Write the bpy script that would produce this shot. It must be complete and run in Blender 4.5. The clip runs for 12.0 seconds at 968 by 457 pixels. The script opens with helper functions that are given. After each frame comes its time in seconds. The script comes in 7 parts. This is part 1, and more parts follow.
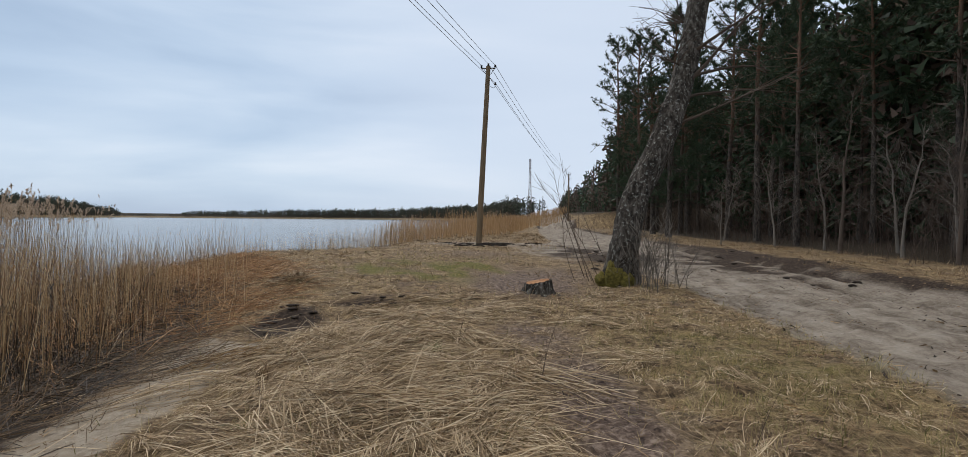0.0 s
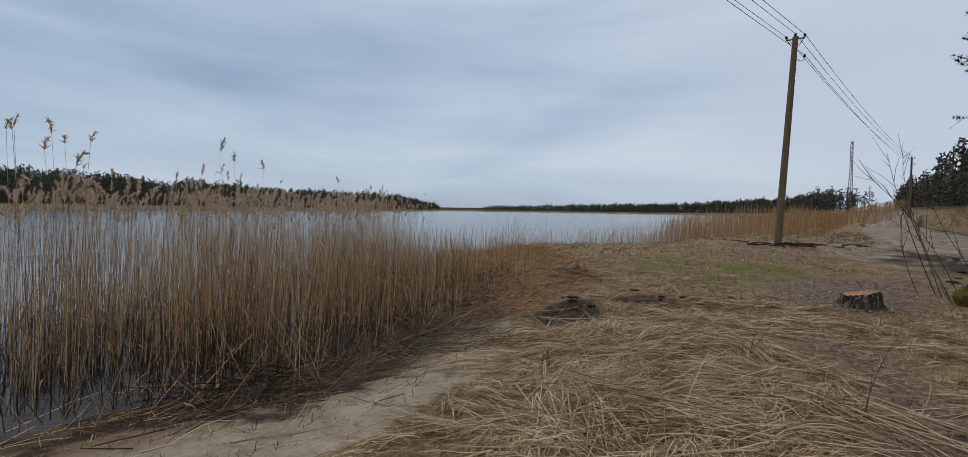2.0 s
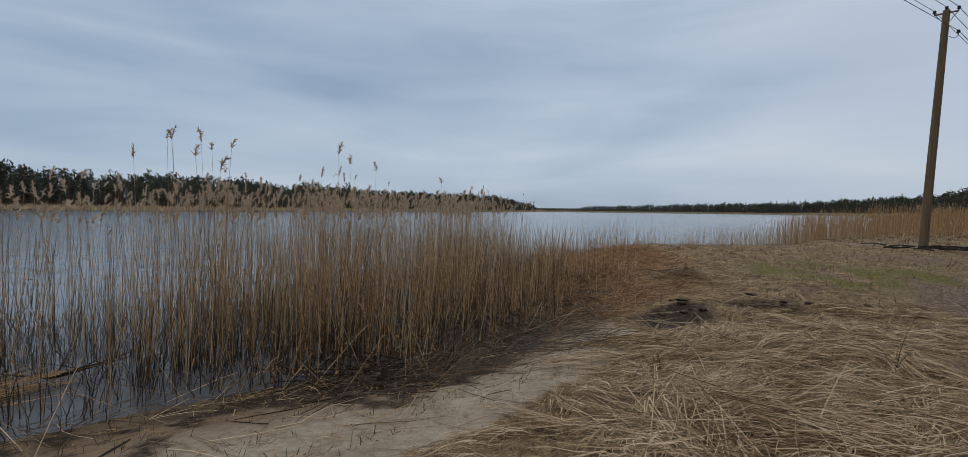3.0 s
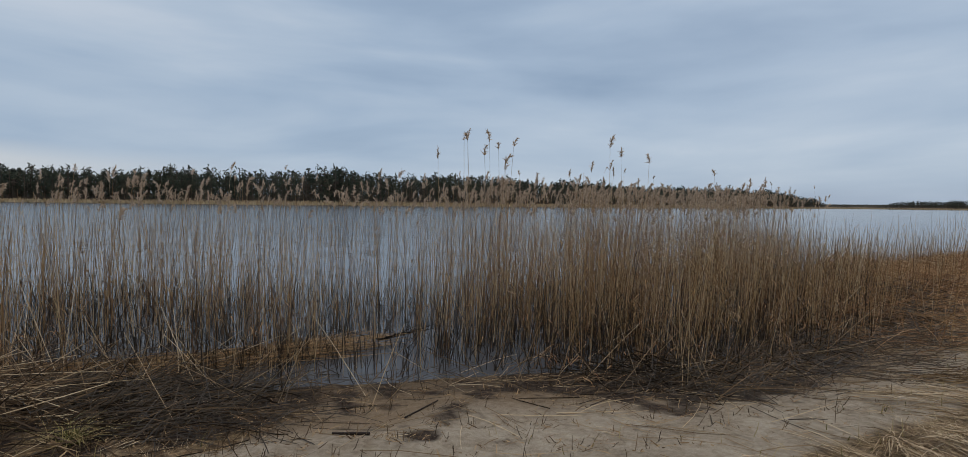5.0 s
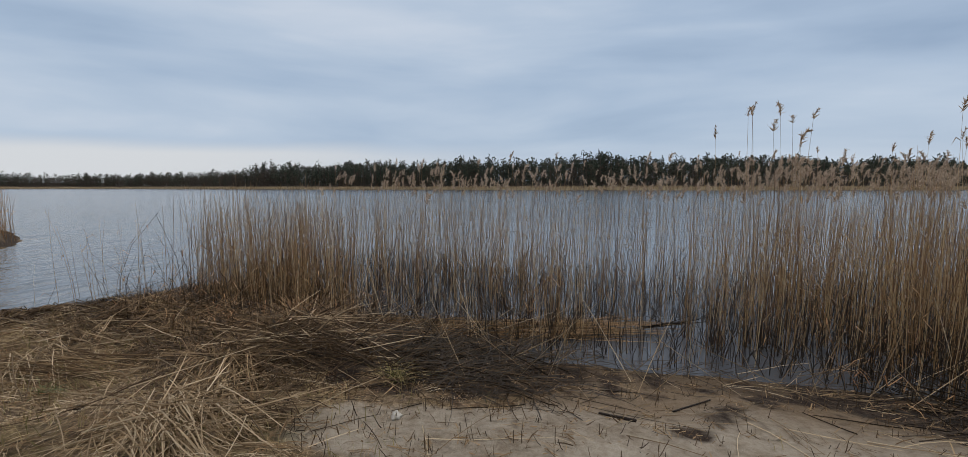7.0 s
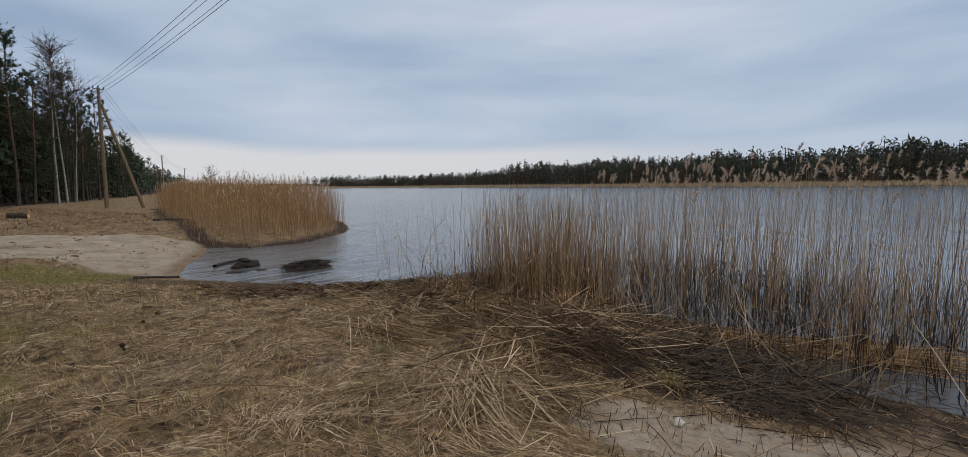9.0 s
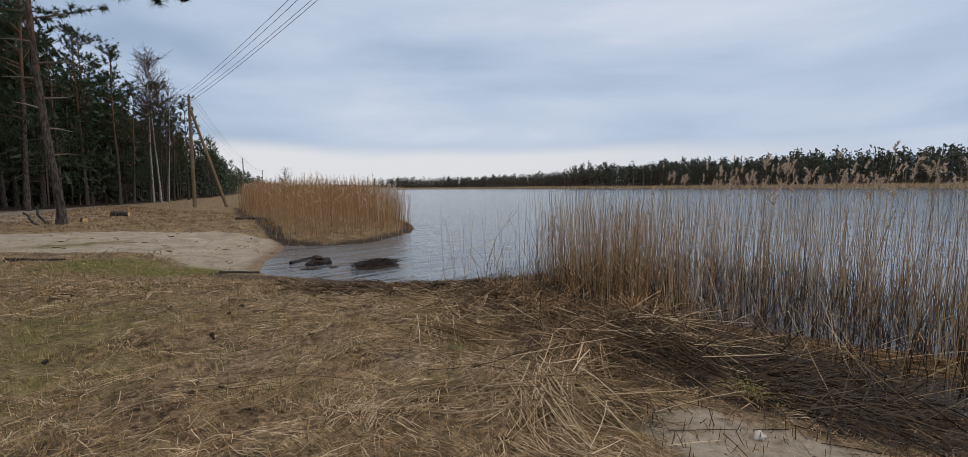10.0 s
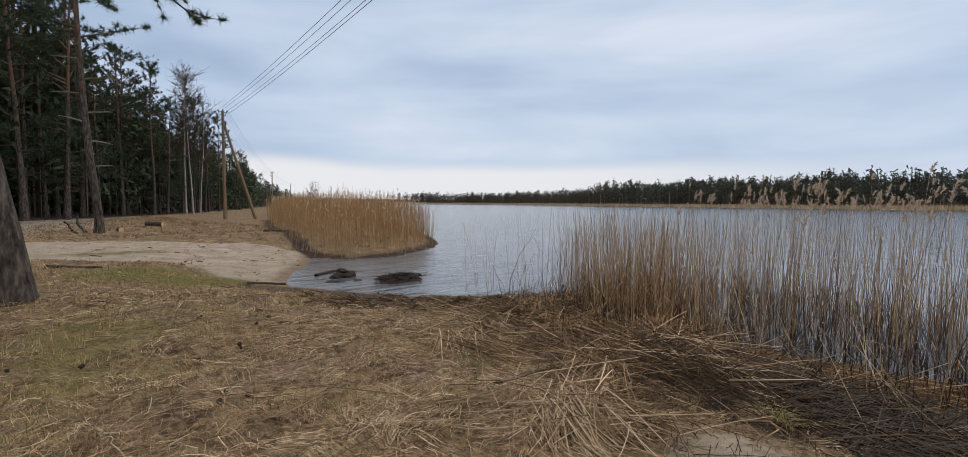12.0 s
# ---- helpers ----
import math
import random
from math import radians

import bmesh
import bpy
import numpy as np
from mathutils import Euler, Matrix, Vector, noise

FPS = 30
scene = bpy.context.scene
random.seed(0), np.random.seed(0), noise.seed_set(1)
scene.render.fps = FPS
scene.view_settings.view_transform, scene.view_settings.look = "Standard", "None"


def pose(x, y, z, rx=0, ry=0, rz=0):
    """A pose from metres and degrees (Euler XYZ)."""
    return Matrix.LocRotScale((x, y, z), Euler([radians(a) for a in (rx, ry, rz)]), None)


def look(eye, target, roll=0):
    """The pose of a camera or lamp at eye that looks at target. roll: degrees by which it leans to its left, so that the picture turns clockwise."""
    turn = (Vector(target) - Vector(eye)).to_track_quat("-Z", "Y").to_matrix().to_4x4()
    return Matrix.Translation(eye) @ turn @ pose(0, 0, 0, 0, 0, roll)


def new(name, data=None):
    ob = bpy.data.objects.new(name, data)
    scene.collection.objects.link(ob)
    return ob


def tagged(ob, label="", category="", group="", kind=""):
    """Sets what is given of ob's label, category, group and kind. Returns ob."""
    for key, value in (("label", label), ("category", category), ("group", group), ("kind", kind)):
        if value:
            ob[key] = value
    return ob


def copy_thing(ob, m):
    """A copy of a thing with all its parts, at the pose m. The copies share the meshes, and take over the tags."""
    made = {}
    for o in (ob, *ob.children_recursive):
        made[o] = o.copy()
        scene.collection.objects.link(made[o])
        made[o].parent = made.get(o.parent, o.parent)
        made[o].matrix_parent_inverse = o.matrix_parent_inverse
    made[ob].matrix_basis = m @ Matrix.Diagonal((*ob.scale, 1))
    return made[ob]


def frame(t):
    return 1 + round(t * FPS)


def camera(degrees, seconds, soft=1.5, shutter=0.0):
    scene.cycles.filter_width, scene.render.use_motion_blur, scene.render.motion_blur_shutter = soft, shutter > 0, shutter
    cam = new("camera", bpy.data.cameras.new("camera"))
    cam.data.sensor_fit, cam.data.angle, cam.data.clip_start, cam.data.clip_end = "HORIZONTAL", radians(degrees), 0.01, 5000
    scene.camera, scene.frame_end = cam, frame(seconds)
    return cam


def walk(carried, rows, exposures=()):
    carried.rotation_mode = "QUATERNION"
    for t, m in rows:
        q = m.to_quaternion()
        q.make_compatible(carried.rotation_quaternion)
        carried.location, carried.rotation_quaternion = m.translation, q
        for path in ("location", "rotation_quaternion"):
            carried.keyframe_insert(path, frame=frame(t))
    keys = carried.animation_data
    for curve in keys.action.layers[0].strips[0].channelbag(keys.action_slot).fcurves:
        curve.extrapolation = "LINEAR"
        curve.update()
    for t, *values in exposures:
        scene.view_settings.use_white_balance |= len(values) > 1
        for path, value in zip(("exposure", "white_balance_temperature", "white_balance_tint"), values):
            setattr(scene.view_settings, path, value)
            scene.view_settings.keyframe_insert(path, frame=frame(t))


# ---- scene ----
cam = camera(85.69, 12.0, soft=0.65)
# seconds, place, tilt, lean and heading of a camera held at eye height and swung from north over west to the south-west
PATH = [
    (0.0, -0.000, -0.000, 1.610, 88.99, -0.48, -0.00),
    (0.5, 0.006, 0.016, 1.621, 88.88, -0.46, 6.91),
    (1.0, 0.019, 0.020, 1.626, 88.68, -0.66, 14.21),
    (1.5, 0.018, 0.036, 1.635, 88.30, -0.94, 22.48),
    (2.0, -0.005, 0.038, 1.638, 88.04, -0.77, 30.00),
    (2.5, -0.029, 0.013, 1.619, 88.05, -0.58, 35.62),
    (2.7, -0.050, 0.000, 1.612, 88.03, -0.58, 37.55),
    (4.3, -0.282, -0.108, 1.564, 87.82, -0.48, 55.25),
    (4.5, -0.304, -0.118, 1.561, 87.73, -0.48, 57.96),
    (5.0, -0.342, -0.140, 1.566, 87.32, -0.60, 67.83),
    (5.5, -0.370, -0.151, 1.568, 86.54, -0.77, 77.39),
    (6.0, -0.391, -0.153, 1.562, 86.20, -0.71, 82.52),
    (6.5, -0.373, -0.174, 1.563, 85.93, -0.29, 89.81),
    (7.0, -0.355, -0.192, 1.571, 85.47, 0.01, 96.16),
    (7.2, -0.345, -0.210, 1.573, 85.43, 0.06, 98.75),
    (8.8, -0.225, -0.432, 1.590, 85.28, 0.50, 120.25),
    (9.0, -0.214, -0.453, 1.592, 85.29, 0.51, 122.66),
    (9.5, -0.189, -0.481, 1.588, 85.35, 0.53, 126.55),
    (10.0, -0.169, -0.496, 1.588, 85.50, 0.42, 129.47),
    (10.5, -0.156, -0.497, 1.591, 85.82, 0.24, 130.83),
    (11.0, -0.133, -0.481, 1.599, 86.22, 0.05, 131.29),
    (11.5, -0.134, -0.481, 1.597, 86.76, -0.08, 131.56),
    (12.0, -0.136, -0.483, 1.595, 87.24, -0.41, 132.05),
]
EXPO = [(0, 0.14, 6500, 10), (1.0, 0.02, 6500, 10), (2.0, -0.2, 6500, 10), (2.7, -0.3, 6500, 10), (4.5, -0.29, 6500, 10), (6.0, -0.2, 6520, 10.5), (7.2, -0.14, 6560, 11.5), (9.0, -0.16, 6650, 13), (10.5, 0.07, 6700, 14), (12.0, 0.14, 6720, 14)]
walk(cam, [(r[0], pose(*r[1:])) for r in PATH], EXPO)

# ---- light: overcast sky and a weak wide sun ----
SUN_EL, SUN_AZ = 38, -35          # degrees; azimuth clockwise from north is -heading
world = bpy.data.worlds.new("overcast_sky")
scene.world = world
world.use_nodes = True


def tree_of(owner):
    nt = owner.node_tree
    nt.nodes.clear()

    def add(kind, **kw):
        n = nt.nodes.new(kind)
        for key, value in kw.items():
            if key in n.inputs:
                n.inputs[key].default_value = value
            else:
                setattr(n, key, value)
        return n

    def link(a, b):
        nt.links.new(a, b)
    return nt, add, link


def ramp(add, stops, interp="LINEAR"):
    n = add("ShaderNodeValToRGB")
    n.color_ramp.interpolation = interp
    el = n.color_ramp.elements
    while len(el) < len(stops):
        el.new(0.5)
    for e, (p, c) in zip(el, stops):
        e.position, e.color = p, (*c, 1)
    return n


def mixcol(add, link, fac, a, b, mode="MIX"):
    n = add("ShaderNodeMix", data_type="RGBA", blend_type=mode)
    for sock, val in ((n.inputs[0], fac), (n.inputs[6], a), (n.inputs[7], b)):
        if isinstance(val, bpy.types.NodeSocket):
            link(val, sock)
        elif isinstance(val, tuple):
            sock.default_value = (*val, 1)
        else:
            sock.default_value = val
    return n.outputs[2]


def make_sky():
    nt, add, link = tree_of(world)
    sky = add("ShaderNodeTexSky", sky_type="NISHITA", sun_disc=False, sun_elevation=radians(SUN_EL), sun_rotation=radians(SUN_AZ))
    clear = add("ShaderNodeBackground", Strength=0.08)
    link(sky.outputs[0], clear.inputs[0])
    co = add("ShaderNodeTexCoord")
    sep = add("ShaderNodeSeparateXYZ")
    link(co.outputs["Generated"], sep.inputs[0])
    # a closed cloud sheet in flat layers
    mp = add("ShaderNodeMapping")
    link(co.outputs["Generated"], mp.inputs[0])
    mp.inputs["Rotation"].default_value = (radians(3), radians(-2), 0)
    mp.inputs["Scale"].default_value = (1.2, 1.2, 6.0)
    n1 = add("ShaderNodeTexNoise", Scale=1.5, Detail=6, Roughness=0.46, Distortion=0.3)
    link(mp.outputs[0], n1.inputs[0])
    body = ramp(add, [(0.28, (0.31, 0.43, 0.60)), (0.47, (0.435, 0.56, 0.725)), (0.60, (0.53, 0.645, 0.79)), (0.76, (0.69, 0.77, 0.875))])
    link(n1.outputs[0], body.inputs[0])
    # the cloud sheet ends before the south-western horizon, where a pale strip shows
    dot = add("ShaderNodeVectorMath", operation="DOT_PRODUCT")
    link(co.outputs["Generated"], dot.inputs[0])
    dot.inputs[1].default_value = (-math.sin(radians(146)), math.cos(radians(146)), 0)
    side = add("ShaderNodeMapRange", interpolation_type="SMOOTHSTEP")
    link(dot.outputs["Value"], side.inputs[0])
    side.inputs[1].default_value, side.inputs[2].default_value = 0.45, 0.97
    wob = add("ShaderNodeMath", operation="MULTIPLY_ADD")
    link(n1.outputs[0], wob.inputs[0])
    wob.inputs[1].default_value = 0.09
    link(sep.outputs[2], wob.inputs[2])
    low = add("ShaderNodeMapRange", interpolation_type="SMOOTHSTEP")
    link(wob.outputs[0], low.inputs[0])
    low.inputs[1].default_value, low.inputs[2].default_value, low.inputs[3].default_value, low.inputs[4].default_value = 0.095, 0.135, 1.0, 0.0
    strip = add("ShaderNodeMath", operation="MULTIPLY")
    link(side.outputs[0], strip.inputs[0])
    link(low.outputs[0], strip.inputs[1])
    c1 = mixcol(add, link, strip.outputs[0], body.outputs[0], (0.74, 0.78, 0.82))
    # thinner cloud in the north
    dot2 = add("ShaderNodeVectorMath", operation="DOT_PRODUCT")
    link(co.outputs["Generated"], dot2.inputs[0])
    dot2.inputs[1].default_value = (0.48, 0.82, 0.30)
    thin = add("ShaderNodeMapRange", interpolation_type="SMOOTHSTEP")
    link(dot2.outputs["Value"], thin.inputs[0])
    thin.inputs[1].default_value, thin.inputs[2].default_value, thin.inputs[4].default_value = 0.55, 0.97, 0.85
    c2 = mixcol(add, link, thin.outputs[0], c1, (0.63, 0.71, 0.835))
    # an overcast sky is brightest and whitest overhead
    zen = add("ShaderNodeMapRange", interpolation_type="SMOOTHSTEP")
    link(sep.outputs[2], zen.inputs[0])
    zen.inputs[1].default_value, zen.inputs[2].default_value = 0.46, 0.9
    c3 = mixcol(add, link, zen.outputs[0], c2, (1.25, 1.16, 1.04))
    cloud = add("ShaderNodeBackground", Strength=1.0)
    link(c3, cloud.inputs[0])
    mix = add("ShaderNodeMixShader")
    mix.inputs[0].default_value = 0.92
    link(clear.outputs[0], mix.inputs[1])
    link(cloud.outputs[0], mix.inputs[2])
    link(mix.outputs[0], add("ShaderNodeOutputWorld").inputs[0])


make_sky()
sun = new("sun", bpy.data.lights.new("sun", "SUN"))
sun.data.energy, sun.data.angle, sun.data.color = 0.7, radians(25), (1.0, 0.96, 0.9)
sun.matrix_world = look((0, 0, 60), (60 * math.sin(radians(SUN_AZ)) * -1, -60 * math.cos(radians(SUN_AZ)), 60 - 60 * math.tan(radians(SUN_EL))))

# ---- materials ----


def material(name, stops, scale=8.0, island=0.0, rough=0.85, bump=0.0, bump_scale=40.0, stretch=(1, 1, 1), detail=5, spec=0.3, metal=0.0, translucent=0.0, second=None):
    """Colours by noise and, for loose pieces, by piece; a fine relief; second: (colour, scale, from, to) for blotches over it."""
    m = bpy.data.materials.new(name)
    m.use_nodes = True
    nt, add, link = tree_of(m)
    co = add("ShaderNodeTexCoord")
    mp = add("ShaderNodeMapping")
    mp.inputs["Scale"].default_value = stretch
    link(co.outputs["Object"], mp.inputs[0])
    n = add("ShaderNodeTexNoise", Scale=scale, Detail=detail, Roughness=0.6)
    link(mp.outputs[0], n.inputs[0])
    fac = n.outputs[0]
    if island:
        g = add("ShaderNodeNewGeometry")
        mx = add("ShaderNodeMix", data_type="FLOAT")
        mx.inputs[0].default_value = island
        link(fac, mx.inputs[2])
        link(g.outputs["Random Per Island"], mx.inputs[3])
        fac = mx.outputs[0]
    r = ramp(add, stops)
    link(fac, r.inputs[0])
    col = r.outputs[0]
    if second:
        c2, s2, lo, hi = second
        n2 = add("ShaderNodeTexNoise", Scale=s2, Detail=6, Roughness=0.65)
        link(co.outputs["Object"], n2.inputs[0])
        mr = add("ShaderNodeMapRange")
        link(n2.outputs[0], mr.inputs[0])
        mr.inputs[1].default_value, mr.inputs[2].default_value = lo, hi
        col = mixcol(add, link, mr.outputs[0], col, c2)
    p = add("ShaderNodeBsdfPrincipled", Roughness=rough, Metallic=metal)
    p.inputs["Specular IOR Level"].default_value = spec
    link(col, p.inputs["Base Color"])
    if bump:
        nb = add("ShaderNodeTexNoise", Scale=bump_scale, Detail=4, Roughness=0.6)
        link(mp.outputs[0], nb.inputs[0])
        b = add("ShaderNodeBump", Strength=bump, Distance=0.02)
        link(nb.outputs[0], b.inputs["Height"])
        link(b.outputs[0], p.inputs["Normal"])
    out = p.outputs[0]
    if translucent:
        tl = add("ShaderNodeBsdfTranslucent")
        link(col, tl.inputs[0])
        ms = add("ShaderNodeMixShader")
        ms.inputs[0].default_value = translucent
        link(out, ms.inputs[1])
        link(tl.outputs[0], ms.inputs[2])
        out = ms.outputs[0]
    link(out, add("ShaderNodeOutputMaterial").inputs[0])
    return m


M_REED = material("reed_stem", [(0.12, (0.10, 0.052, 0.024)), (0.36, (0.29, 0.165, 0.076)), (0.62, (0.55, 0.37, 0.185)), (0.92, (0.80, 0.65, 0.43))], 1.2, island=0.75, rough=0.6, translucent=0.12)
M_REED_GOLD = material("golden_reed", [(0.1, (0.27, 0.155, 0.07)), (0.45, (0.47, 0.29, 0.14)), (0.9, (0.66, 0.46, 0.255))], 0.6, island=0.6, rough=0.6, translucent=0.15)
M_LEAF = material("reed_leaf", [(0.1, (0.16, 0.085, 0.035)), (0.5, (0.33, 0.195, 0.08)), (0.9, (0.48, 0.33, 0.15))], 3, island=0.6, rough=0.7, translucent=0.25)
M_PLUME = material("reed_plume", [(0.1, (0.36, 0.27, 0.20)), (0.5, (0.58, 0.46, 0.35)), (0.9, (0.78, 0.66, 0.53))], 6, island=0.5, rough=0.95, translucent=0.3)
M_STRAW = material("dry_straw", [(0.05, (0.055, 0.036, 0.02)), (0.3, (0.20, 0.137, 0.078)), (0.6, (0.44, 0.33, 0.205)), (0.95, (0.76, 0.64, 0.47))], 0.9, island=0.7, rough=0.75)
M_STRAW_OLD = material("old_straw", [(0.05, (0.035, 0.021, 0.012)), (0.5, (0.19, 0.12, 0.062)), (0.95, (0.50, 0.36, 0.205))], 0.9, island=0.7, rough=0.8)
M_STRAW_RED = material("reddish_straw", [(0.05, (0.08, 0.038, 0.018)), (0.5, (0.30, 0.160, 0.075)), (0.95, (0.56, 0.36, 0.19))], 0.9, island=0.7, rough=0.8)
M_GRASS = material("spring_grass", [(0.05, (0.06, 0.075, 0.022)), (0.35, (0.17, 0.16, 0.055)), (0.6, (0.40, 0.32, 0.15)), (0.95, (0.62, 0.51, 0.30))], 0.8, island=0.6, rough=0.75, translucent=0.15)
M_TUFT = material("green_tuft", [(0.1, (0.07, 0.085, 0.03)), (0.9, (0.20, 0.21, 0.09))], 5, island=0.6, rough=0.7)
M_MOSS = material("moss", [(0.25, (0.04, 0.036, 0.011)), (0.55, (0.15, 0.125, 0.028)), (0.8, (0.27, 0.22, 0.055))], 16, rough=0.95, bump=0.8, bump_scale=60)
M_NEEDLE = material("pine_needles", [(0.1, (0.016, 0.029, 0.016)), (0.5, (0.036, 0.062, 0.032)), (0.9, (0.075, 0.10, 0.048))], 0.7, island=0.5, rough=0.6, translucent=0.15)
# far needles paled in colour to suggest the haze of distance
M_HAZENEEDLE = material("haze_paled_needles", [(0.1, (0.028, 0.038, 0.032)), (0.5, (0.052, 0.066, 0.046)), (0.8, (0.095, 0.092, 0.060)), (0.97, (0.15, 0.12, 0.085))], 0.02, island=0.55, rough=0.9)
M_FARBROWN = material("distant_bare_wood", [(0.1, (0.035, 0.028, 0.024)), (0.5, (0.075, 0.058, 0.046)), (0.9, (0.13, 0.10, 0.08))], 0.05, island=0.6, rough=0.9)
M_FARREED = material("distant_reed", [(0.1, (0.36, 0.27, 0.16)), (0.9, (0.60, 0.47, 0.30))], 0.05, island=0.5, rough=0.9)
M_BARK = material("old_bark", [(0.34, (0.012, 0.010, 0.008)), (0.5, (0.045, 0.037, 0.03)), (0.66, (0.13, 0.115, 0.10))], 12, rough=0.95, bump=1.0, bump_scale=12, stretch=(1, 1, 0.4), second=((0.27, 0.275, 0.25), 15.0, 0.55, 0.66))
M_PINEBARK = material("pine_bark", [(0.33, (0.014, 0.011, 0.009)), (0.5, (0.06, 0.05, 0.042)), (0.68, (0.13, 0.112, 0.096))], 13, rough=0.95, bump=1.0, bump_scale=15, stretch=(1, 1, 0.3), second=((0.16, 0.09, 0.055), 1.3, 0.58, 0.74))


def pine_bark():
    """Grey-brown plates low down, thin orange bark on the upper stem."""
    nt = M_PINEBARK.node_tree
    p = next(n for n in nt.nodes if n.type == "BSDF_PRINCIPLED")
    old = p.inputs["Base Color"].links[0].from_socket

    def add(kind, **kw):
        n = nt.nodes.new(kind)
        for key, value in kw.items():
            setattr(n, key, value)
        return n
    co, sep, mr = add("ShaderNodeTexCoord"), add("ShaderNodeSeparateXYZ"), add("ShaderNodeMapRange", interpolation_type="SMOOTHSTEP")
    nt.links.new(co.outputs["Object"], sep.inputs[0])
    nt.links.new(sep.outputs[2], mr.inputs[0])
    mr.inputs[1].default_value, mr.inputs[2].default_value, mr.inputs[4].default_value = 6.0, 12.0, 0.45
    col = mixcol(add, nt.links.new, mr.outputs[0], old, (0.22, 0.115, 0.065))
    nt.links.new(col, p.inputs["Base Color"])


pine_bark()
M_BIRCH = material("birch_bark", [(0.3, (0.06, 0.055, 0.05)), (0.42, (0.24, 0.225, 0.21)), (0.7, (0.44, 0.42, 0.40))], 3.5, rough=0.8, bump=0.3, stretch=(0.5, 0.5, 2.2))
M_TWIG = material("bare_twigs", [(0.2, (0.05, 0.036, 0.028)), (0.8, (0.13, 0.10, 0.08))], 3, island=0.5, rough=0.9)
M_PALETWIG = material("pale_bare_branches", [(0.2, (0.10, 0.085, 0.07)), (0.8, (0.24, 0.21, 0.18))], 3, island=0.5, rough=0.9)
M_DEADWOOD = material("wet_driftwood", [(0.2, (0.010, 0.007, 0.006)), (0.8, (0.045, 0.033, 0.026))], 12, rough=0.7, bump=0.8)
M_POLE = material("weathered_pole", [(0.2, (0.10, 0.072, 0.045)), (0.5, (0.18, 0.13, 0.08)), (0.85, (0.27, 0.20, 0.125))], 22, rough=0.85, bump=0.5, stretch=(1, 1, 0.05))
M_CUT = material("cut_wood", [(0.2, (0.42, 0.25, 0.12)), (0.8, (0.66, 0.46, 0.26))], 14, rough=0.8, bump=0.4)
M_ORANGECUT = material("fresh_alder_cut", [(0.3, (0.17, 0.075, 0.035)), (0.55, (0.38, 0.19, 0.085)), (0.8, (0.50, 0.29, 0.14))], 14, rough=0.8, bump=0.4)
M_TANGLE = material("dead_pine_twigs", [(0.2, (0.045, 0.032, 0.025)), (0.8, (0.15, 0.11, 0.085))], 3, island=0.6, rough=0.9)
M_STEEL = material("galvanised_steel", [(0.2, (0.10, 0.10, 0.105)), (0.8, (0.20, 0.20, 0.21))], 20, rough=0.55, metal=0.6)
M_CERAMIC = material("dark_insulator", [(0.2, (0.015, 0.012, 0.012)), (0.8, (0.03, 0.026, 0.026))], 10, rough=0.3)
M_WIRE = material("aluminium_wire", [(0.2, (0.24, 0.25, 0.27)), (0.8, (0.34, 0.35, 0.37))], 10, rough=0.5)
M_STONE = material("pale_stone", [(0.2, (0.36, 0.34, 0.31)), (0.8, (0.58, 0.56, 0.52))], 20, rough=0.9, bump=0.5)
M_MUD = material("dark_mud", [(0.2, (0.012, 0.008, 0.006)), (0.6, (0.04, 0.028, 0.021)), (0.9, (0.09, 0.066, 0.05))], 16, rough=0.75, bump=1.0, bump_scale=14)
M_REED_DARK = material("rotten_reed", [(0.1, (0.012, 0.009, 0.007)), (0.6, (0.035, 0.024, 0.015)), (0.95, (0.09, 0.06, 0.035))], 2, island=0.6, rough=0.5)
M_REED_BROWN = material("brown_reed_leaves", [(0.1, (0.022, 0.014, 0.008)), (0.6, (0.10, 0.062, 0.032)), (0.95, (0.26, 0.175, 0.095))], 2, island=0.65, rough=0.75)
M_MAST = material("mast_steel", [(0.2, (0.20, 0.17, 0.17)), (0.8, (0.30, 0.25, 0.25))], 1, rough=0.6)
M_WALL = material("pale_render", [(0.2, (0.5, 0.48, 0.44)), (0.8, (0.66, 0.64, 0.6))], 1, rough=0.9)
M_ROOF = material("reddish_roof", [(0.2, (0.12, 0.06, 0.05)), (0.8, (0.2, 0.1, 0.08))], 1, rough=0.9)
M_GLASS = material("dark_window", [(0.2, (0.02, 0.022, 0.025)), (0.8, (0.04, 0.042, 0.045))], 1, rough=0.1)


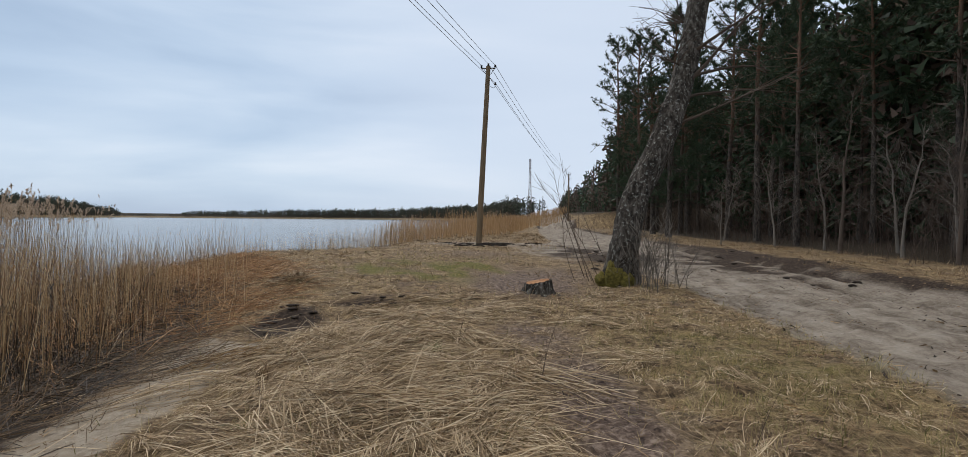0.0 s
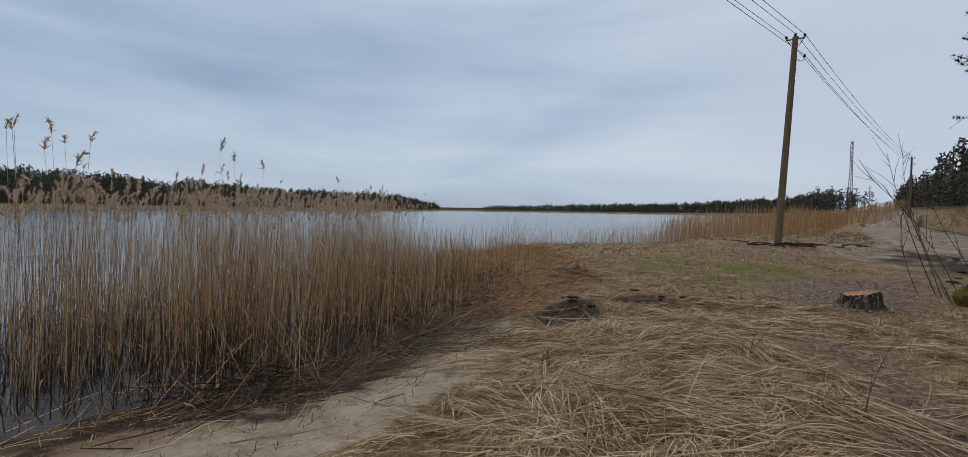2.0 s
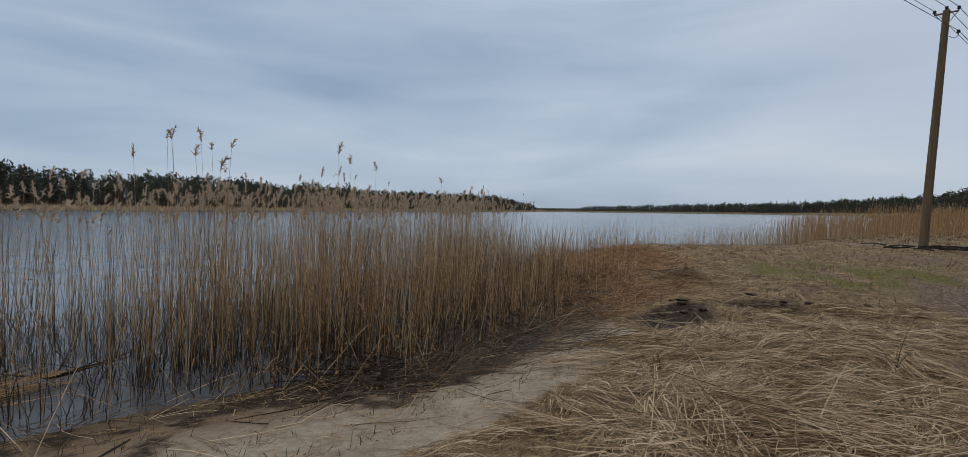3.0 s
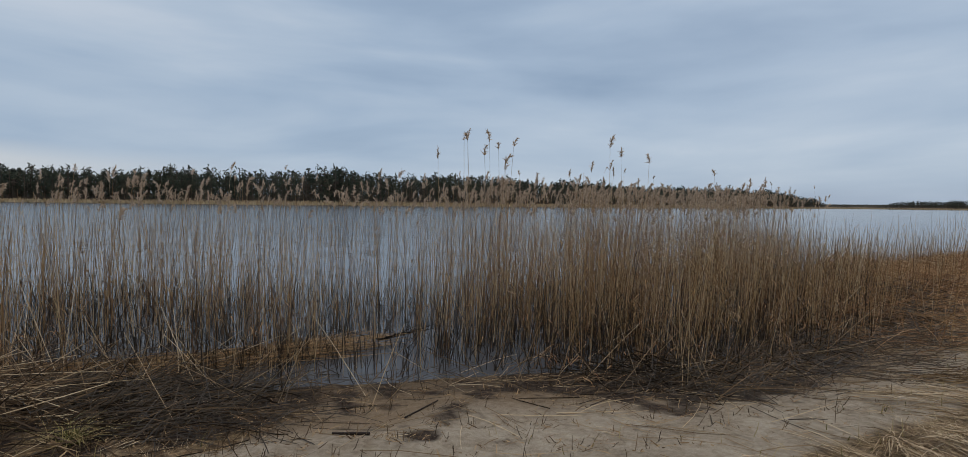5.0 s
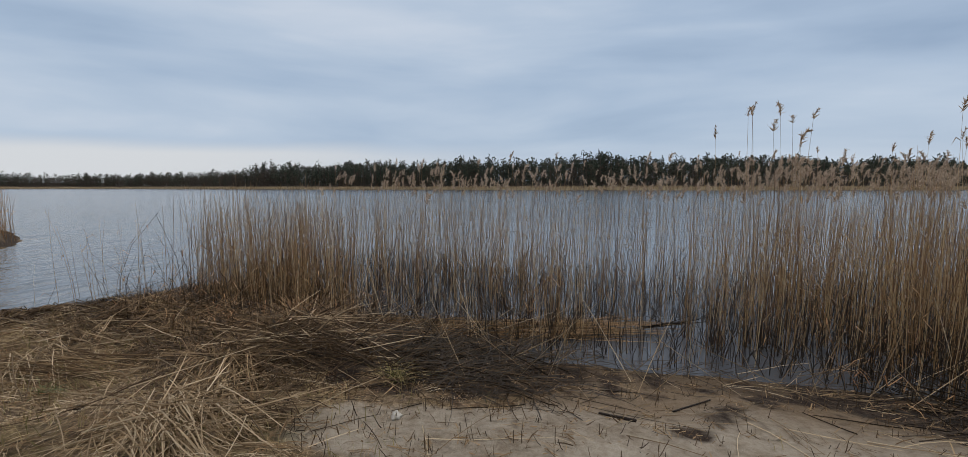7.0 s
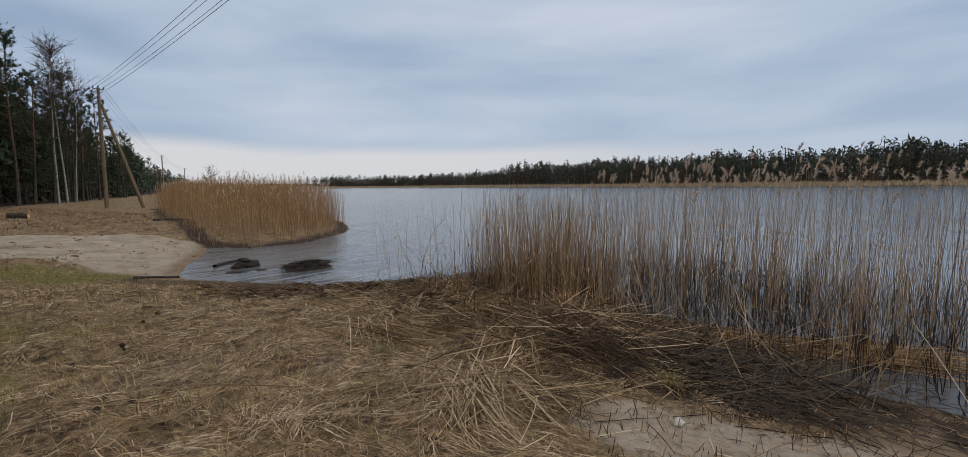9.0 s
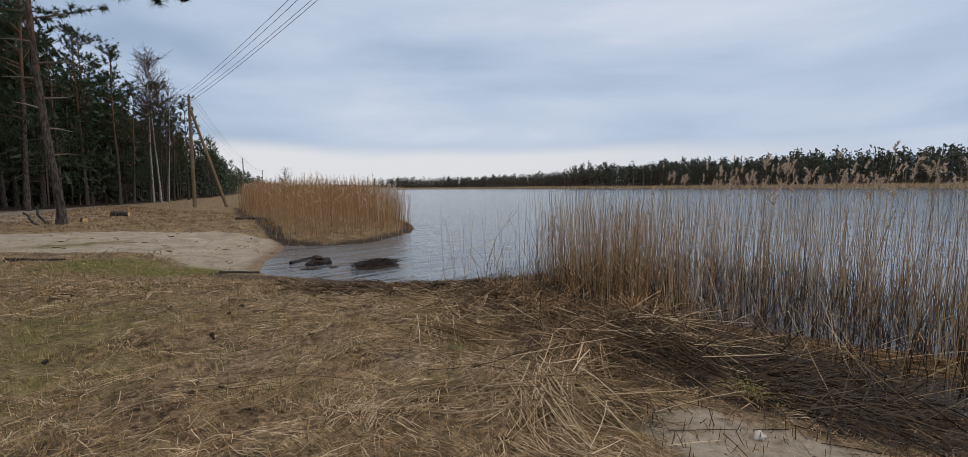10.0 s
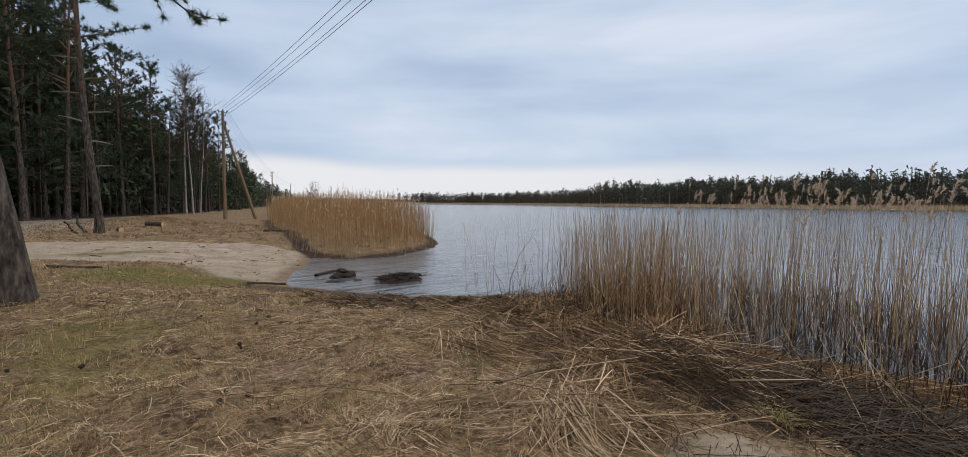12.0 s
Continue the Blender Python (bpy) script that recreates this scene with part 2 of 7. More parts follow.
def ground_material():
    m = bpy.data.materials.new("shore_ground")
    m.use_nodes = True
    nt, add, link = tree_of(m)
    co = add("ShaderNodeTexCoord")

    def noise_of(scale, detail=6, rough=0.6, dist=0.0):
        n = add("ShaderNodeTexNoise", Scale=scale, Detail=detail, Roughness=rough, Distortion=dist)
        link(co.outputs["Object"], n.inputs[0])
        return n.outputs[0]

    def mask(attr, wobble, soft=0.22):
        a = add("ShaderNodeAttribute", attribute_name=attr)
        s = add("ShaderNodeMath", operation="MULTIPLY_ADD")
        link(wobble, s.inputs[0])
        s.inputs[1].default_value = 0.9
        link(a.outputs["Fac"], s.inputs[2])
        r = add("ShaderNodeMapRange", interpolation_type="SMOOTHSTEP")
        link(s.outputs[0], r.inputs[0])
        r.inputs[1].default_value, r.inputs[2].default_value = 0.95 - soft, 0.95 + soft
        return r.outputs[0]
    big, mid, fine, tiny = noise_of(0.35), noise_of(1.7, 7, 0.65), noise_of(14, 8, 0.7, 0.4), noise_of(90, 4)
    # stalks of straw trodden flat: noise drawn out in two directions
    streaks = []
    for ang, sc in ((25, (13, 130, 9)), (-50, (120, 12, 9)), (80, (105, 11, 9))):
        mp = add("ShaderNodeMapping")
        mp.inputs["Rotation"].default_value = (0, 0, radians(ang))
        mp.inputs["Scale"].default_value = sc
        link(co.outputs["Object"], mp.inputs[0])
        n = add("ShaderNodeTexNoise", Scale=1.0, Detail=3, Distortion=1.6)
        link(mp.outputs[0], n.inputs[0])
        streaks.append(n.outputs[0])
    mxs = add("ShaderNodeMath", operation="MAXIMUM")
    link(streaks[0], mxs.inputs[0])
    link(streaks[1], mxs.inputs[1])
    mx2 = add("ShaderNodeMath", operation="MAXIMUM")
    link(mxs.outputs[0], mx2.inputs[0])
    link(streaks[2], mx2.inputs[1])
    # darkest stops of straw and earth put the shade between stalks into the colour
    straw = ramp(add, [(0.45, (0.024, 0.016, 0.009)), (0.54, (0.19, 0.13, 0.072)), (0.62, (0.48, 0.36, 0.205)), (0.72, (0.74, 0.59, 0.37))])
    link(mx2.outputs[0], straw.inputs[0])
    earth = ramp(add, [(0.34, (0.018, 0.012, 0.008)), (0.5, (0.15, 0.102, 0.06)), (0.66, (0.43, 0.32, 0.19))])
    link(fine, earth.inputs[0])
    f1 = add("ShaderNodeMapRange")
    link(mid, f1.inputs[0])
    f1.inputs[1].default_value, f1.inputs[2].default_value = 0.40, 0.58
    col = mixcol(add, link, f1.outputs[0], earth.outputs[0], straw.outputs[0])
    # broad patches: greyish-pink bare soil and bleached straw
    f2 = add("ShaderNodeMapRange")
    link(noise_of(0.8, 7, 0.7, 0.5), f2.inputs[0])
    f2.inputs[1].default_value, f2.inputs[2].default_value, f2.inputs[4].default_value = 0.52, 0.68, 0.75
    soil = ramp(add, [(0.34, (0.035, 0.024, 0.020)), (0.50, (0.145, 0.105, 0.085)), (0.64, (0.34, 0.27, 0.225))])
    link(fine, soil.inputs[0])
    col = mixcol(add, link, f2.outputs[0], col, soil.outputs[0])
    f3 = add("ShaderNodeMapRange")
    link(big, f3.inputs[0])
    f3.inputs[1].default_value, f3.inputs[2].default_value, f3.inputs[4].default_value = 0.57, 0.72, 0.12
    col = mixcol(add, link, f3.outputs[0], col, (0.46, 0.36, 0.21))
    # darker and lighter mottling by noise, a hand's width across
    blot = ramp(add, [(0.36, (0.30, 0.28, 0.27)), (0.50, (0.85, 0.84, 0.83)), (0.64, (1.25, 1.25, 1.25))])
    link(noise_of(5.5, 9, 0.74, 0.6), blot.inputs[0])
    col = mixcol(add, link, 0.85, col, blot.outputs[0], "MULTIPLY")
    green = ramp(add, [(0.32, (0.035, 0.036, 0.011)), (0.52, (0.135, 0.125, 0.034)), (0.72, (0.30, 0.25, 0.09))])
    link(fine, green.inputs[0])
    col = mixcol(add, link, mask("soil", mid, 0.3), col, soil.outputs[0])
    road = ramp(add, [(0.3, (0.045, 0.033, 0.026)), (0.43, (0.15, 0.122, 0.098)), (0.54, (0.31, 0.27, 0.225)), (0.7, (0.48, 0.435, 0.385))])
    mr = add("ShaderNodeMix", data_type="FLOAT")
    mr.inputs[0].default_value = 0.6
    link(fine, mr.inputs[2])
    link(mid, mr.inputs[3])
    # wheels drag the sand out lengthwise
    mpr = add("ShaderNodeMapping")
    mpr.inputs["Scale"].default_value = (2.6, 0.35, 1.0)
    link(co.outputs["Object"], mpr.inputs[0])
    nr = add("ShaderNodeTexNoise", Scale=1.0, Detail=6, Roughness=0.65, Distortion=0.15)
    link(mpr.outputs[0], nr.inputs[0])
    mr2 = add("ShaderNodeMix", data_type="FLOAT")
    mr2.inputs[0].default_value = 0.3
    link(mr.outputs[0], mr2.inputs[2])
    link(nr.outputs[0], mr2.inputs[3])
    link(mr2.outputs[0], road.inputs[0])
    col = mixcol(add, link, mask("road", mid, 0.2), col, road.outputs[0])
    sand = ramp(add, [(0.28, (0.12, 0.092, 0.064)), (0.40, (0.25, 0.205, 0.155)), (0.54, (0.39, 0.34, 0.275)), (0.70, (0.50, 0.45, 0.385))])
    ms = add("ShaderNodeMix", data_type="FLOAT")
    ms.inputs[0].default_value = 0.5
    link(fine, ms.inputs[2])
    link(mid, ms.inputs[3])
    link(ms.outputs[0], sand.inputs[0])
    wet = mask("wet", mid, 0.35)
    beach = mixcol(add, link, wet, sand.outputs[0], (0.60, 0.52, 0.44), "MULTIPLY")
    col = mixcol(add, link, mask("sand", mid, 0.14), col, beach)
    col = mixcol(add, link, mask("green", mid, 0.3), col, green.outputs[0])
    mud = ramp(add, [(0.32, (0.013, 0.009, 0.007)), (0.5, (0.042, 0.029, 0.022)), (0.66, (0.12, 0.088, 0.064))])
    link(fine, mud.inputs[0])
    col = mixcol(add, link, mask("mud", mid, 0.22), col, mud.outputs[0])
    # needle litter, its tone lowered to include the shade under the trees
    litter = ramp(add, [(0.3, (0.018, 0.014, 0.010)), (0.6, (0.05, 0.036, 0.024)), (0.8, (0.10, 0.07, 0.042))])
    link(fine, litter.inputs[0])
    col = mixcol(add, link, mask("forest", mid, 0.3), col, litter.outputs[0])
    p = add("ShaderNodeBsdfPrincipled", Roughness=0.92)
    p.inputs["Specular IOR Level"].default_value = 0.2
    link(col, p.inputs["Base Color"])
    hs = add("ShaderNodeMath", operation="MULTIPLY_ADD")
    link(mx2.outputs[0], hs.inputs[0])
    hs.inputs[1].default_value = 0.6
    link(fine, hs.inputs[2])
    b = add("ShaderNodeBump", Strength=0.7, Distance=0.05)
    link(hs.outputs[0], b.inputs["Height"])
    b2 = add("ShaderNodeBump", Strength=0.35, Distance=0.01)
    link(tiny, b2.inputs["Height"])
    link(b.outputs[0], b2.inputs["Normal"])
    link(b2.outputs[0], p.inputs["Normal"])
    link(p.outputs[0], add("ShaderNodeOutputMaterial").inputs[0])
    return m


def water_material():
    m = bpy.data.materials.new("lake_water")
    m.use_nodes = True
    nt, add, link = tree_of(m)
    co = add("ShaderNodeTexCoord")
    p = add("ShaderNodeBsdfPrincipled", Roughness=0.14, IOR=1.333)
    deep = add("ShaderNodeTexNoise", Scale=0.02, Detail=3)
    link(co.outputs["Object"], deep.inputs[0])
    r = ramp(add, [(0.3, (0.085, 0.094, 0.104)), (0.7, (0.115, 0.125, 0.135))])
    link(deep.outputs[0], r.inputs[0])
    calm = add("ShaderNodeAttribute", attribute_name="calm")     # sheltered shallow water over sand among the reeds
    link(mixcol(add, link, calm.outputs["Fac"], r.outputs[0], (0.095, 0.104, 0.122)), p.inputs["Base Color"])
    normal = None
    for ang, sc, strength, dist in ((35, (0.12, 0.5, 1), 0.16, 0.6), (52, (0.8, 3.0, 1), 0.55, 0.10), (20, (4, 9, 1), 0.22, 0.02)):
        mp = add("ShaderNodeMapping")
        mp.inputs["Rotation"].default_value = (0, 0, radians(ang))
        mp.inputs["Scale"].default_value = sc
        link(co.outputs["Object"], mp.inputs[0])
        n = add("ShaderNodeTexNoise", Scale=1.0, Detail=3, Distortion=0.3)
        link(mp.outputs[0], n.inputs[0])
        b = add("ShaderNodeBump", Strength=strength, Distance=dist)
        link(n.outputs[0], b.inputs["Height"])
        open_water = add("ShaderNodeMapRange")
        link(calm.outputs["Fac"], open_water.inputs[0])
        open_water.inputs[3].default_value, open_water.inputs[4].default_value = strength, strength * 0.12
        link(open_water.outputs[0], b.inputs["Strength"])
        if normal:
            link(normal, b.inputs["Normal"])
        normal = b.outputs[0]
    link(normal, p.inputs["Normal"])
    link(p.outputs[0], add("ShaderNodeOutputMaterial").inputs[0])
    return m


M_GROUND, M_WATER = ground_material(), water_material()

# ---- mesh helpers ----
rng = np.random.default_rng(7)


def build(name, chunks, mats, parent=None, smooth=False, attrs=None):
    """One mesh object from chunks of (points, faces, material index)."""
    vs, sizes, loops, mi, base = [], [], [], [], 0
    for v, f, k in chunks:
        v, f = np.asarray(v, float).reshape(-1, 3), np.asarray(f, int)
        vs.append(v)
        loops.append((f + base).ravel())
        sizes.append(np.full(len(f), f.shape[1]))
        mi.append(np.full(len(f), k))
        base += len(v)
    v, sizes, loops, mi = np.concatenate(vs), np.concatenate(sizes), np.concatenate(loops), np.concatenate(mi)
    me = bpy.data.meshes.new(name)
    me.vertices.add(len(v))
    me.vertices.foreach_set("co", v.astype(np.float32).ravel())
    me.loops.add(len(loops))
    me.loops.foreach_set("vertex_index", loops.astype(np.int32))
    me.polygons.add(len(sizes))
    me.polygons.foreach_set("loop_start", np.concatenate([[0], np.cumsum(sizes)[:-1]]).astype(np.int32))
    me.polygons.foreach_set("material_index", mi.astype(np.int32))
    me.polygons.foreach_set("use_smooth", np.full(len(sizes), smooth))
    for m in mats if isinstance(mats, (list, tuple)) else [mats]:
        me.materials.append(m)
    for key, val in (attrs or {}).items():
        me.attributes.new(key, "FLOAT", "POINT").data.foreach_set("value", np.asarray(val, np.float32))
    me.update()
    me.validate()
    ob = new(name, me)
    if parent:
        ob.parent = parent
    return ob


def unit(a):
    return a / np.maximum(np.linalg.norm(a, axis=-1, keepdims=True), 1e-9)


def tubes(paths, radii, sides=3, k=0, cap=False):
    """Tubes along paths (n, points, 3)."""
    paths = np.asarray(paths, float)
    n, m, _ = paths.shape
    radii = np.broadcast_to(np.asarray(radii, float), (n, m))
    t = unit(np.gradient(paths, axis=1))
    main = unit(paths[:, -1] - paths[:, 0])
    ref = np.where(np.abs(main[:, 2:3]) > 0.7, [[1.0, 0, 0]], [[0, 0, 1.0]])[:, None, :]
    a = unit(np.cross(t, np.broadcast_to(ref, t.shape)))
    b = np.cross(t, a)
    ang = np.arange(sides) * 2 * math.pi / sides
    ring = a[:, :, None] * np.cos(ang)[:, None] + b[:, :, None] * np.sin(ang)[:, None]
    v = paths[:, :, None] + ring * radii[:, :, None, None]
    idx = np.arange(n * m * sides).reshape(n, m, sides)
    q = np.stack([idx[:, :-1], np.roll(idx, -1, 2)[:, :-1], np.roll(idx, -1, 2)[:, 1:], idx[:, 1:]], -1).reshape(-1, 4)
    return v.reshape(-1, 3), q, k


def ribbons(paths, side, widths, k=0):
    paths = np.asarray(paths, float)
    n, m, _ = paths.shape
    w = np.broadcast_to(np.asarray(widths, float), (n, m))[:, :, None] * np.asarray(side)[:, None] * 0.5
    v = np.stack([paths - w, paths + w], 2)
    i = np.arange(n * m * 2).reshape(n, m, 2)
    q = np.stack([i[:, :-1, 0], i[:, :-1, 1], i[:, 1:, 1], i[:, 1:, 0]], -1).reshape(-1, 4)
    return v.reshape(-1, 3), q, k


def slivers(base, tip, width, k=0):
    """Thin triangles from base to tip."""
    d = unit(tip - base)
    s = unit(np.cross(d, rng.normal(size=d.shape)))
    w = np.broadcast_to(np.asarray(width, float), (len(base),))[:, None] * 0.5
    v = np.stack([base - s * w, base + s * w, tip], 1).reshape(-1, 3)
    return v, np.arange(len(v)).reshape(-1, 3), k


def sm(x, a, b):
    t = np.clip((x - a) / (b - a), 0, 1)
    return t * t * (3 - 2 * t)


def curve_through(pts, step):
    """A smooth line through plan points."""
    p = np.asarray(pts, float)
    p4 = np.concatenate([[2 * p[0] - p[1]], p, [2 * p[-1] - p[-2]]])
    out = []
    for a, b, c, d in zip(p4[:-3], p4[1:-2], p4[2:-1], p4[3:]):
        n = int(max(1, min(30, np.linalg.norm(c - b) / step)))
        t = (np.arange(n) / n)[:, None]
        out.append(0.5 * (2 * b + (c - a) * t + (2 * a - 5 * b + 4 * c - d) * t ** 2 + (3 * b - a - 3 * c + d) * t ** 3))
    return np.concatenate(out + [p[-1:]])


def dist_line(x, y, line):
    best = np.full(x.shape, 1e9)
    for (ax, ay), (bx, by) in zip(line[:-1], line[1:]):
        dx, dy = bx - ax, by - ay
        t = np.clip(((x - ax) * dx + (y - ay) * dy) / (dx * dx + dy * dy + 1e-12), 0, 1)
        best = np.minimum(best, (x - ax - t * dx) ** 2 + (y - ay - t * dy) ** 2)
    return np.sqrt(best)


def inside(x, y, poly):
    c = np.zeros(x.shape, bool)
    for (ax, ay), (bx, by) in zip(poly, np.roll(poly, -1, 0)):
        if ay != by:
            c ^= ((ay > y) != (by > y)) & (x < (bx - ax) * (y - ay) / (by - ay) + ax)
    return c


def area(x, y, poly):
    """Metres inside (+) or outside (-) a closed outline."""
    poly = np.asarray(poly, float)
    d = dist_line(x, y, np.concatenate([poly, poly[:1]]))
    return np.where(inside(x, y, poly), d, -d)


def wave(x, y, s, seed=0):
    """Smooth noise between about -1 and 1, with features s metres wide."""
    r = np.random.default_rng(100 + seed)
    out = np.zeros(np.shape(x))
    for _ in range(9):
        a, ph, f = r.uniform(0, 2 * math.pi), r.uniform(0, 6.3), r.uniform(0.6, 1.7) * 2 * math.pi / (2 * s)
        out = out + np.sin((x * np.cos(a) + y * np.sin(a)) * f + ph)
    return out / 4.0


# ---- the plan: lake, road, sand ----
WATER = -0.45
NEAR_SHORE = curve_through([(-480, -560), (-300, -480), (-150, -260), (-80, -140), (-50, -85), (-36, -55), (-28, -36), (-22.6, -25.8), (-19.5, -21.5), (-16.6, -18.4),
    (-12.6, -16.3), (-10.7, -16.7), (-10.0, -17.9), (-9.2, -16.6), (-7.4, -14.3), (-6.4, -12.4), (-6.9, -10.5), (-7.6, -8.6), (-8.1, -7.6), (-9.4, -7.0),
    (-9.4, -5.8), (-8.3, -4.0), (-7.5, -2.5), (-6.8, -1.2), (-6.2, 0), (-6.05, 1.2), (-5.9, 2.4), (-5.4, 4), (-5.5, 6), (-6.3, 8.5),
    (-7.6, 11.6), (-10, 16), (-12.8, 20.5), (-12.6, 23.5), (-10.5, 25.8), (-7.4, 29), (-7.2, 35), (-6, 42), (-4, 62), (-1, 92)], 1.0)
NORTH_SHORE = curve_through([(-1, 92), (5.5, 99), (4.5, 104), (-1, 106), (-2, 140), (4, 230), (12, 330), (0, 480), (-40, 680), (-165, 935), (-370, 1030), (-600, 1010), (-690, 920), (-640, 820), (-560, 770)], 40)
FAR_SHORE = curve_through([(-560, 770), (-505, 520), (-430, 330), (-385, 220), (-350, 110), (-345, 40), (-365, -30), (-415, -100), (-440, -175), (-481, -286), (-560, -420), (-650, -600), (-600, -680), (-480, -560)], 40)
LAKE = np.concatenate([NEAR_SHORE, NORTH_SHORE[1:], FAR_SHORE[1:-1]])
ROAD = curve_through([(-40, -110), (-14, -62), (-2, -40), (4, -22), (6.5, -8), (7.2, 4), (7.6, 12), (7.2, 20), (7.2, 32), (9.5, 62), (16, 120), (34, 260)], 3)
BEACH = [(-6.6, 0.3), (-6.5, 3.2), (-5.0, 4.6), (-4.5, 6.2), (-4.5, 8), (-3.0, 7.3), (-2.8, 5.4), (-2.68, 3.5), (-2.75, 1), (-3.1, -1), (-3.5, -2.1), (-4.1, -1.9), (-4.4, -0.6), (-5.2, 0.1)]
COVE = [(4, -27), (-4, -26), (-9.6, -22), (-10.4, -19), (-10, -16), (-7.5, -12.5), (-6.2, -12.4), (-5.5, -14), (-5.4, -17), (-3.6, -18.4), (-1, -20.5), (4, -22)]
EDGE_EAST = np.array([(9, -400), (9, -60), (8, -35), (12, -20), (14.5, 0), (14.6, 14), (15, 30), (15.8, 42), (19.5, 65), (23.5, 88), (31, 125), (42, 230), (62, 420), (90, 620), (900, 620), (900, -400)], float)
EDGE_SOUTH = np.array([(9, -34), (2, -44), (-13, -58), (-25, -72), (-45, -105), (-85, -175), (-190, -360), (-300, -560), (300, -560), (300, -34)], float)


PENINSULA = np.array([(-11.0, -20.2), (-10.3, -18.0), (-10.9, -16.9), (-12.6, -16.5), (-16.4, -18.6), (-19.6, -22), (-23, -27), (-36, -52), (-58, -92), (-50, -96), (-32, -64), (-20.5, -43), (-15.2, -31.5), (-13.2, -25.2)])


def lake_distance(x, y):
    """Metres from the waterline, positive on land."""
    near = dist_line(x, y, NEAR_SHORE)
    far = np.minimum(dist_line(x, y, NORTH_SHORE), dist_line(x, y, FAR_SHORE))
    d = np.minimum(near, far)
    return np.where(inside(x, y, LAKE), -d, d), far < near


def height(x, y, full=False):
    x, y = np.asarray(x, float), np.asarray(y, float)
    sd, far = lake_distance(x, y)
    sd = sd + 0.12 * wave(x, y, 0.9, 1) * (np.abs(x) + np.abs(y) < 60)
    south = sm(-y, 9, 14) * sm(y, -40, -26)
    slope = 0.13 - 0.05 * south
    land = WATER + slope * np.clip(sd, 0, 2.0) + 0.19 * sm(sd, 1.6, 4.6)
    land = land + (1 - slope / 0.13) * 0.26 * sm(sd, 4, 9)
    hill = np.where(far, 3.2 * sm(sd, 6, 26) + 5.0 * sm(sd, 30, 160), 0.0)
    z = np.where(sd < 0, WATER + np.maximum(sd * 0.12, -1.6), land + hill)
    on = sm(sd, 0.2, 2.5)
    z = z + on * (0.22 * sm(y, 7, 25) + 0.10 * sm(sd, 8, 22))
    near = np.exp(-(x * x + y * y) / 900.0)
    turf = sm(-area(x, y, BEACH), -0.1, 0.4)
    z = z + near * on * ((0.012 + 0.030 * turf) * wave(x, y, 0.35, 2) + 0.04 * wave(x, y, 1.3, 3))
    # mounds of old reed, the torn-up patch and the banks
    for cx, cy, rx, ry, up in ((-6.6, 13.2, 2.6, 3.0, 0.13), (-3.15, 8.35, 0.6, 0.6, -0.07), (-4.6, 12.4, 0.7, 0.5, 0.22), (-3.3, 9.15, 0.8, 0.25, 0.13), (-2.2, 10.15, 0.8, 0.2, 0.10), (-2.2, 9.75, 0.7, 0.2, -0.05), (-5.3, -2.7, 0.9, 0.8, 0.16), (-0.7, 4.6, 1.3, 1.2, 0.07),
                               (-6.6, -6.0, 1.5, 1.5, 0.10), (-2.1, -1.9, 0.9, 1.2, 0.05), (-5.6, -30, 2.4, 1.2, 0.15), (-9.5, -26, 3.0, 1.5, 0.12)):
        z = z + up * np.exp(-((x - cx) / rx) ** 2 - ((y - cy) / ry) ** 2) * sm(sd, -0.2, 0.5)
    z = z + 0.13 * sm(area(x, y, PENINSULA), -0.05, 0.25) * sm(0.2 - z, 0, 0.3)
    # wheel ruts in the sand road, its bank on the forest side
    rd = dist_line(x, y, ROAD)
    inroad = sm(3.0 - rd, 0, 0.6) * (sd > 1)
    z = z - 0.09 * inroad + inroad * 0.03 * wave(x, y, 0.5, 5)
    for off in (1.1, 2.3):
        line = off + 0.15 * wave(x, y, 3.0, 99)
        z = z + (0.05 * np.exp(-((rd - line - 0.35) / 0.16) ** 2) - 0.08 * np.exp(-((rd - line) / 0.2) ** 2)) * (sd > 1)
    z = z + 0.16 * np.exp(-((rd - 3.5) / 0.5) ** 2) * (x > 7) * (y > 2)
    return (z, sd, rd, far) if full else z


DEBRIS = [np.array(p) for p in ([(-5.3, 2.2), (-4.5, 2.5), (-3.75, 2.95), (-3.6, 3.7), (-3.7, 4.8), (-4.2, 6.5), (-6.0, 6.2), (-6.3, 2.6)],
    [(-7.0, -0.2), (-5.2, 0.15), (-4.6, -0.45), (-4.3, -0.95), (-4.25, -1.6), (-4.6, -2.6), (-6.2, -3.2), (-7.6, -2.2)])]


def debris(x, y):
    """Where dark broken reed has been washed together on the sand."""
    d = np.maximum(sm(area(x, y, DEBRIS[0]), -0.15, 0.35), sm(area(x, y, DEBRIS[1]), -0.15, 0.35))
    return np.maximum(d, 0.8 * sm(0.26 - dist_line(x, y, np.array([(-4.0, 0.76), (-4.58, 1.29), (-5.23, 2.1)])), 0, 0.2))


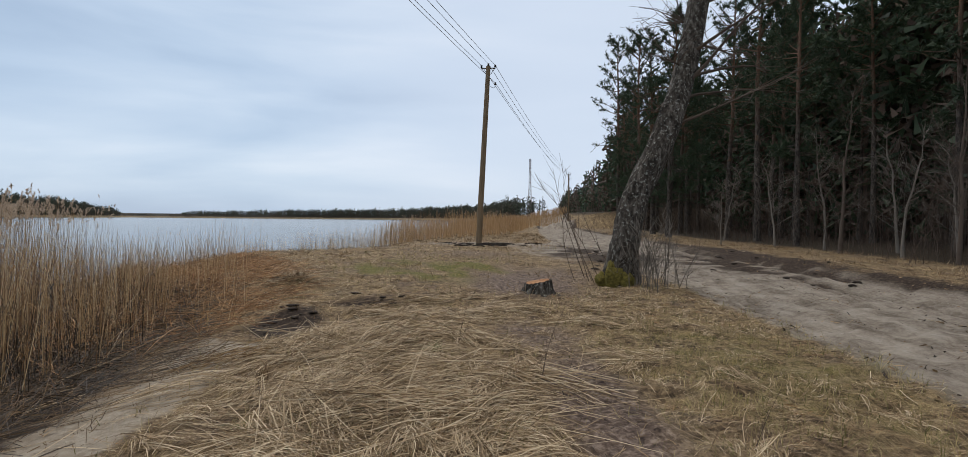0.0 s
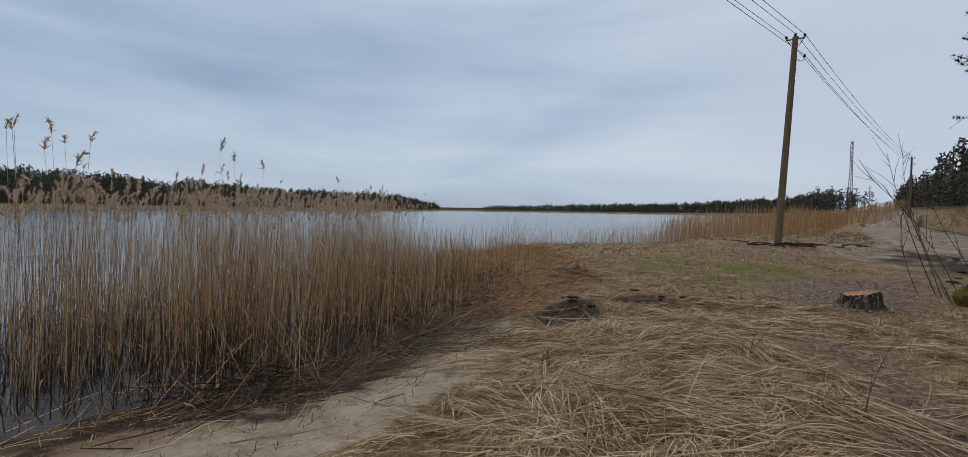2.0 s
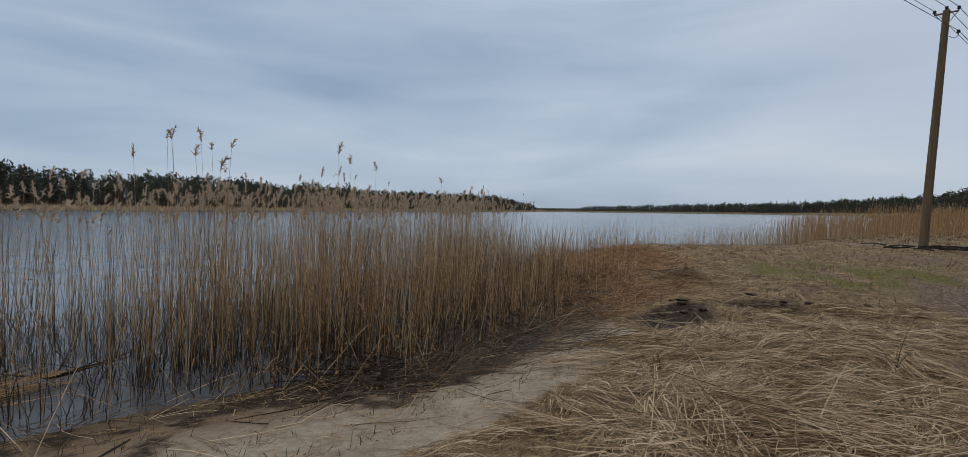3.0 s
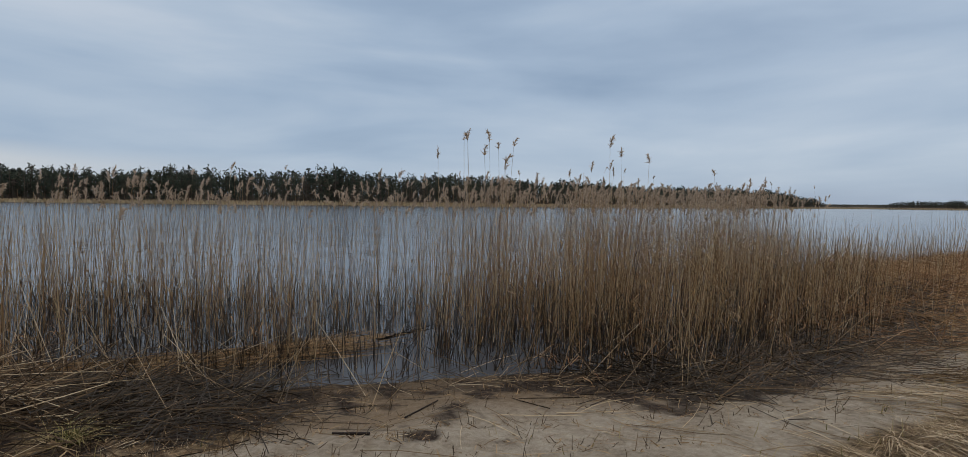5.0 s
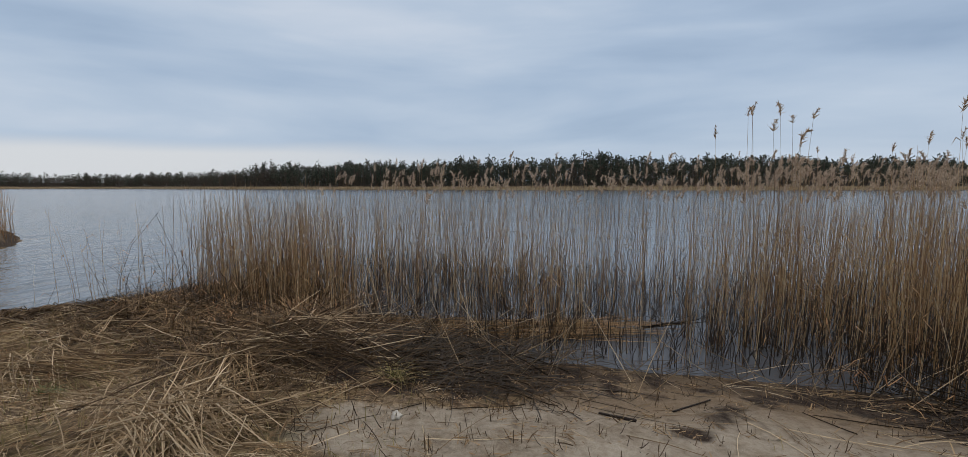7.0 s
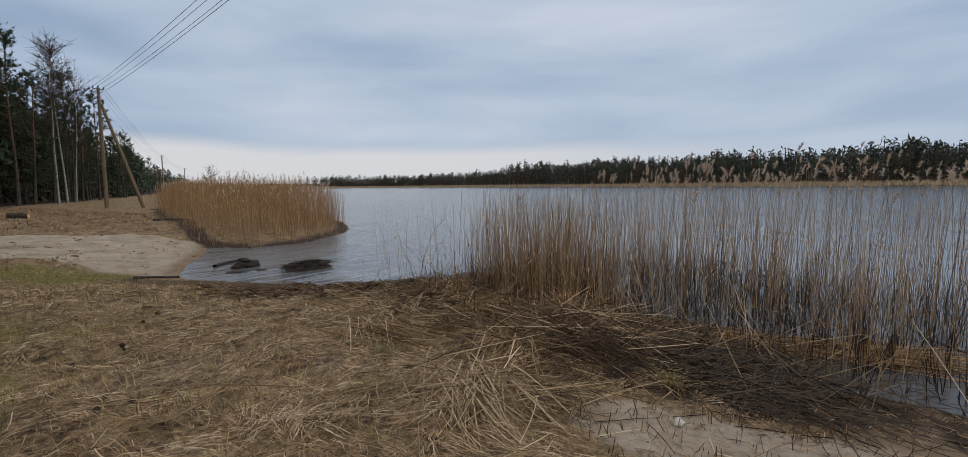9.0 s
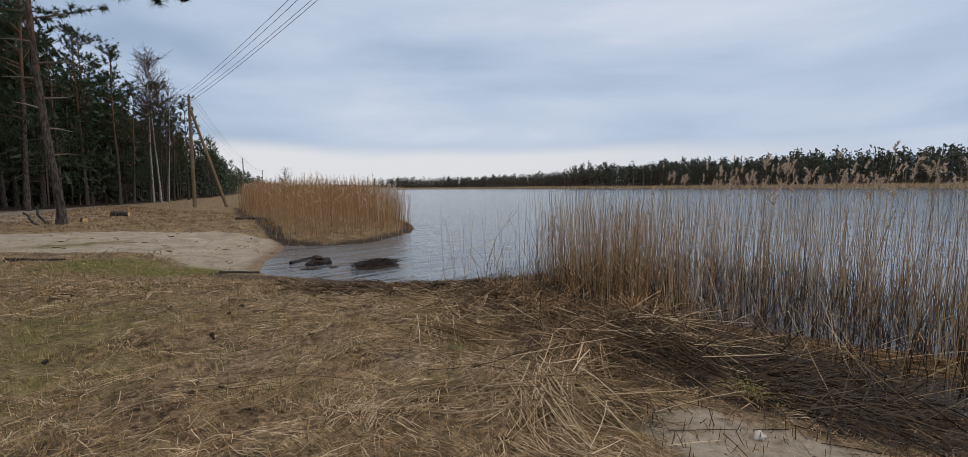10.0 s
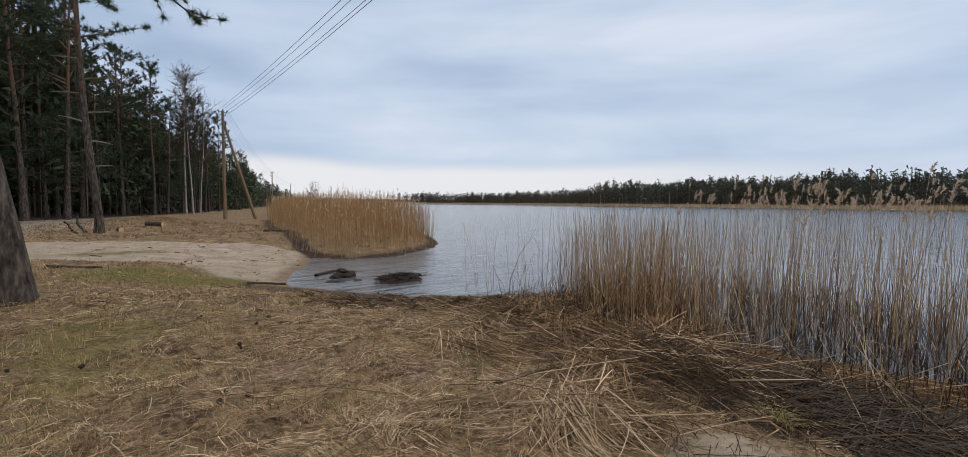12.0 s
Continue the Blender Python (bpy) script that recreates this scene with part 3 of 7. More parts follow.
def patches(x, y):
    """Green and mossy ground; bare torn-up dark soil."""
    def spot(cx, cy, rx, ry, s):
        return s * np.exp(-((x - cx) / rx) ** 2 - ((y - cy) / ry) ** 2)
    green = spot(-1.7, 16.0, 3.0, 3.4, 0.95) * np.clip(0.65 + 0.8 * wave(x, y, 0.9, 97), 0, 1.2) + spot(-3.0, -3.3, 0.5, 0.4, 0.45) + spot(-1.2, -8.2, 1.3, 2.0, 0.22) + spot(-3.8, -15.2, 1.8, 1.6, 0.8) + spot(-5.0, -13.3, 1.2, 0.8, 0.8) + spot(-2.35, -7.95, 1.1, 0.7, 0.12) + spot(-3.56, -1.95, 0.5, 0.35, 0.5) + spot(3.0, 6.0, 2.2, 3.5, 0.46) + spot(-2.6, -9.0, 2.2, 4.0, 0.26) + spot(-4.5, -20, 2.2, 0.7, 0.8) + spot(-1.0, -6.0, 1.0, 2.0, 0.3)
    torn = spot(-3.2, 8.45, 0.62, 0.75, 1.25) + spot(-2.2, 9.8, 0.85, 0.28, 1.0) + spot(-4.7, 12.2, 0.5, 0.3, 0.7)
    torn = torn + spot(-1.2, 12.6, 1.4, 0.3, 0.5) + spot(0.6, 10.9, 0.9, 0.35, 0.5)
    soil = spot(1.0, 4.4, 0.55, 2.2, 0.95) + spot(1.2, 14.5, 2.6, 3.0, 0.6) + spot(-0.5, 21.5, 3.5, 2.5, 0.55) + spot(0.5, 7.6, 0.9, 1.1, 0.6) + spot(-1.2, -4.6, 0.6, 0.7, 0.2) + spot(1.0, 12.0, 1.2, 2.0, 0.6) + spot(-2.3, -5.2, 1.3, 0.8, 0.4)
    return green, torn, soil


def ground():
    n = 461
    u = np.linspace(-1, 1, n)
    ax = 3.6 * np.sinh(7.1 * u)
    gx, gy = np.meshgrid(ax - 2.2, ax * 1.0 + 1.5)
    x, y = gx.ravel(), gy.ravel()
    z, sd, rd, far = height(x, y, True)
    i = np.arange(n * n).reshape(n, n)
    q = np.stack([i[:-1, :-1], i[:-1, 1:], i[1:, 1:], i[1:, :-1]], -1).reshape(-1, 4)
    sand = np.maximum(sm(area(x, y, BEACH), -0.35, 0.45), sm(area(x, y, COVE), -0.8, 0.8))
    sand = np.maximum(sand, np.where(far, sm(sd, -2, 1) * sm(12 - sd, 0, 6) * 0.9, 0))
    road = sm(2.95 - rd, -0.5, 0.5) * (sd > 0.5) + 0.75 * np.exp(-((x - 3.6) / 2.6) ** 2 - ((y - 23) / 6.0) ** 2) + 0.75 * np.exp(-((x + 0.5) / 4.5) ** 2 - ((y - 30) / 2.6) ** 2)
    road = np.maximum(road, 0.75 * np.exp(-((x + 4) / 7.0) ** 2 - ((y + 40) / 9.0) ** 2))
    green, torn, soil = patches(x, y)
    mud = torn + 0.42 * sm(0.9 - np.abs(sd - 0.2), 0, 0.5) * (np.abs(y - 1) < 3) * (x > -9) + 0.85 * debris(x, y) * np.clip(0.75 + 0.5 * wave(x, y, 0.3, 86), 0, 1.2) + 0.9 * np.exp(-((area(x, y, PENINSULA) + 0.1) / 0.35) ** 2) * (y > -45) + 0.55 * np.exp(-((rd - 3.0) / 0.45) ** 2) * (x > 8) * (y > 8)
    mud = mud + 0.5 * sm(wave(x, y, 0.22, 85), 0.35, 0.9) * sand * (np.abs(y) < 5) + 0.60 * sm(1.3 - np.abs(sd - 0.6), 0, 1.0) * (1 - sand) * (np.abs(y) < 14) * (x > -14) + 0.85 * np.exp(-((x - 4.6) / 2.6) ** 2 - ((y - 21.5) / 6.5) ** 2) * (0.8 + 0.5 * wave(x, y, 0.9, 88)) + 0.3 * sm(wave(x, y, 1.5, 89), -0.2, 0.6) * (y < -20) * (1 - sand) + 0.95 * np.exp(-((x - 8.9) / 1.9) ** 2 - ((y - 18.5) / 4.5) ** 2) * np.clip(0.7 + wave(x, y, 0.8, 87), 0, 1) + 0.9 * (sd < -0.3)
    for off in (1.1, 2.3, 2.9):
        mud = mud + 0.42 * np.exp(-((rd - off) / 0.2) ** 2) * (sd > 1) * np.clip(0.6 + wave(x, y, 2.5, 6), 0, 1)
    forest = np.maximum(sm(area(x, y, EDGE_EAST), -1.5, 3), sm(area(x, y, EDGE_SOUTH), -2, 4))
    forest = np.maximum(forest, np.where(far, sm(sd, 14, 26), 0))
    g = build("ground", [(np.stack([x, y, z], 1), q, 0)], M_GROUND, smooth=True, attrs=dict(soil=soil, wet=sm(2.3 - sd, 0, 1.5) * (np.abs(y) < 9) + sm(0.8 - sd, 0, 0.8) * (np.abs(y) >= 9), sand=sand, road=road, green=green, mud=mud, forest=forest))
    return tagged(g, "straw-littered lake shore with sand and wheel tracks", "ground", kind="structure")


ground()


def water():
    n = 141
    ax = 8.0 * np.sinh(6.4 * np.linspace(-1, 1, n))
    x, y = (a.ravel() for a in np.meshgrid(ax - 8.0, ax + 2.0))
    i = np.arange(n * n).reshape(n, n)
    q = np.stack([i[:-1, :-1], i[:-1, 1:], i[1:, 1:], i[1:, :-1]], -1).reshape(-1, 4)
    calm = sm(lake_distance(x, y)[0], -6.5, -3.0) * sm(y, -7.5, -5.0) * sm(-y, -22, -12)
    return build("water", [(np.stack([x, y, np.full(n * n, WATER)], 1), q, 0)], M_WATER, attrs=dict(calm=calm))


w = water()
tagged(w, "calm grey-blue lake water with fine ripples", "water", kind="structure")

# ---- reeds ----


def stems(x, y, z, h, r, lean=0.10, segs=4, droop=0.05, wind=(0.05, 0.02)):
    """Bent stalk paths and radii."""
    n = len(x)
    a = rng.uniform(0, 2 * math.pi, n)
    l = np.abs(rng.normal(0, lean, n))
    dx, dy = np.cos(a) * l + wind[0], np.sin(a) * l + wind[1]     # wind may vary from stalk to stalk
    t = np.linspace(0, 1, segs)
    b = rng.normal(0, droop, (n, 2))
    px = x[:, None] + h[:, None] * (dx[:, None] * t + b[:, :1] * t ** 2.5)
    py = y[:, None] + h[:, None] * (dy[:, None] * t + b[:, 1:] * t ** 2.5)
    pz = z[:, None] + h[:, None] * t * np.sqrt(np.maximum(0.05, 1 - l[:, None] ** 2))
    return np.stack([px, py, pz], -1), np.asarray(r)[:, None] * (1 - 0.6 * t)


def point_on_each(paths, t):
    """The place at share t of each path."""
    s = np.clip(t, 0, 1) * (paths.shape[1] - 1)
    i = np.minimum(s.astype(int), paths.shape[1] - 2)
    f, j = (s - i)[:, None], np.arange(len(paths))
    return paths[j, i] * (1 - f) + paths[j, i + 1] * f


def leaves_on(paths, per, length, width, k, low=0.2, high=0.95):
    n, m, _ = paths.shape
    pick = rng.integers(0, n, int(n * per))
    t = rng.uniform(low, high, len(pick)) * (m - 1)
    i = np.minimum(t.astype(int), m - 2)
    f = (t - i)[:, None]
    p = paths[pick, i] * (1 - f) + paths[pick, i + 1] * f
    a = rng.uniform(0, 2 * math.pi, len(pick))
    out = np.stack([np.cos(a), np.sin(a), np.zeros(len(pick))], 1)
    ln = rng.uniform(0.5, 1.2, len(pick))[:, None] * length
    up = rng.uniform(-0.4, 0.9, len(pick))[:, None]
    zz = np.array([[0, 0, 1.0]])
    pts = np.stack([p, p + out * ln * 0.45 + zz * ln * 0.5 * up, p + out * ln * 0.85 + zz * ln * (up * 0.6 - 0.35)], 1)
    side = np.stack([-np.sin(a), np.cos(a), np.zeros(len(pick))], 1)
    return ribbons(pts, side, np.array([[width, width * 0.8, 0.001]]), k)


def plumes_on(tops, size, k, count=14, way=(0.15, 0.9)):
    """Feathery heads that nod over to one side of the stalk."""
    n = len(tops)
    a0 = math.atan2(way[1], way[0]) + rng.normal(0, 1.5, n)
    s = rng.uniform(0.6, 1.3, n) * size
    t = np.sort(rng.uniform(0, 1, (n, count)), 1)
    nod = rng.uniform(0.05, 0.7, (n, 1))
    out = s[:, None] * (0.08 * t + 0.45 * nod * t ** 2)
    up = s[:, None] * (0.95 * t - 0.5 * nod * t ** 2)
    base = tops[:, None] + np.stack([out * np.cos(a0)[:, None], out * np.sin(a0)[:, None], up - 0.3 * s[:, None]], -1)
    d = np.stack([np.cos(a0)[:, None] * (0.1 + nod * t), np.sin(a0)[:, None] * (0.1 + nod * t), 0.8 - 1.5 * nod * t * 0.8], -1)
    d = unit(d + rng.normal(0, 0.45, (n, count, 3)))
    ln = s[:, None] * rng.uniform(0.22, 0.5, (n, count)) * (1.1 - 0.55 * t)
    return slivers(base.reshape(-1, 3), (base + d * ln[..., None]).reshape(-1, 3), np.repeat(s, count) * 0.075, k)


def scatter(n, x0, x1, y0, y1, weight):
    """About n places, thinned by weight(x, y) between 0 and 1."""
    x, y = rng.uniform(x0, x1, n), rng.uniform(y0, y1, n)
    keep = rng.uniform(0, 1, n) < weight(x, y)
    return x[keep], y[keep]


# thick and thin places of the reed belt: place, width, strength
CLUMPS = [(-8.5, -5.0, 1.4, 1.35), (-7.4, -4.0, 1.1, 1.6), (-6.6, -3.3, 0.6, 1.3), (-8.6, -2.3, 1.0, 0.30), (-8.9, -0.8, 1.0, 0.25), (-7.65, -0.05, 0.5, 1.0), (-7.25, 2.45, 0.75, 0.9), (-6.6, 4.6, 1.3, 1.1), (-6.6, 6.4, 1.4, 0.75), (-7.4, 8.6, 1.7, 0.36), (-9.0, 5.2, 2.0, 0.55), (-8.4, 10.8, 1.7, 0.30), (-7.0, 10.2, 1.2, 0.30), (-9.8, 13.0, 1.8, 0.2)]


def belt_weight(x, y):
    sd, _ = lake_distance(x, y)
    w = 0.17 * sm(sd, -6.5, -4.5) * sm(-sd, -0.15, 0.3)
    w = w * (0.15 + 1.3 * np.clip(wave(x, y, 0.30, 11) + 0.05, 0, 1)) * (0.4 + 0.7 * np.clip(wave(x, y, 1.6, 12) + 0.4, 0, 1))
    for cx, cy, r, s in CLUMPS:
        w = np.maximum(w, 0.62 * s * np.exp(-((x - cx) ** 2 + (y - cy) ** 2) / (r * r)) * (0.12 + 1.05 * np.clip(wave(x, y, 0.26, 13) + 0.12 + 0.5 * wave(x, y, 0.1, 14), 0, 1)))
    w = w * (1 - 0.7 * np.exp(-((x + 7.0) / 1.2) ** 2 - ((y - 1.3) / 0.55) ** 2))
    w = w * sm(sd, -7, -5) * np.where(y > 4, sm(-sd, -1.3, -0.4), np.where(y < -2.4, sm(-sd, -1.5, -0.7), sm(-sd, -0.5, 0.1)))
    w = w * sm(y, -7.5, -5.6) * sm(-y, -19, -12)
    return w


def reed_belt():
    x, y = scatter(118000, -15, -4, -8, 17, belt_weight)
    z = height(x, y)
    n = len(x)
    h = rng.normal(1.72, 0.2, n) + (WATER - z) * 1.0 + 0.2 * wave(x, y, 0.9, 16) - 0.42 * sm(y, 7, 12)
    h = np.where(rng.uniform(size=n) < 0.14, h * rng.uniform(0.2, 0.8, n), h)
    p, r = stems(x, y, z - 0.03, np.clip(h, 0.2, 2.6), 0.0026 + 0.003 * rng.uniform(0, 1, n) ** 1.5, np.where(rng.uniform(size=n) < 0.12, 0.25, 0.065), 4, 0.04, (0.05 + 0.05 * wave(x, y, 0.7, 17), 0.02 + 0.05 * wave(x, y, 0.7, 18)))
    # dark tubes wrapped round the feet of most stalks, to very different heights
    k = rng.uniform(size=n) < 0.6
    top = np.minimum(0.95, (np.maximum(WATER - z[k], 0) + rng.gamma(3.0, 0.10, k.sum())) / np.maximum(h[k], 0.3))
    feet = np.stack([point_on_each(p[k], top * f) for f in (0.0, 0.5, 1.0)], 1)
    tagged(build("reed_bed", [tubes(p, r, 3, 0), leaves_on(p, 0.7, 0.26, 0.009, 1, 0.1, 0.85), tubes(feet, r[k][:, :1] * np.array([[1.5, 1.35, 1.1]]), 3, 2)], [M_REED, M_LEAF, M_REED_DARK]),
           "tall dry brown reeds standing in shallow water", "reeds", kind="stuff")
    # bent brown leaves and stalks low in the thickest clumps
    def thicket(x, y):
        w = np.zeros(x.shape)
        for cx, cy, r, k in ((-7.6, -4.3, 1.2, 1.0), (-6.4, -3.4, 0.6, 1.0), (-8.7, -5.4, 1.0, 0.8), (-7.5, 0.1, 0.4, 0.7), (-6.5, 4.5, 1.2, 0.7), (-6.2, 6.2, 1.2, 0.6)):
            w = np.maximum(w, k * np.exp(-((x - cx) ** 2 + (y - cy) ** 2) / (r * r)))
        return w
    x, y = scatter(11000, -11, -4.5, -8, 9, thicket)
    z = np.maximum(height(x, y), WATER)
    n = len(x)
    p, r = stems(x, y, z - 0.02, rng.gamma(4.0, 0.13, n), rng.uniform(0.0025, 0.0045, n), 0.45, 4, 0.3, (0, 0))
    tagged(build("reed_thicket", [tubes(p, r, 3, 0), leaves_on(p, 1.2, 0.26, 0.012, 1, 0.1, 1.0)], [M_REED_BROWN, M_STRAW_RED]), "bent brown reed leaves tangled low among the stalks", "reeds", kind="stuff")
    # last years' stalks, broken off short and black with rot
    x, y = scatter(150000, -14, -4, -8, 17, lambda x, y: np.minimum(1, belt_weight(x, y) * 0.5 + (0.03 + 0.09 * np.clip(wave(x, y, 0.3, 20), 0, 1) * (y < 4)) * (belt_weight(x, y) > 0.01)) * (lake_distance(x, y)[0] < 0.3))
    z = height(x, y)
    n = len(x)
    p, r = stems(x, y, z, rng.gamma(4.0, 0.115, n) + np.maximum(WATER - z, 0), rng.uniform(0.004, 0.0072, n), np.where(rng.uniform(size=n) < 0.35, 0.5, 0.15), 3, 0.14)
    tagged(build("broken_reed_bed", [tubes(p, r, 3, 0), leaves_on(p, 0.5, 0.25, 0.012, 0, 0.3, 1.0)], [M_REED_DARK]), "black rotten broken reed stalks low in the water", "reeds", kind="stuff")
    # flowering stalks over the rest
    def far_out(x, y):
        sd, _ = lake_distance(x, y)
        return sm(sd, -8.0, -5) * sm(-sd, 1.0, 2.6) * sm(y, -6.5, -4) * sm(-y, -22, -13) * np.clip(0.5 + 0.8 * wave(x, y, 1.2, 15), 0.12, 1) * np.interp(np.degrees(np.arctan2(-x, y)), [20, 34, 40, 72, 78, 110], [0.3, 0.5, 1, 1, 0.42, 0.36])
    x, y = scatter(9500, -17, -6, -7, 20, far_out)
    n0 = 9
    x, y = np.concatenate([x, rng.normal(-7.2, 0.22, n0), rng.normal(-6.9, 0.2, 4)]), np.concatenate([y, rng.normal(2.35, 0.3, n0), rng.normal(4.7, 0.4, 4)])
    z = height(x, y)
    n = len(x)
    h = rng.normal(2.14, 0.17, n) + (WATER - z) + np.where(rng.uniform(size=n) < 0.06, rng.uniform(0.15, 0.5, n), 0)
    h[-13:] = rng.uniform(2.6, 2.95, 13) + (WATER - z[-13:])
    p, r = stems(x, y, z, h, rng.uniform(0.003, 0.0045, n), 0.04, 5, 0.03, (0.01, 0.03))
    tagged(build("flowering_reed_bed", [tubes(p, r, 3, 0), plumes_on(p[:, -1], 0.19, 1, 40), leaves_on(p, 0.5, 0.3, 0.011, 2, 0.4, 0.9)], [M_REED, M_PLUME, M_LEAF]),
           "taller reeds with pale feathery seed heads", "reeds", kind="stuff")
    # thin outliers at the open end of the belt and over the rafts in the north
    def thin(x, y):
        sd, _ = lake_distance(x, y)
        a = 0.10 * sm(-sd, -0.3, 0.4) * sm(sd, -3.4, -1.5) * sm(-y, 4.5, 6.5) * sm(y, -10.5, -7.5)
        b = 0.9 * sm(-sd, -2.6, -0.9) * sm(sd, -6.0, -3) * sm(y, 7, 10) * sm(-y, -48, -36) * np.clip(0.5 + 0.8 * wave(x, y, 0.7, 19), 0.1, 1)
        return np.maximum(a, b)
    x, y = scatter(27000, -18, -4, -11, 48, thin)
    z = height(x, y)
    n = len(x)
    p, r = stems(x, y, z, np.where(y > 0, rng.uniform(0.5, 1.75, n) * (1 - 0.35 * sm(y, 14, 22) + 0.35 * sm(y, 24, 30)), rng.uniform(0.7, 1.9, n)), rng.uniform(0.003, 0.0045, n), 0.13, 4, 0.06)
    tagged(build("sparse_reeds", [tubes(p, r, 3, 0), leaves_on(p, 0.4, 0.25, 0.012, 1)], [M_REED, M_LEAF]), "thin scattered dry reed stalks at the waterline", "reeds", kind="stuff")


NORTH_BED = np.array([(-5.6, 36.5), (-8.2, 40), (-9.5, 50), (-8.5, 65), (-6.5, 90), (-4, 140), (10, 190), (24, 150), (17, 112), (9, 94), (5.0, 66), (2.8, 50), (0.8, 42), (-2, 37.6)])


def reed_stand(name, poly, n, box, hgt, seed, mats, label, rad=0.0065, gap=None):
    def wgt(x, y):
        a = area(x, y, poly)
        far = 1.0 / (1 + (np.hypot(x, y) / 50.0) ** 2)
        w = sm(a, -0.5, 0.5) * np.where(a < 2.5, 1.0, 0.45) * far * 1.3 * (0.7 + 0.4 * np.clip(wave(x, y, 1.5, seed), -0.5, 0.8))
        if gap is not None:
            w = w * (area(x, y, gap) < 0)
        return w
    x, y = scatter(n, *box, wgt)
    z = np.maximum(height(x, y), WATER - 0.4)
    k = len(x)
    a = area(x, y, poly)
    d = np.hypot(x, y)
    h = rng.normal(hgt, 0.17, k) * (0.86 + 0.14 * sm(a, 0, 2)) + np.maximum(WATER - z, 0)
    p, r = stems(x, y, z, h, rad * rng.uniform(0.7, 1.2, k) * np.maximum(1, d / 30), 0.07, 3, 0.04)
    head = rng.uniform(size=k) < 0.16
    chunks = [tubes(p, r, 3, 0), leaves_on(p, 0.7, 0.32, 0.02, 0, 0.25, 0.95), plumes_on(p[head][:, -1], 0.24, 1, 10)]
    tagged(build(name, chunks, mats), label, "reeds", kind="stuff")


reed_belt()
reed_stand("reed_bed", PENINSULA, 125000, (-58, -9, -93, -16), 1.98, 21, [M_REED_GOLD, M_PLUME], "dense golden dry reed bed on a low muddy spit")
reed_stand("reed_bed", NORTH_BED, 88000, (-17, 25, 36, 190), 1.95, 22, [M_REED_GOLD, M_PLUME], "dense tawny reed bed beside the sandy track", 0.008,
           np.array([(-3, 94), (6, 96), (6, 108), (-3, 108)]))

# ---- trees ----


def part(name, chunks, mats, parent, label="", smooth=False):
    ob = build(name, chunks, mats, parent, smooth)
    if name in ("deadwood", "limbwork", "branchwork", "leafage", "stemwork", "branchwork", "weed", "bracing", "needle_spray"):
        tagged(ob, kind="stuff")
    return tagged(ob, label) if label else ob


def thing(name, x, y, z, label, category, group="", kind=""):
    e = new(name)
    e.location = (x, y, z)
    e.empty_display_size = 0.3
    return tagged(e, label, category, group, kind)


def limbs(base, az, rise, length, bend, pts=4, sag=0.0):
    """Bough paths that leave the trunk at az and turn upwards (bend) or hang (sag)."""
    n = len(az)
    t = np.linspace(0, 1, pts)[None, :]
    out = length[:, None] * t * np.cos(rise)[:, None]
    up = length[:, None] * (np.sin(rise)[:, None] * t + bend[:, None] * t ** 2 - sag * t ** 2)
    wob = np.cumsum(rng.normal(0, 0.05, (n, pts, 2)), 1) * length[:, None, None] * t[..., None]
    return np.stack([base[:, None, 0] + out * np.cos(az)[:, None] + wob[..., 0], base[:, None, 1] + out * np.sin(az)[:, None] + wob[..., 1], base[:, None, 2] + up], -1)


def twigs_from(paths, per, length, low=0.3, spread=0.9, pts=3, up=0.25):
    """Side shoots of given limbs."""
    n, m, _ = paths.shape
    pick = rng.integers(0, n, int(n * per))
    t = rng.uniform(low, 0.98, len(pick)) * (m - 1)
    i = np.minimum(t.astype(int), m - 2)
    f = (t - i)[:, None]
    p = paths[pick, i] * (1 - f) + paths[pick, i + 1] * f
    d = unit(unit(paths[pick, i + 1] - paths[pick, i]) + rng.normal(0, spread, (len(pick), 3)) * [1, 1, 0.6] + [0, 0, up])
    ln = length * rng.uniform(0.4, 1.15, len(pick))
    s = np.linspace(0, 1, pts)[None, :, None]
    return p[:, None] + d[:, None] * ln[:, None, None] * s + np.cumsum(rng.normal(0, 0.06, (len(pick), pts, 3)), 1) * ln[:, None, None] * s


def tufts(centres, size, per, k=0, width=0.16, up=0.3):
    """Sprays of needles."""
    n = len(centres)
    d = unit(rng.normal(size=(n, per, 3)) + [0, 0, up])
    s = size * rng.uniform(0.6, 1.3, (n, 1, 1))
    b = np.repeat(centres[:, None], per, 1) - d * s * 0.25
    return slivers(b.reshape(-1, 3), (centres[:, None] + d * s).reshape(-1, 3), np.repeat(s.ravel(), per) * width, k)


def along(paths, n, low=0.4):
    k, m, _ = paths.shape
    t = rng.uniform(low, 1.0, (k, n)) * (m - 1)
    i = np.minimum(t.astype(int), m - 2)
    f = (t - i)[..., None]
    j = np.arange(k)[:, None]
    return (paths[j, i] * (1 - f) + paths[j, i + 1] * f).reshape(-1, 3)


def trunk_path(h, lean=(0, 0), wob=0.12, pts=9):
    t = np.linspace(0, 1, pts)
    w = np.cumsum(rng.normal(0, wob, (pts, 2)), 0) * t[:, None]
    return np.stack([lean[0] * h * t + w[:, 0], lean[1] * h * t + w[:, 1], h * t - 0.15 * (t == 0)], 1)


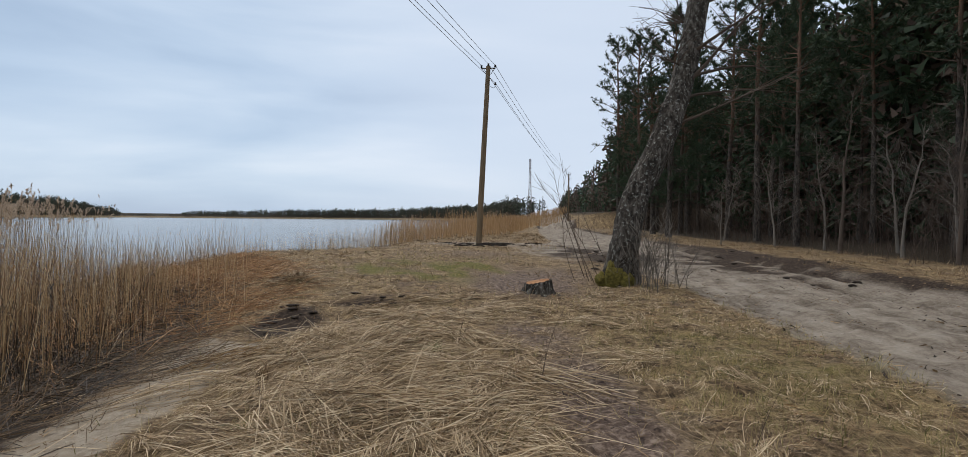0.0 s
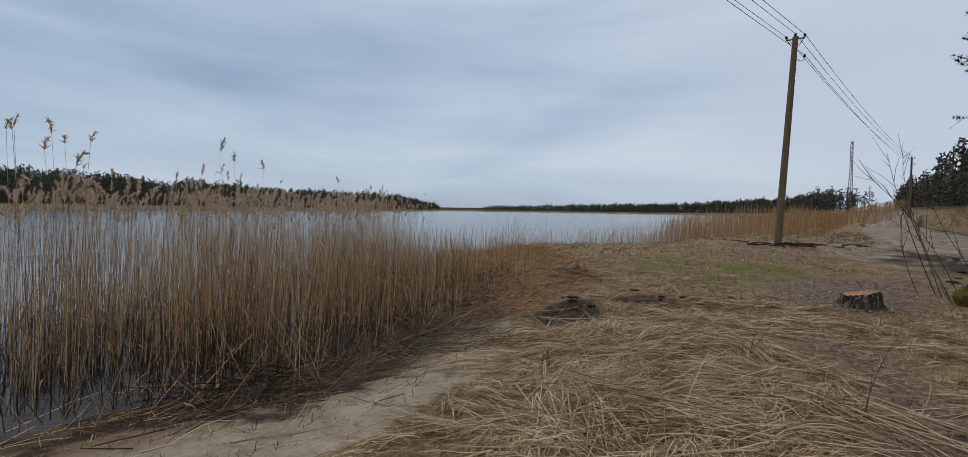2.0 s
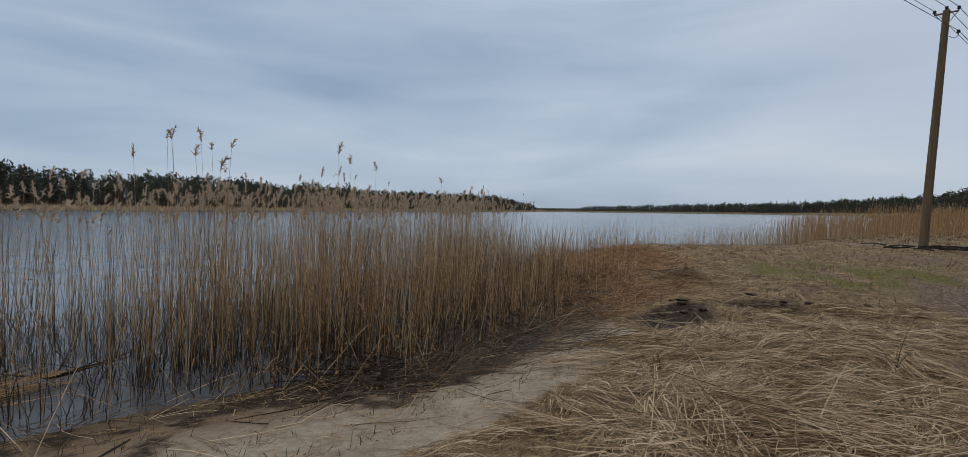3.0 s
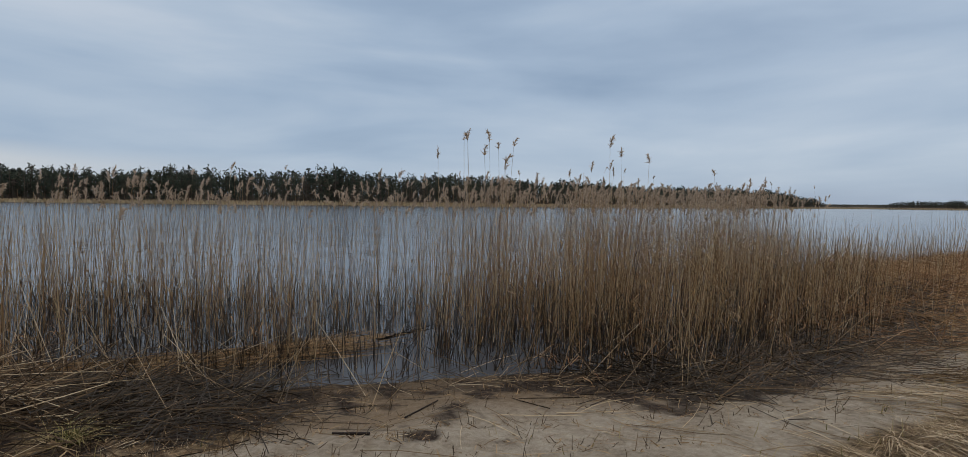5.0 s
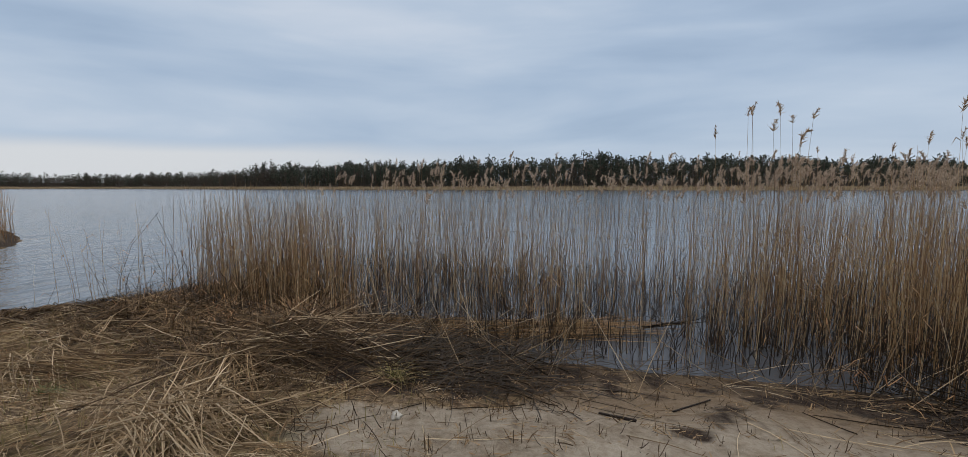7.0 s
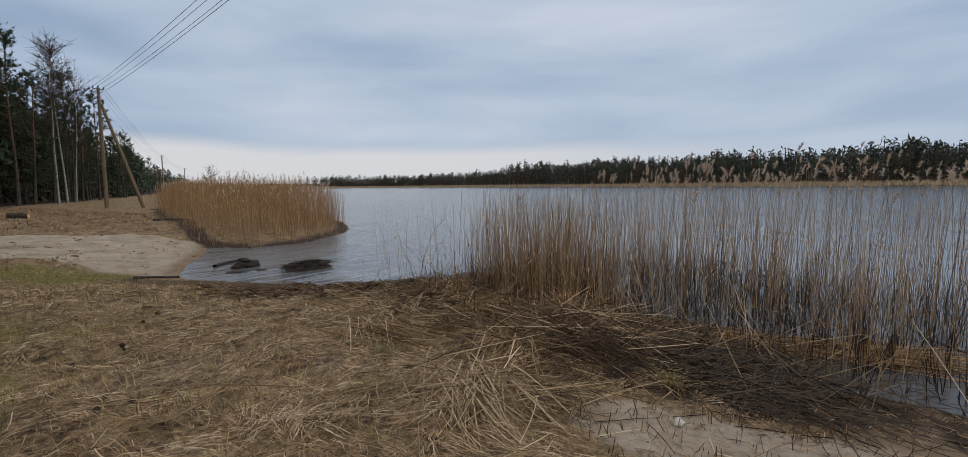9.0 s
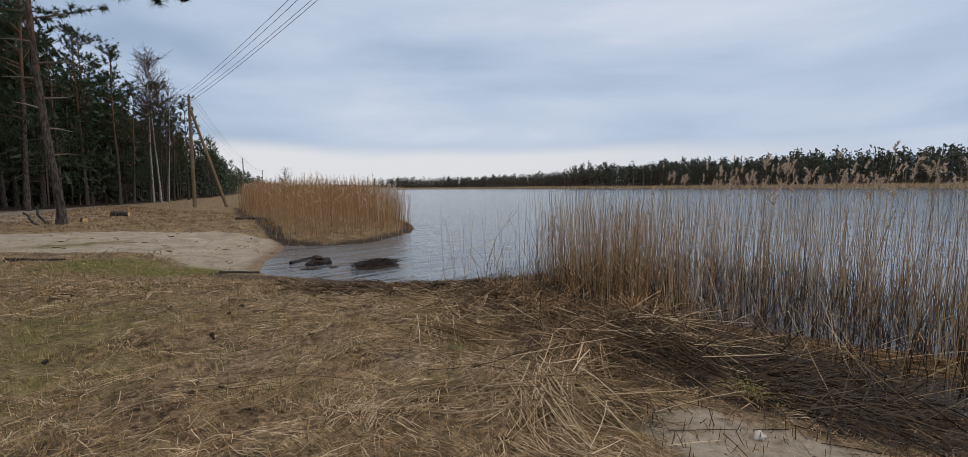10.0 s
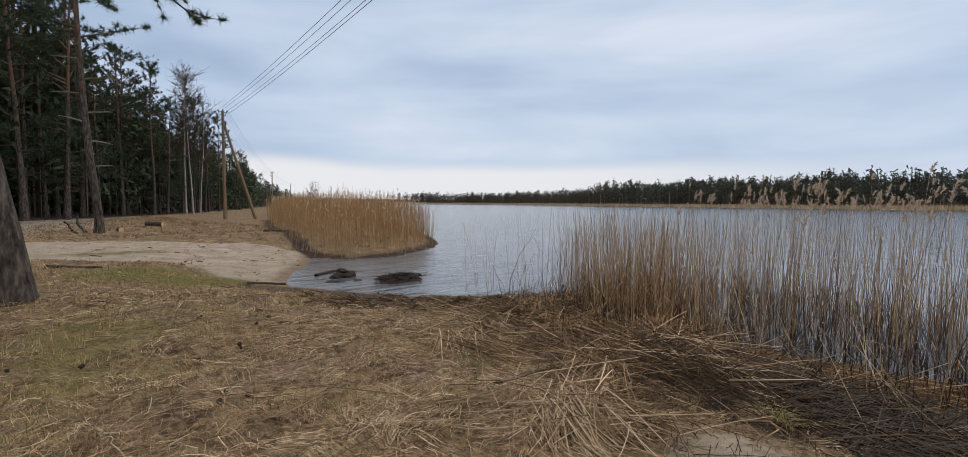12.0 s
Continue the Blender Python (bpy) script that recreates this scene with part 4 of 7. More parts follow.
def point_on(path, t):
    s = np.clip(t, 0, 1) * (len(path) - 1)
    i = np.minimum(s.astype(int), len(path) - 2)
    f = (s - i)[:, None]
    return path[i] * (1 - f) + path[i + 1] * f


def pine(name, h=20.0, r=0.2, crown=0.5, boughs=44, reach=2.6, per=9, dead=14, lean=(0, 0), spread=11, label="", path=None, tuft_size=0.42, group="pines of the wood"):
    e = thing(name, 0, 0, 0, label, "tree", group)
    tp = trunk_path(h, lean) if path is None else np.asarray(path, float)
    tt = np.linspace(0, 1, len(tp))
    rad = r * (1 - 0.8 * tt) + 0.35 * r * np.exp(-tt * len(tp) * 1.6)
    if path is None:
        part("trunk", [tubes(tp[None], rad[None], 9)], M_PINEBARK, e, smooth=True)
    else:
        fine = curve3(tp, 6)
        part("trunk", [knotty(fine, np.interp(np.linspace(0, 1, len(fine)), tt, rad), 20, 0.07, 77)], M_PINEBARK, e, smooth=True)
    t = crown + (1 - crown) * rng.uniform(0, 1, boughs) ** 0.9
    base = point_on(tp, t)
    f = (t - crown) / (1 - crown)
    ln = reach * (0.35 + 0.75 * np.sin(np.clip(f * 0.75 + 0.22, 0, 1) * math.pi)) * rng.uniform(0.55, 1.2, boughs)
    bp = limbs(base, rng.uniform(0, 2 * math.pi, boughs), radians(5) + 0.5 * f + rng.normal(0, 0.2, boughs), ln, rng.uniform(0.0, 0.35, boughs))
    tw = twigs_from(bp, 3.0, reach * 0.36, 0.3, pts=2)
    part("limbwork", [tubes(bp, np.array([[0.05, 0.035, 0.02, 0.008]]) * r / 0.2, 3), tubes(tw[::5], np.array([[0.012, 0.006]]), 3)], M_PINEBARK, e)
    pts = np.concatenate([along(bp, per, 0.45), along(tw, 3, 0.35), tp[-1:] + rng.normal(0, 0.4, (10, 3))])
    part("crown", [tufts(pts, tuft_size, spread, 0, 0.12)], M_NEEDLE, e)
    if dead:
        t = rng.uniform(0.10, crown + 0.05, dead)
        dp = limbs(point_on(tp, t), rng.uniform(0, 2 * math.pi, dead), rng.normal(0.05, 0.25, dead), rng.uniform(0.8, 2.8, dead), rng.uniform(-0.3, 0.1, dead))
        part("deadwood", [tubes(dp, np.array([[0.022, 0.016, 0.01, 0.004]]), 3), tubes(twigs_from(dp, 3, 0.8, pts=2), np.array([[0.008, 0.003]]), 3)], M_TANGLE, e)
    return e


def bare_tree(name, h, r, label, mat, boughs=26, reach=1.8, twigs=9, lean=(0, 0), low=0.25, group="", rise=0.7, path=None, fine=0.004):
    e = thing(name, 0, 0, 0, label, "tree", group)
    tp = trunk_path(h, lean, 0.10) if path is None else np.asarray(path, float)
    tt = np.linspace(0, 1, len(tp))
    part("trunk", [tubes(tp[None], (r * (1 - 0.9 * tt) + 0.3 * r * np.exp(-tt * 12))[None], 8)], mat, e, smooth=True)
    t = rng.uniform(low, 0.97, boughs)
    bp = limbs(point_on(tp, t), rng.uniform(0, 2 * math.pi, boughs), rise + rng.normal(0, 0.25, boughs), reach * (1.15 - 0.75 * t) * rng.uniform(0.6, 1.2, boughs), rng.uniform(-0.15, 0.25, boughs))
    tw = twigs_from(bp, twigs, reach * 0.38, 0.2)
    part("branchwork", [tubes(bp, np.array([[0.16, 0.11, 0.07, 0.03]]) * r, 4), tubes(tw, np.array([[1.6, 1.0, 0.5]]) * fine, 3)], M_TWIG if mat is M_BIRCH else mat, e)
    return e


def spread_points(n, poly, box, gap, depth, seed, keep=None):
    """Places inside an outline, no nearer to one another than gap."""
    r = np.random.default_rng(seed)
    x, y = r.uniform(box[0], box[1], n), r.uniform(box[2], box[3], n)
    a = area(x, y, poly)
    ok = (a > 0) & (a < depth)
    if keep is not None:
        ok &= keep(x, y)
    out = []
    for px, py in zip(x[ok], y[ok]):
        if all((px - qx) ** 2 + (py - qy) ** 2 > (gap * (1 + 0.006 * math.hypot(px, py))) ** 2 for qx, qy in out):
            out.append((px, py))
    return out


SIZE_AZ, SIZE_BY = (0, 8, 12, 17, 20, 27), (1.25, 1.12, 0.92, 0.72, 0.62, 0.5)


def south_size(x, y):
    """Trees stand lower towards the open south-western end."""
    az = math.degrees(math.atan2(-x, -y))
    return float(np.interp(az, SIZE_AZ, SIZE_BY)) * rng.uniform(0.88, 1.1)


def plant(protos, places, smin=0.85, smax=1.12, size=None):
    for k, (x, y) in enumerate(places):
        src = protos[k % len(protos)]
        s = size(x, y) if size else rng.uniform(smin, smax)
        copy_thing(src, pose(x, y, float(height(x, y)) - 0.05, 0, 0, rng.uniform(0, 360)) @ Matrix.Diagonal((s, s, s, 1)))


def near_woods():
    tall = [pine("pine_tree", h, r, c, b, w, 6, d, (rng.normal(0, 0.015), rng.normal(0, 0.015)), 10, "tall pine with bare grey-brown trunk and dark crown", tuft_size=0.48)
            for h, r, c, b, w, d in ((20, 0.19, 0.36, 42, 2.6, 24), (22, 0.22, 0.38, 42, 2.8, 26), (18.5, 0.16, 0.30, 42, 2.4, 26), (21, 0.18, 0.40, 40, 2.5, 28))]
    edge = [pine("pine_tree", h, r, c, b, w, 9, d, (rng.normal(0, 0.02), rng.normal(0, 0.02)), 12, "edge pine clothed with dark green boughs low down", tuft_size=0.34)
            for h, r, c, b, w, d in ((19.5, 0.22, 0.16, 58, 2.9, 6), (17, 0.2, 0.13, 54, 2.7, 6), (20.5, 0.22, 0.2, 56, 3.0, 8))]
    birch = [bare_tree("birch_tree", 15, 0.10, "slender bare birch with white bark", M_BIRCH, 44, 3.4, 12, (0.02, 0.01), 0.35, "birches", 0.95, fine=0.012),
             bare_tree("birch_tree", 13, 0.08, "slender bare birch with white bark", M_BIRCH, 40, 3.0, 12, (-0.05, 0.02), 0.35, "birches", 0.95, fine=0.012)]
    young = [bare_tree("young_tree", 5.5, 0.06, "bare young deciduous tree with pale stem", M_PALETWIG, 24, 2.0, 7, (0.05, 0.05), 0.15, "bare saplings"),
             bare_tree("young_tree", 4.0, 0.05, "bare young deciduous tree with pale stem", M_PALETWIG, 20, 1.7, 9, (-0.16, 0.02), 0.2, "bare saplings"),
             bare_tree("young_tree", 7.5, 0.08, "thin bare tree with many grey twigs", M_TWIG, 34, 2.2, 10, (0.03, -0.04), 0.12, "bare saplings")]
    east_seen = lambda x, y: (y > 0.72 * x) & (y < 130)
    inner = spread_points(2600, EDGE_EAST, (12, 70, 6, 130), 2.7, 34, 5, lambda x, y: east_seen(x, y) & (area(x, y, EDGE_EAST) > 1.5))
    plant(tall, inner[:86])
    rim = spread_points(1500, EDGE_EAST, (12, 45, 24, 150), 4.2, 3.5, 6, lambda x, y: y > 36)
    plant(edge, rim[:20])
    plant(edge, [(13.1, 45.0), (14.3, 40.5), (14.2, 55.0), (16.2, 50.0), (16.5, 62.0)], 0.9, 1.08)
    plant(young, [(15.74, 19.6), (13.2, 29.0), (15.5, 17.0), (16.0, 24.5), (15.2, 27.2), (14.9, 21.8), (17.5, 22), (15.4, 33.5), (19.0, 21.0), (16.8, 18.4)], 0.8, 1.2)
    south = spread_points(2200, EDGE_SOUTH, (-60, 14, -130, -30), 3.0, 26, 8, lambda x, y: (np.degrees(np.arctan2(-x, -y)) > -8))
    plant(tall, south[:34], size=south_size)
    rims = spread_points(3600, EDGE_SOUTH, (-75, 12, -165, -30), 2.4, 8.0, 9, lambda x, y: (np.degrees(np.arctan2(-x, -y)) > -8))
    plant(edge, rims[:105], size=south_size)
    plant(birch, [(-22.6, -68.5), (-25.4, -72.0), (-23.8, -69.8)], 0.95, 1.15)
    # the models themselves stand deep in the wood
    for k, src in enumerate(tall + edge + birch + young):
        x, y = 36 + 3.1 * (k % 4), 44 + 3.3 * (k // 4)
        src.location = (x, y, float(height(x, y)))


def cheap_woods(name, x, y, z, h, per, mats, split, label, wide=0.17, low=0.14, fine=1.0):
    """Far trees: ragged crowns of loose sprays round a stem."""
    n = len(x)
    t = rng.beta(1.6, 1.3, (n, per))
    kind = rng.uniform(0.8, 1.4, n)
    rad = h[:, None] * wide * kind[:, None] * (0.25 + np.sin(np.clip(t * 0.95 + 0.08, 0, 1) * math.pi)) * np.sqrt(rng.uniform(0, 1, (n, per)))
    a = rng.uniform(0, 2 * math.pi, (n, per))
    c = np.stack([x[:, None] + rad * np.cos(a), y[:, None] + rad * np.sin(a), z[:, None] + h[:, None] * (low + (0.98 - low) * t)], -1)
    d = unit(rng.normal(size=(n, per, 3)) + [0, 0, 0.35])
    s = h[:, None, None] * rng.uniform(0.05, 0.12, (n, per, 1)) * fine
    m = split
    chunks = []
    for k, sel in ((0, ~m), (1, m)):
        if sel.any():
            b, tip = (c - d * s)[sel].reshape(-1, 3), (c + d * s)[sel].reshape(-1, 3)
            chunks.append(slivers(b, tip, np.repeat(h[sel], per) * 0.07 * fine, k))
    st = np.stack([np.stack([x, y, z - 0.5], -1), np.stack([x, y, z + h * 0.9], -1)], 1)
    chunks.append(tubes(st, (h * 0.011)[:, None], 3, 1))
    return tagged(build(name, chunks, mats), label, "woods", kind="stuff")


def far_woods():
    # wooded shore across the lake
    line = np.concatenate([NORTH_SHORE[NORTH_SHORE[:, 1] > 400], FAR_SHORE[1:-3]])
    seg = np.linalg.norm(np.diff(line, axis=0), axis=1)
    n = 12500
    i = rng.choice(len(seg), n, p=seg / seg.sum())
    f = rng.uniform(0, 1, (n, 1))
    p = line[i] * (1 - f) + line[i + 1] * f + rng.normal(0, 1, (n, 2)) * 22
    p = p + unit(p) * rng.uniform(14, 50, (n, 1))
    sd, far = lake_distance(p[:, 0], p[:, 1])
    ok = far & (sd > 13) & (sd < 75) & (p[:, 0] < 60)
    p, sd = p[ok], sd[ok]
    z = height(p[:, 0], p[:, 1])
    brown = (rng.uniform(size=len(p)) < np.where(sd < 22, 0.35, 0.10)) | ((p[:, 1] < -260) & (rng.uniform(size=len(p)) < 0.55))
    h = (rng.normal(16.3, 1.8, len(p)) + 2.2 * wave(p[:, 0], p[:, 1], 35, 91) + 1.5 * wave(p[:, 0], p[:, 1], 11, 92)) * np.where(brown, 0.72, 1.0) * np.where(p[:, 1] < -300, 0.85, 1.0) * np.interp(np.degrees(np.arctan2(-p[:, 0], p[:, 1])), [10, 20, 27, 29.5, 30.5, 34.5, 35.5, 40, 50], [0.95, 0.8, 0.6, 0.5, 0.28, 0.22, 0.9, 1.3, 1.1])
    cheap_woods("far_woods", p[:, 0], p[:, 1], z, h, 52, [M_HAZENEEDLE, M_FARBROWN], brown, "dark pine woods along the opposite shore", 0.18, 0.02, 0.66)
    # pale reed fringe and scrub at the foot of those woods
    m = 14000
    i = rng.choice(len(seg), m, p=seg / seg.sum())
    f = rng.uniform(0, 1, (m, 1))
    q = line[i] * (1 - f) + line[i + 1] * f
    q = q + unit(q) * rng.uniform(-3, 5, (m, 1))
    zz = np.maximum(height(q[:, 0], q[:, 1]), WATER) + 0.3
    base = np.stack([q[:, 0], q[:, 1], zz - 0.1], 1)
    tip = base + np.stack([rng.normal(0, 0.5, m), rng.normal(0, 0.5, m), rng.uniform(1.5, 2.9, m)], 1)
    tagged(build("far_reeds", [slivers(base, tip, 1.3)], M_FARREED), "pale reed fringe on the opposite shore", "reeds", kind="stuff")
    # the home shore's woods going on behind the trees that stand singly
    sets = []
    r2 = np.random.default_rng(31)
    for poly, box, cnt, lo, hi in ((EDGE_EAST, (14, 75, 10, 130), 2300, 3, 60), (EDGE_EAST, (20, 230, 100, 600), 5000, 3, 70), (EDGE_SOUTH, (-60, 20, -130, -34), 1500, 3, 60), (EDGE_SOUTH, (-280, 20, -540, -100), 7000, 3, 60)):
        x, y = r2.uniform(box[0], box[1], cnt), r2.uniform(box[2], box[3], cnt)
        a = area(x, y, poly)
        d = np.hypot(x, y)
        ok = (a > np.where(d > 110, 0.5, np.where(poly is EDGE_EAST, 12, 5))) & (a < np.where(d > 110, 30, hi)) & (r2.uniform(size=cnt) < np.where(d > 110, 0.55, 1.0))
        sets.append(np.stack([x[ok], y[ok]], 1))
    p = np.concatenate(sets)
    d = np.hypot(p[:, 0], p[:, 1])
    for sel, per, fine in ((d < 75, 300, 0.27), (d >= 75, 80, 0.55)):
        q = p[sel]
        cheap_woods("wood_interior", q[:, 0], q[:, 1], height(q[:, 0], q[:, 1]), r2.normal(17.0, 1.8, len(q)) * np.where(q[:, 1] < 0, 0.92 * np.interp(np.degrees(np.arctan2(-q[:, 0], -q[:, 1])), SIZE_AZ, SIZE_BY), np.where(q[:, 1] < 60, 1.27, 1.0)), per, [M_NEEDLE, M_TANGLE], r2.uniform(size=len(q)) < np.where(q[:, 1] > 0, 0.42, 0.1), "dense dark pine wood along the shore", 0.17, 0.0, fine)


def undergrowth():
    """Bare brush between the trunks."""
    r2 = np.random.default_rng(44)
    out = []
    for poly, box, cnt in ((EDGE_EAST, (13, 40, 8, 90), 4600), (EDGE_SOUTH, (-45, 12, -100, -34), 2000)):
        x, y = r2.uniform(box[0], box[1], cnt), r2.uniform(box[2], box[3], cnt)
        a = area(x, y, poly)
        ok = (a > -0.5) & (a < 18) & (wave(x, y, 3, 51) > -0.3)
        out.append(np.stack([x[ok], y[ok]], 1))
    p = np.concatenate(out)
    z = height(p[:, 0], p[:, 1])
    sp, sr = stems(p[:, 0], p[:, 1], z, r2.uniform(0.5, 3.8, len(p)), r2.uniform(0.006, 0.014, len(p)), 0.3, 4, 0.12, (0, 0))
    tagged(build("undergrowth", [tubes(sp, sr, 3), tubes(twigs_from(sp, 3, 0.6, 0.25), np.array([[0.006, 0.005, 0.003]]), 3)], M_TANGLE), "tangle of bare brown brush under the trees", "brush", kind="stuff")


near_woods()
far_woods()
undergrowth()
lone = bare_tree("bare_tree", 5.2, 0.12, "lone bare tree beyond the reed spit", M_TWIG, 30, 2.6, 10, (0.02, 0), 0.15, "", 0.9, fine=0.012)
lone.location = (-55.0, -95.6, float(height(-55.0, -95.6)))


def crooked_tree():
    """The old leaning tree by the track, mossy at its foot."""
    x, y = 3.36, 12.75
    z = float(height(x, y))
    e = thing("leaning_tree", x, y, z, "old leaning tree with rough lichened bark and mossy foot", "tree")
    tp = np.array([(-0.05, 0, -0.2), (0.0, 0, 0.25), (0.08, 0, 0.9), (0.2, 0, 1.6), (0.45, 0.05, 2.35), (0.86, 0.1, 3.2), (1.27, 0.2, 4.2), (1.58, 0.3, 5.1), (1.8, 0.35, 6.1), (2.0, 0.4, 7.2), (2.4, 0.5, 9.0), (2.8, 0.7, 11.5), (3.0, 0.6, 14.0)])
    rad = np.array([0.52, 0.42, 0.35, 0.32, 0.31, 0.30, 0.285, 0.27, 0.25, 0.23, 0.19, 0.13, 0.04])
    fine = curve3(tp, 5)
    part("trunk", [knotty(fine, np.interp(np.linspace(0, 1, len(fine)), np.linspace(0, 1, len(rad)), rad), 22, 0.10, 61)], M_BARK, e, smooth=True)
    t = np.array([0.47, 0.50, 0.53, 0.55, 0.58, 0.60, 0.63, 0.66, 0.7, 0.73, 0.77, 0.8, 0.84, 0.88, 0.92])
    k = len(t)
    az = np.array([-0.1, 2.9, 0.5, -0.4, 0.2, 3.6, -0.9, 0.7, 2.2, 0.0, 4.0, 1.2, -0.6, 2.6, 0.4])
    bp = limbs(point_on(tp, t), az, rng.normal(0.25, 0.2, k), rng.uniform(2.2, 4.6, k) * np.where(np.cos(az) > 0.4, 1.1, 0.18), rng.uniform(-0.15, 0.2, k), 6)
    tw = twigs_from(bp, 9, 1.3, 0.2, 0.7, 4)
    part("branchwork", [tubes(bp, np.array([[0.05, 0.04, 0.03, 0.02, 0.013, 0.006]]), 6), tubes(tw, np.array([[0.016, 0.011, 0.007, 0.004]]), 3),
                      tubes(twigs_from(tw, 2.5, 0.6, 0.3), np.array([[0.007, 0.005, 0.003]]), 3)], M_TWIG, e)
    moss = [blob((-0.42, -0.12, 0.06), (0.20, 0.22, 0.20), 5), blob((-0.24, -0.36, 0.10), (0.22, 0.14, 0.30), 6), blob((0.02, -0.40, 0.04), (0.20, 0.12, 0.24), 8), blob((-0.30, -0.22, 0.34), (0.10, 0.12, 0.22), 9)]
    for m in moss:
        part("moss", [m], M_MOSS, e, smooth=True)
    # suckers round the foot
    s = thing("shrub", x + 0.55, y - 0.75, float(height(x + 0.55, y - 0.75)), "bare leafless shrub with many thin lichened stems", "shrub")
    n = 40
    sp, sr = stems(rng.normal(0, 0.32, n), rng.normal(0, 0.22, n), np.zeros(n) - 0.05, rng.uniform(0.6, 1.9, n), rng.uniform(0.006, 0.012, n), 0.25, 5, 0.16, (0.04, 0))
    part("stemwork", [tubes(sp, sr, 4), tubes(twigs_from(sp, 7, 0.55, 0.25, 0.8), np.array([[0.006, 0.004, 0.0025]]), 3)], M_PALETWIG, s)
    s = thing("shrub", x - 1.0, y + 0.4, float(height(x - 1.0, y + 0.4)), "bare sapling shoots leaning away from the trunk", "shrub")
    n = 7
    sp, sr = stems(rng.normal(0.5, 0.25, n), rng.normal(0, 0.2, n), np.zeros(n), rng.uniform(1.6, 3.3, n), rng.uniform(0.006, 0.010, n), 0.12, 6, 0.12, (-0.42, 0.0))
    part("stemwork", [tubes(sp, sr, 4), tubes(twigs_from(sp, 8, 0.6, 0.35, 0.6), np.array([[0.006, 0.004, 0.0025]]), 3)], M_TWIG, s)


def curve3(p, n):
    p = np.asarray(p, float)
    p4 = np.concatenate([[2 * p[0] - p[1]], p, [2 * p[-1] - p[-2]]])
    t = (np.arange(n) / n)[:, None]
    out = [0.5 * (2 * b + (c - a) * t + (2 * a - 5 * b + 4 * c - d) * t ** 2 + (3 * b - a - 3 * c + d) * t ** 3) for a, b, c, d in zip(p4[:-3], p4[1:-2], p4[2:-1], p4[3:])]
    return np.concatenate(out + [p[-1:]])


def knotty(path, rad, sides, amount, seed):
    """A trunk with ridges, knots and root flare."""
    v, q, k = tubes(path[None], rad[None], sides)
    v = v.reshape(len(path), sides, 3)
    c = path[:, None]
    a = np.arange(sides) / sides * 2 * math.pi
    s = np.arange(len(path))[:, None] * 0.35
    r = np.random.default_rng(seed)
    g = sum(np.sin(m * a[None] + s * r.uniform(-0.5, 0.5) + r.uniform(0, 6.3)) * np.cos(s * r.uniform(0.4, 1.6) + r.uniform(0, 6.3)) for m in (2, 3, 5, 7, 9))
    v = c + (v - c) * (1 + amount * g[..., None] / 2.0 + r.normal(0, 0.02, (len(path), sides, 1)))
    return v.reshape(-1, 3), q, k


def blob(c, size, seed, n=10):
    """A lumpy rounded heap."""
    r = np.random.default_rng(seed)
    th, ph = np.meshgrid(np.linspace(0.02, math.pi - 0.02, n), np.arange(2 * n) / (2 * n) * 2 * math.pi, indexing="ij")
    d = np.stack([np.sin(th) * np.cos(ph), np.sin(th) * np.sin(ph), np.cos(th)], -1)
    f = 1 + sum(0.13 * np.sin(d @ r.normal(0, 2.5 + m, 3) + r.uniform(0, 6)) for m in range(4))
    v = np.asarray(c) + d * f[..., None] * np.asarray(size)
    i = np.arange(n * 2 * n).reshape(n, 2 * n)
    j = np.roll(i, -1, 1)
    return v.reshape(-1, 3), np.stack([i[:-1], j[:-1], j[1:], i[1:]], -1).reshape(-1, 4), 0


crooked_tree()


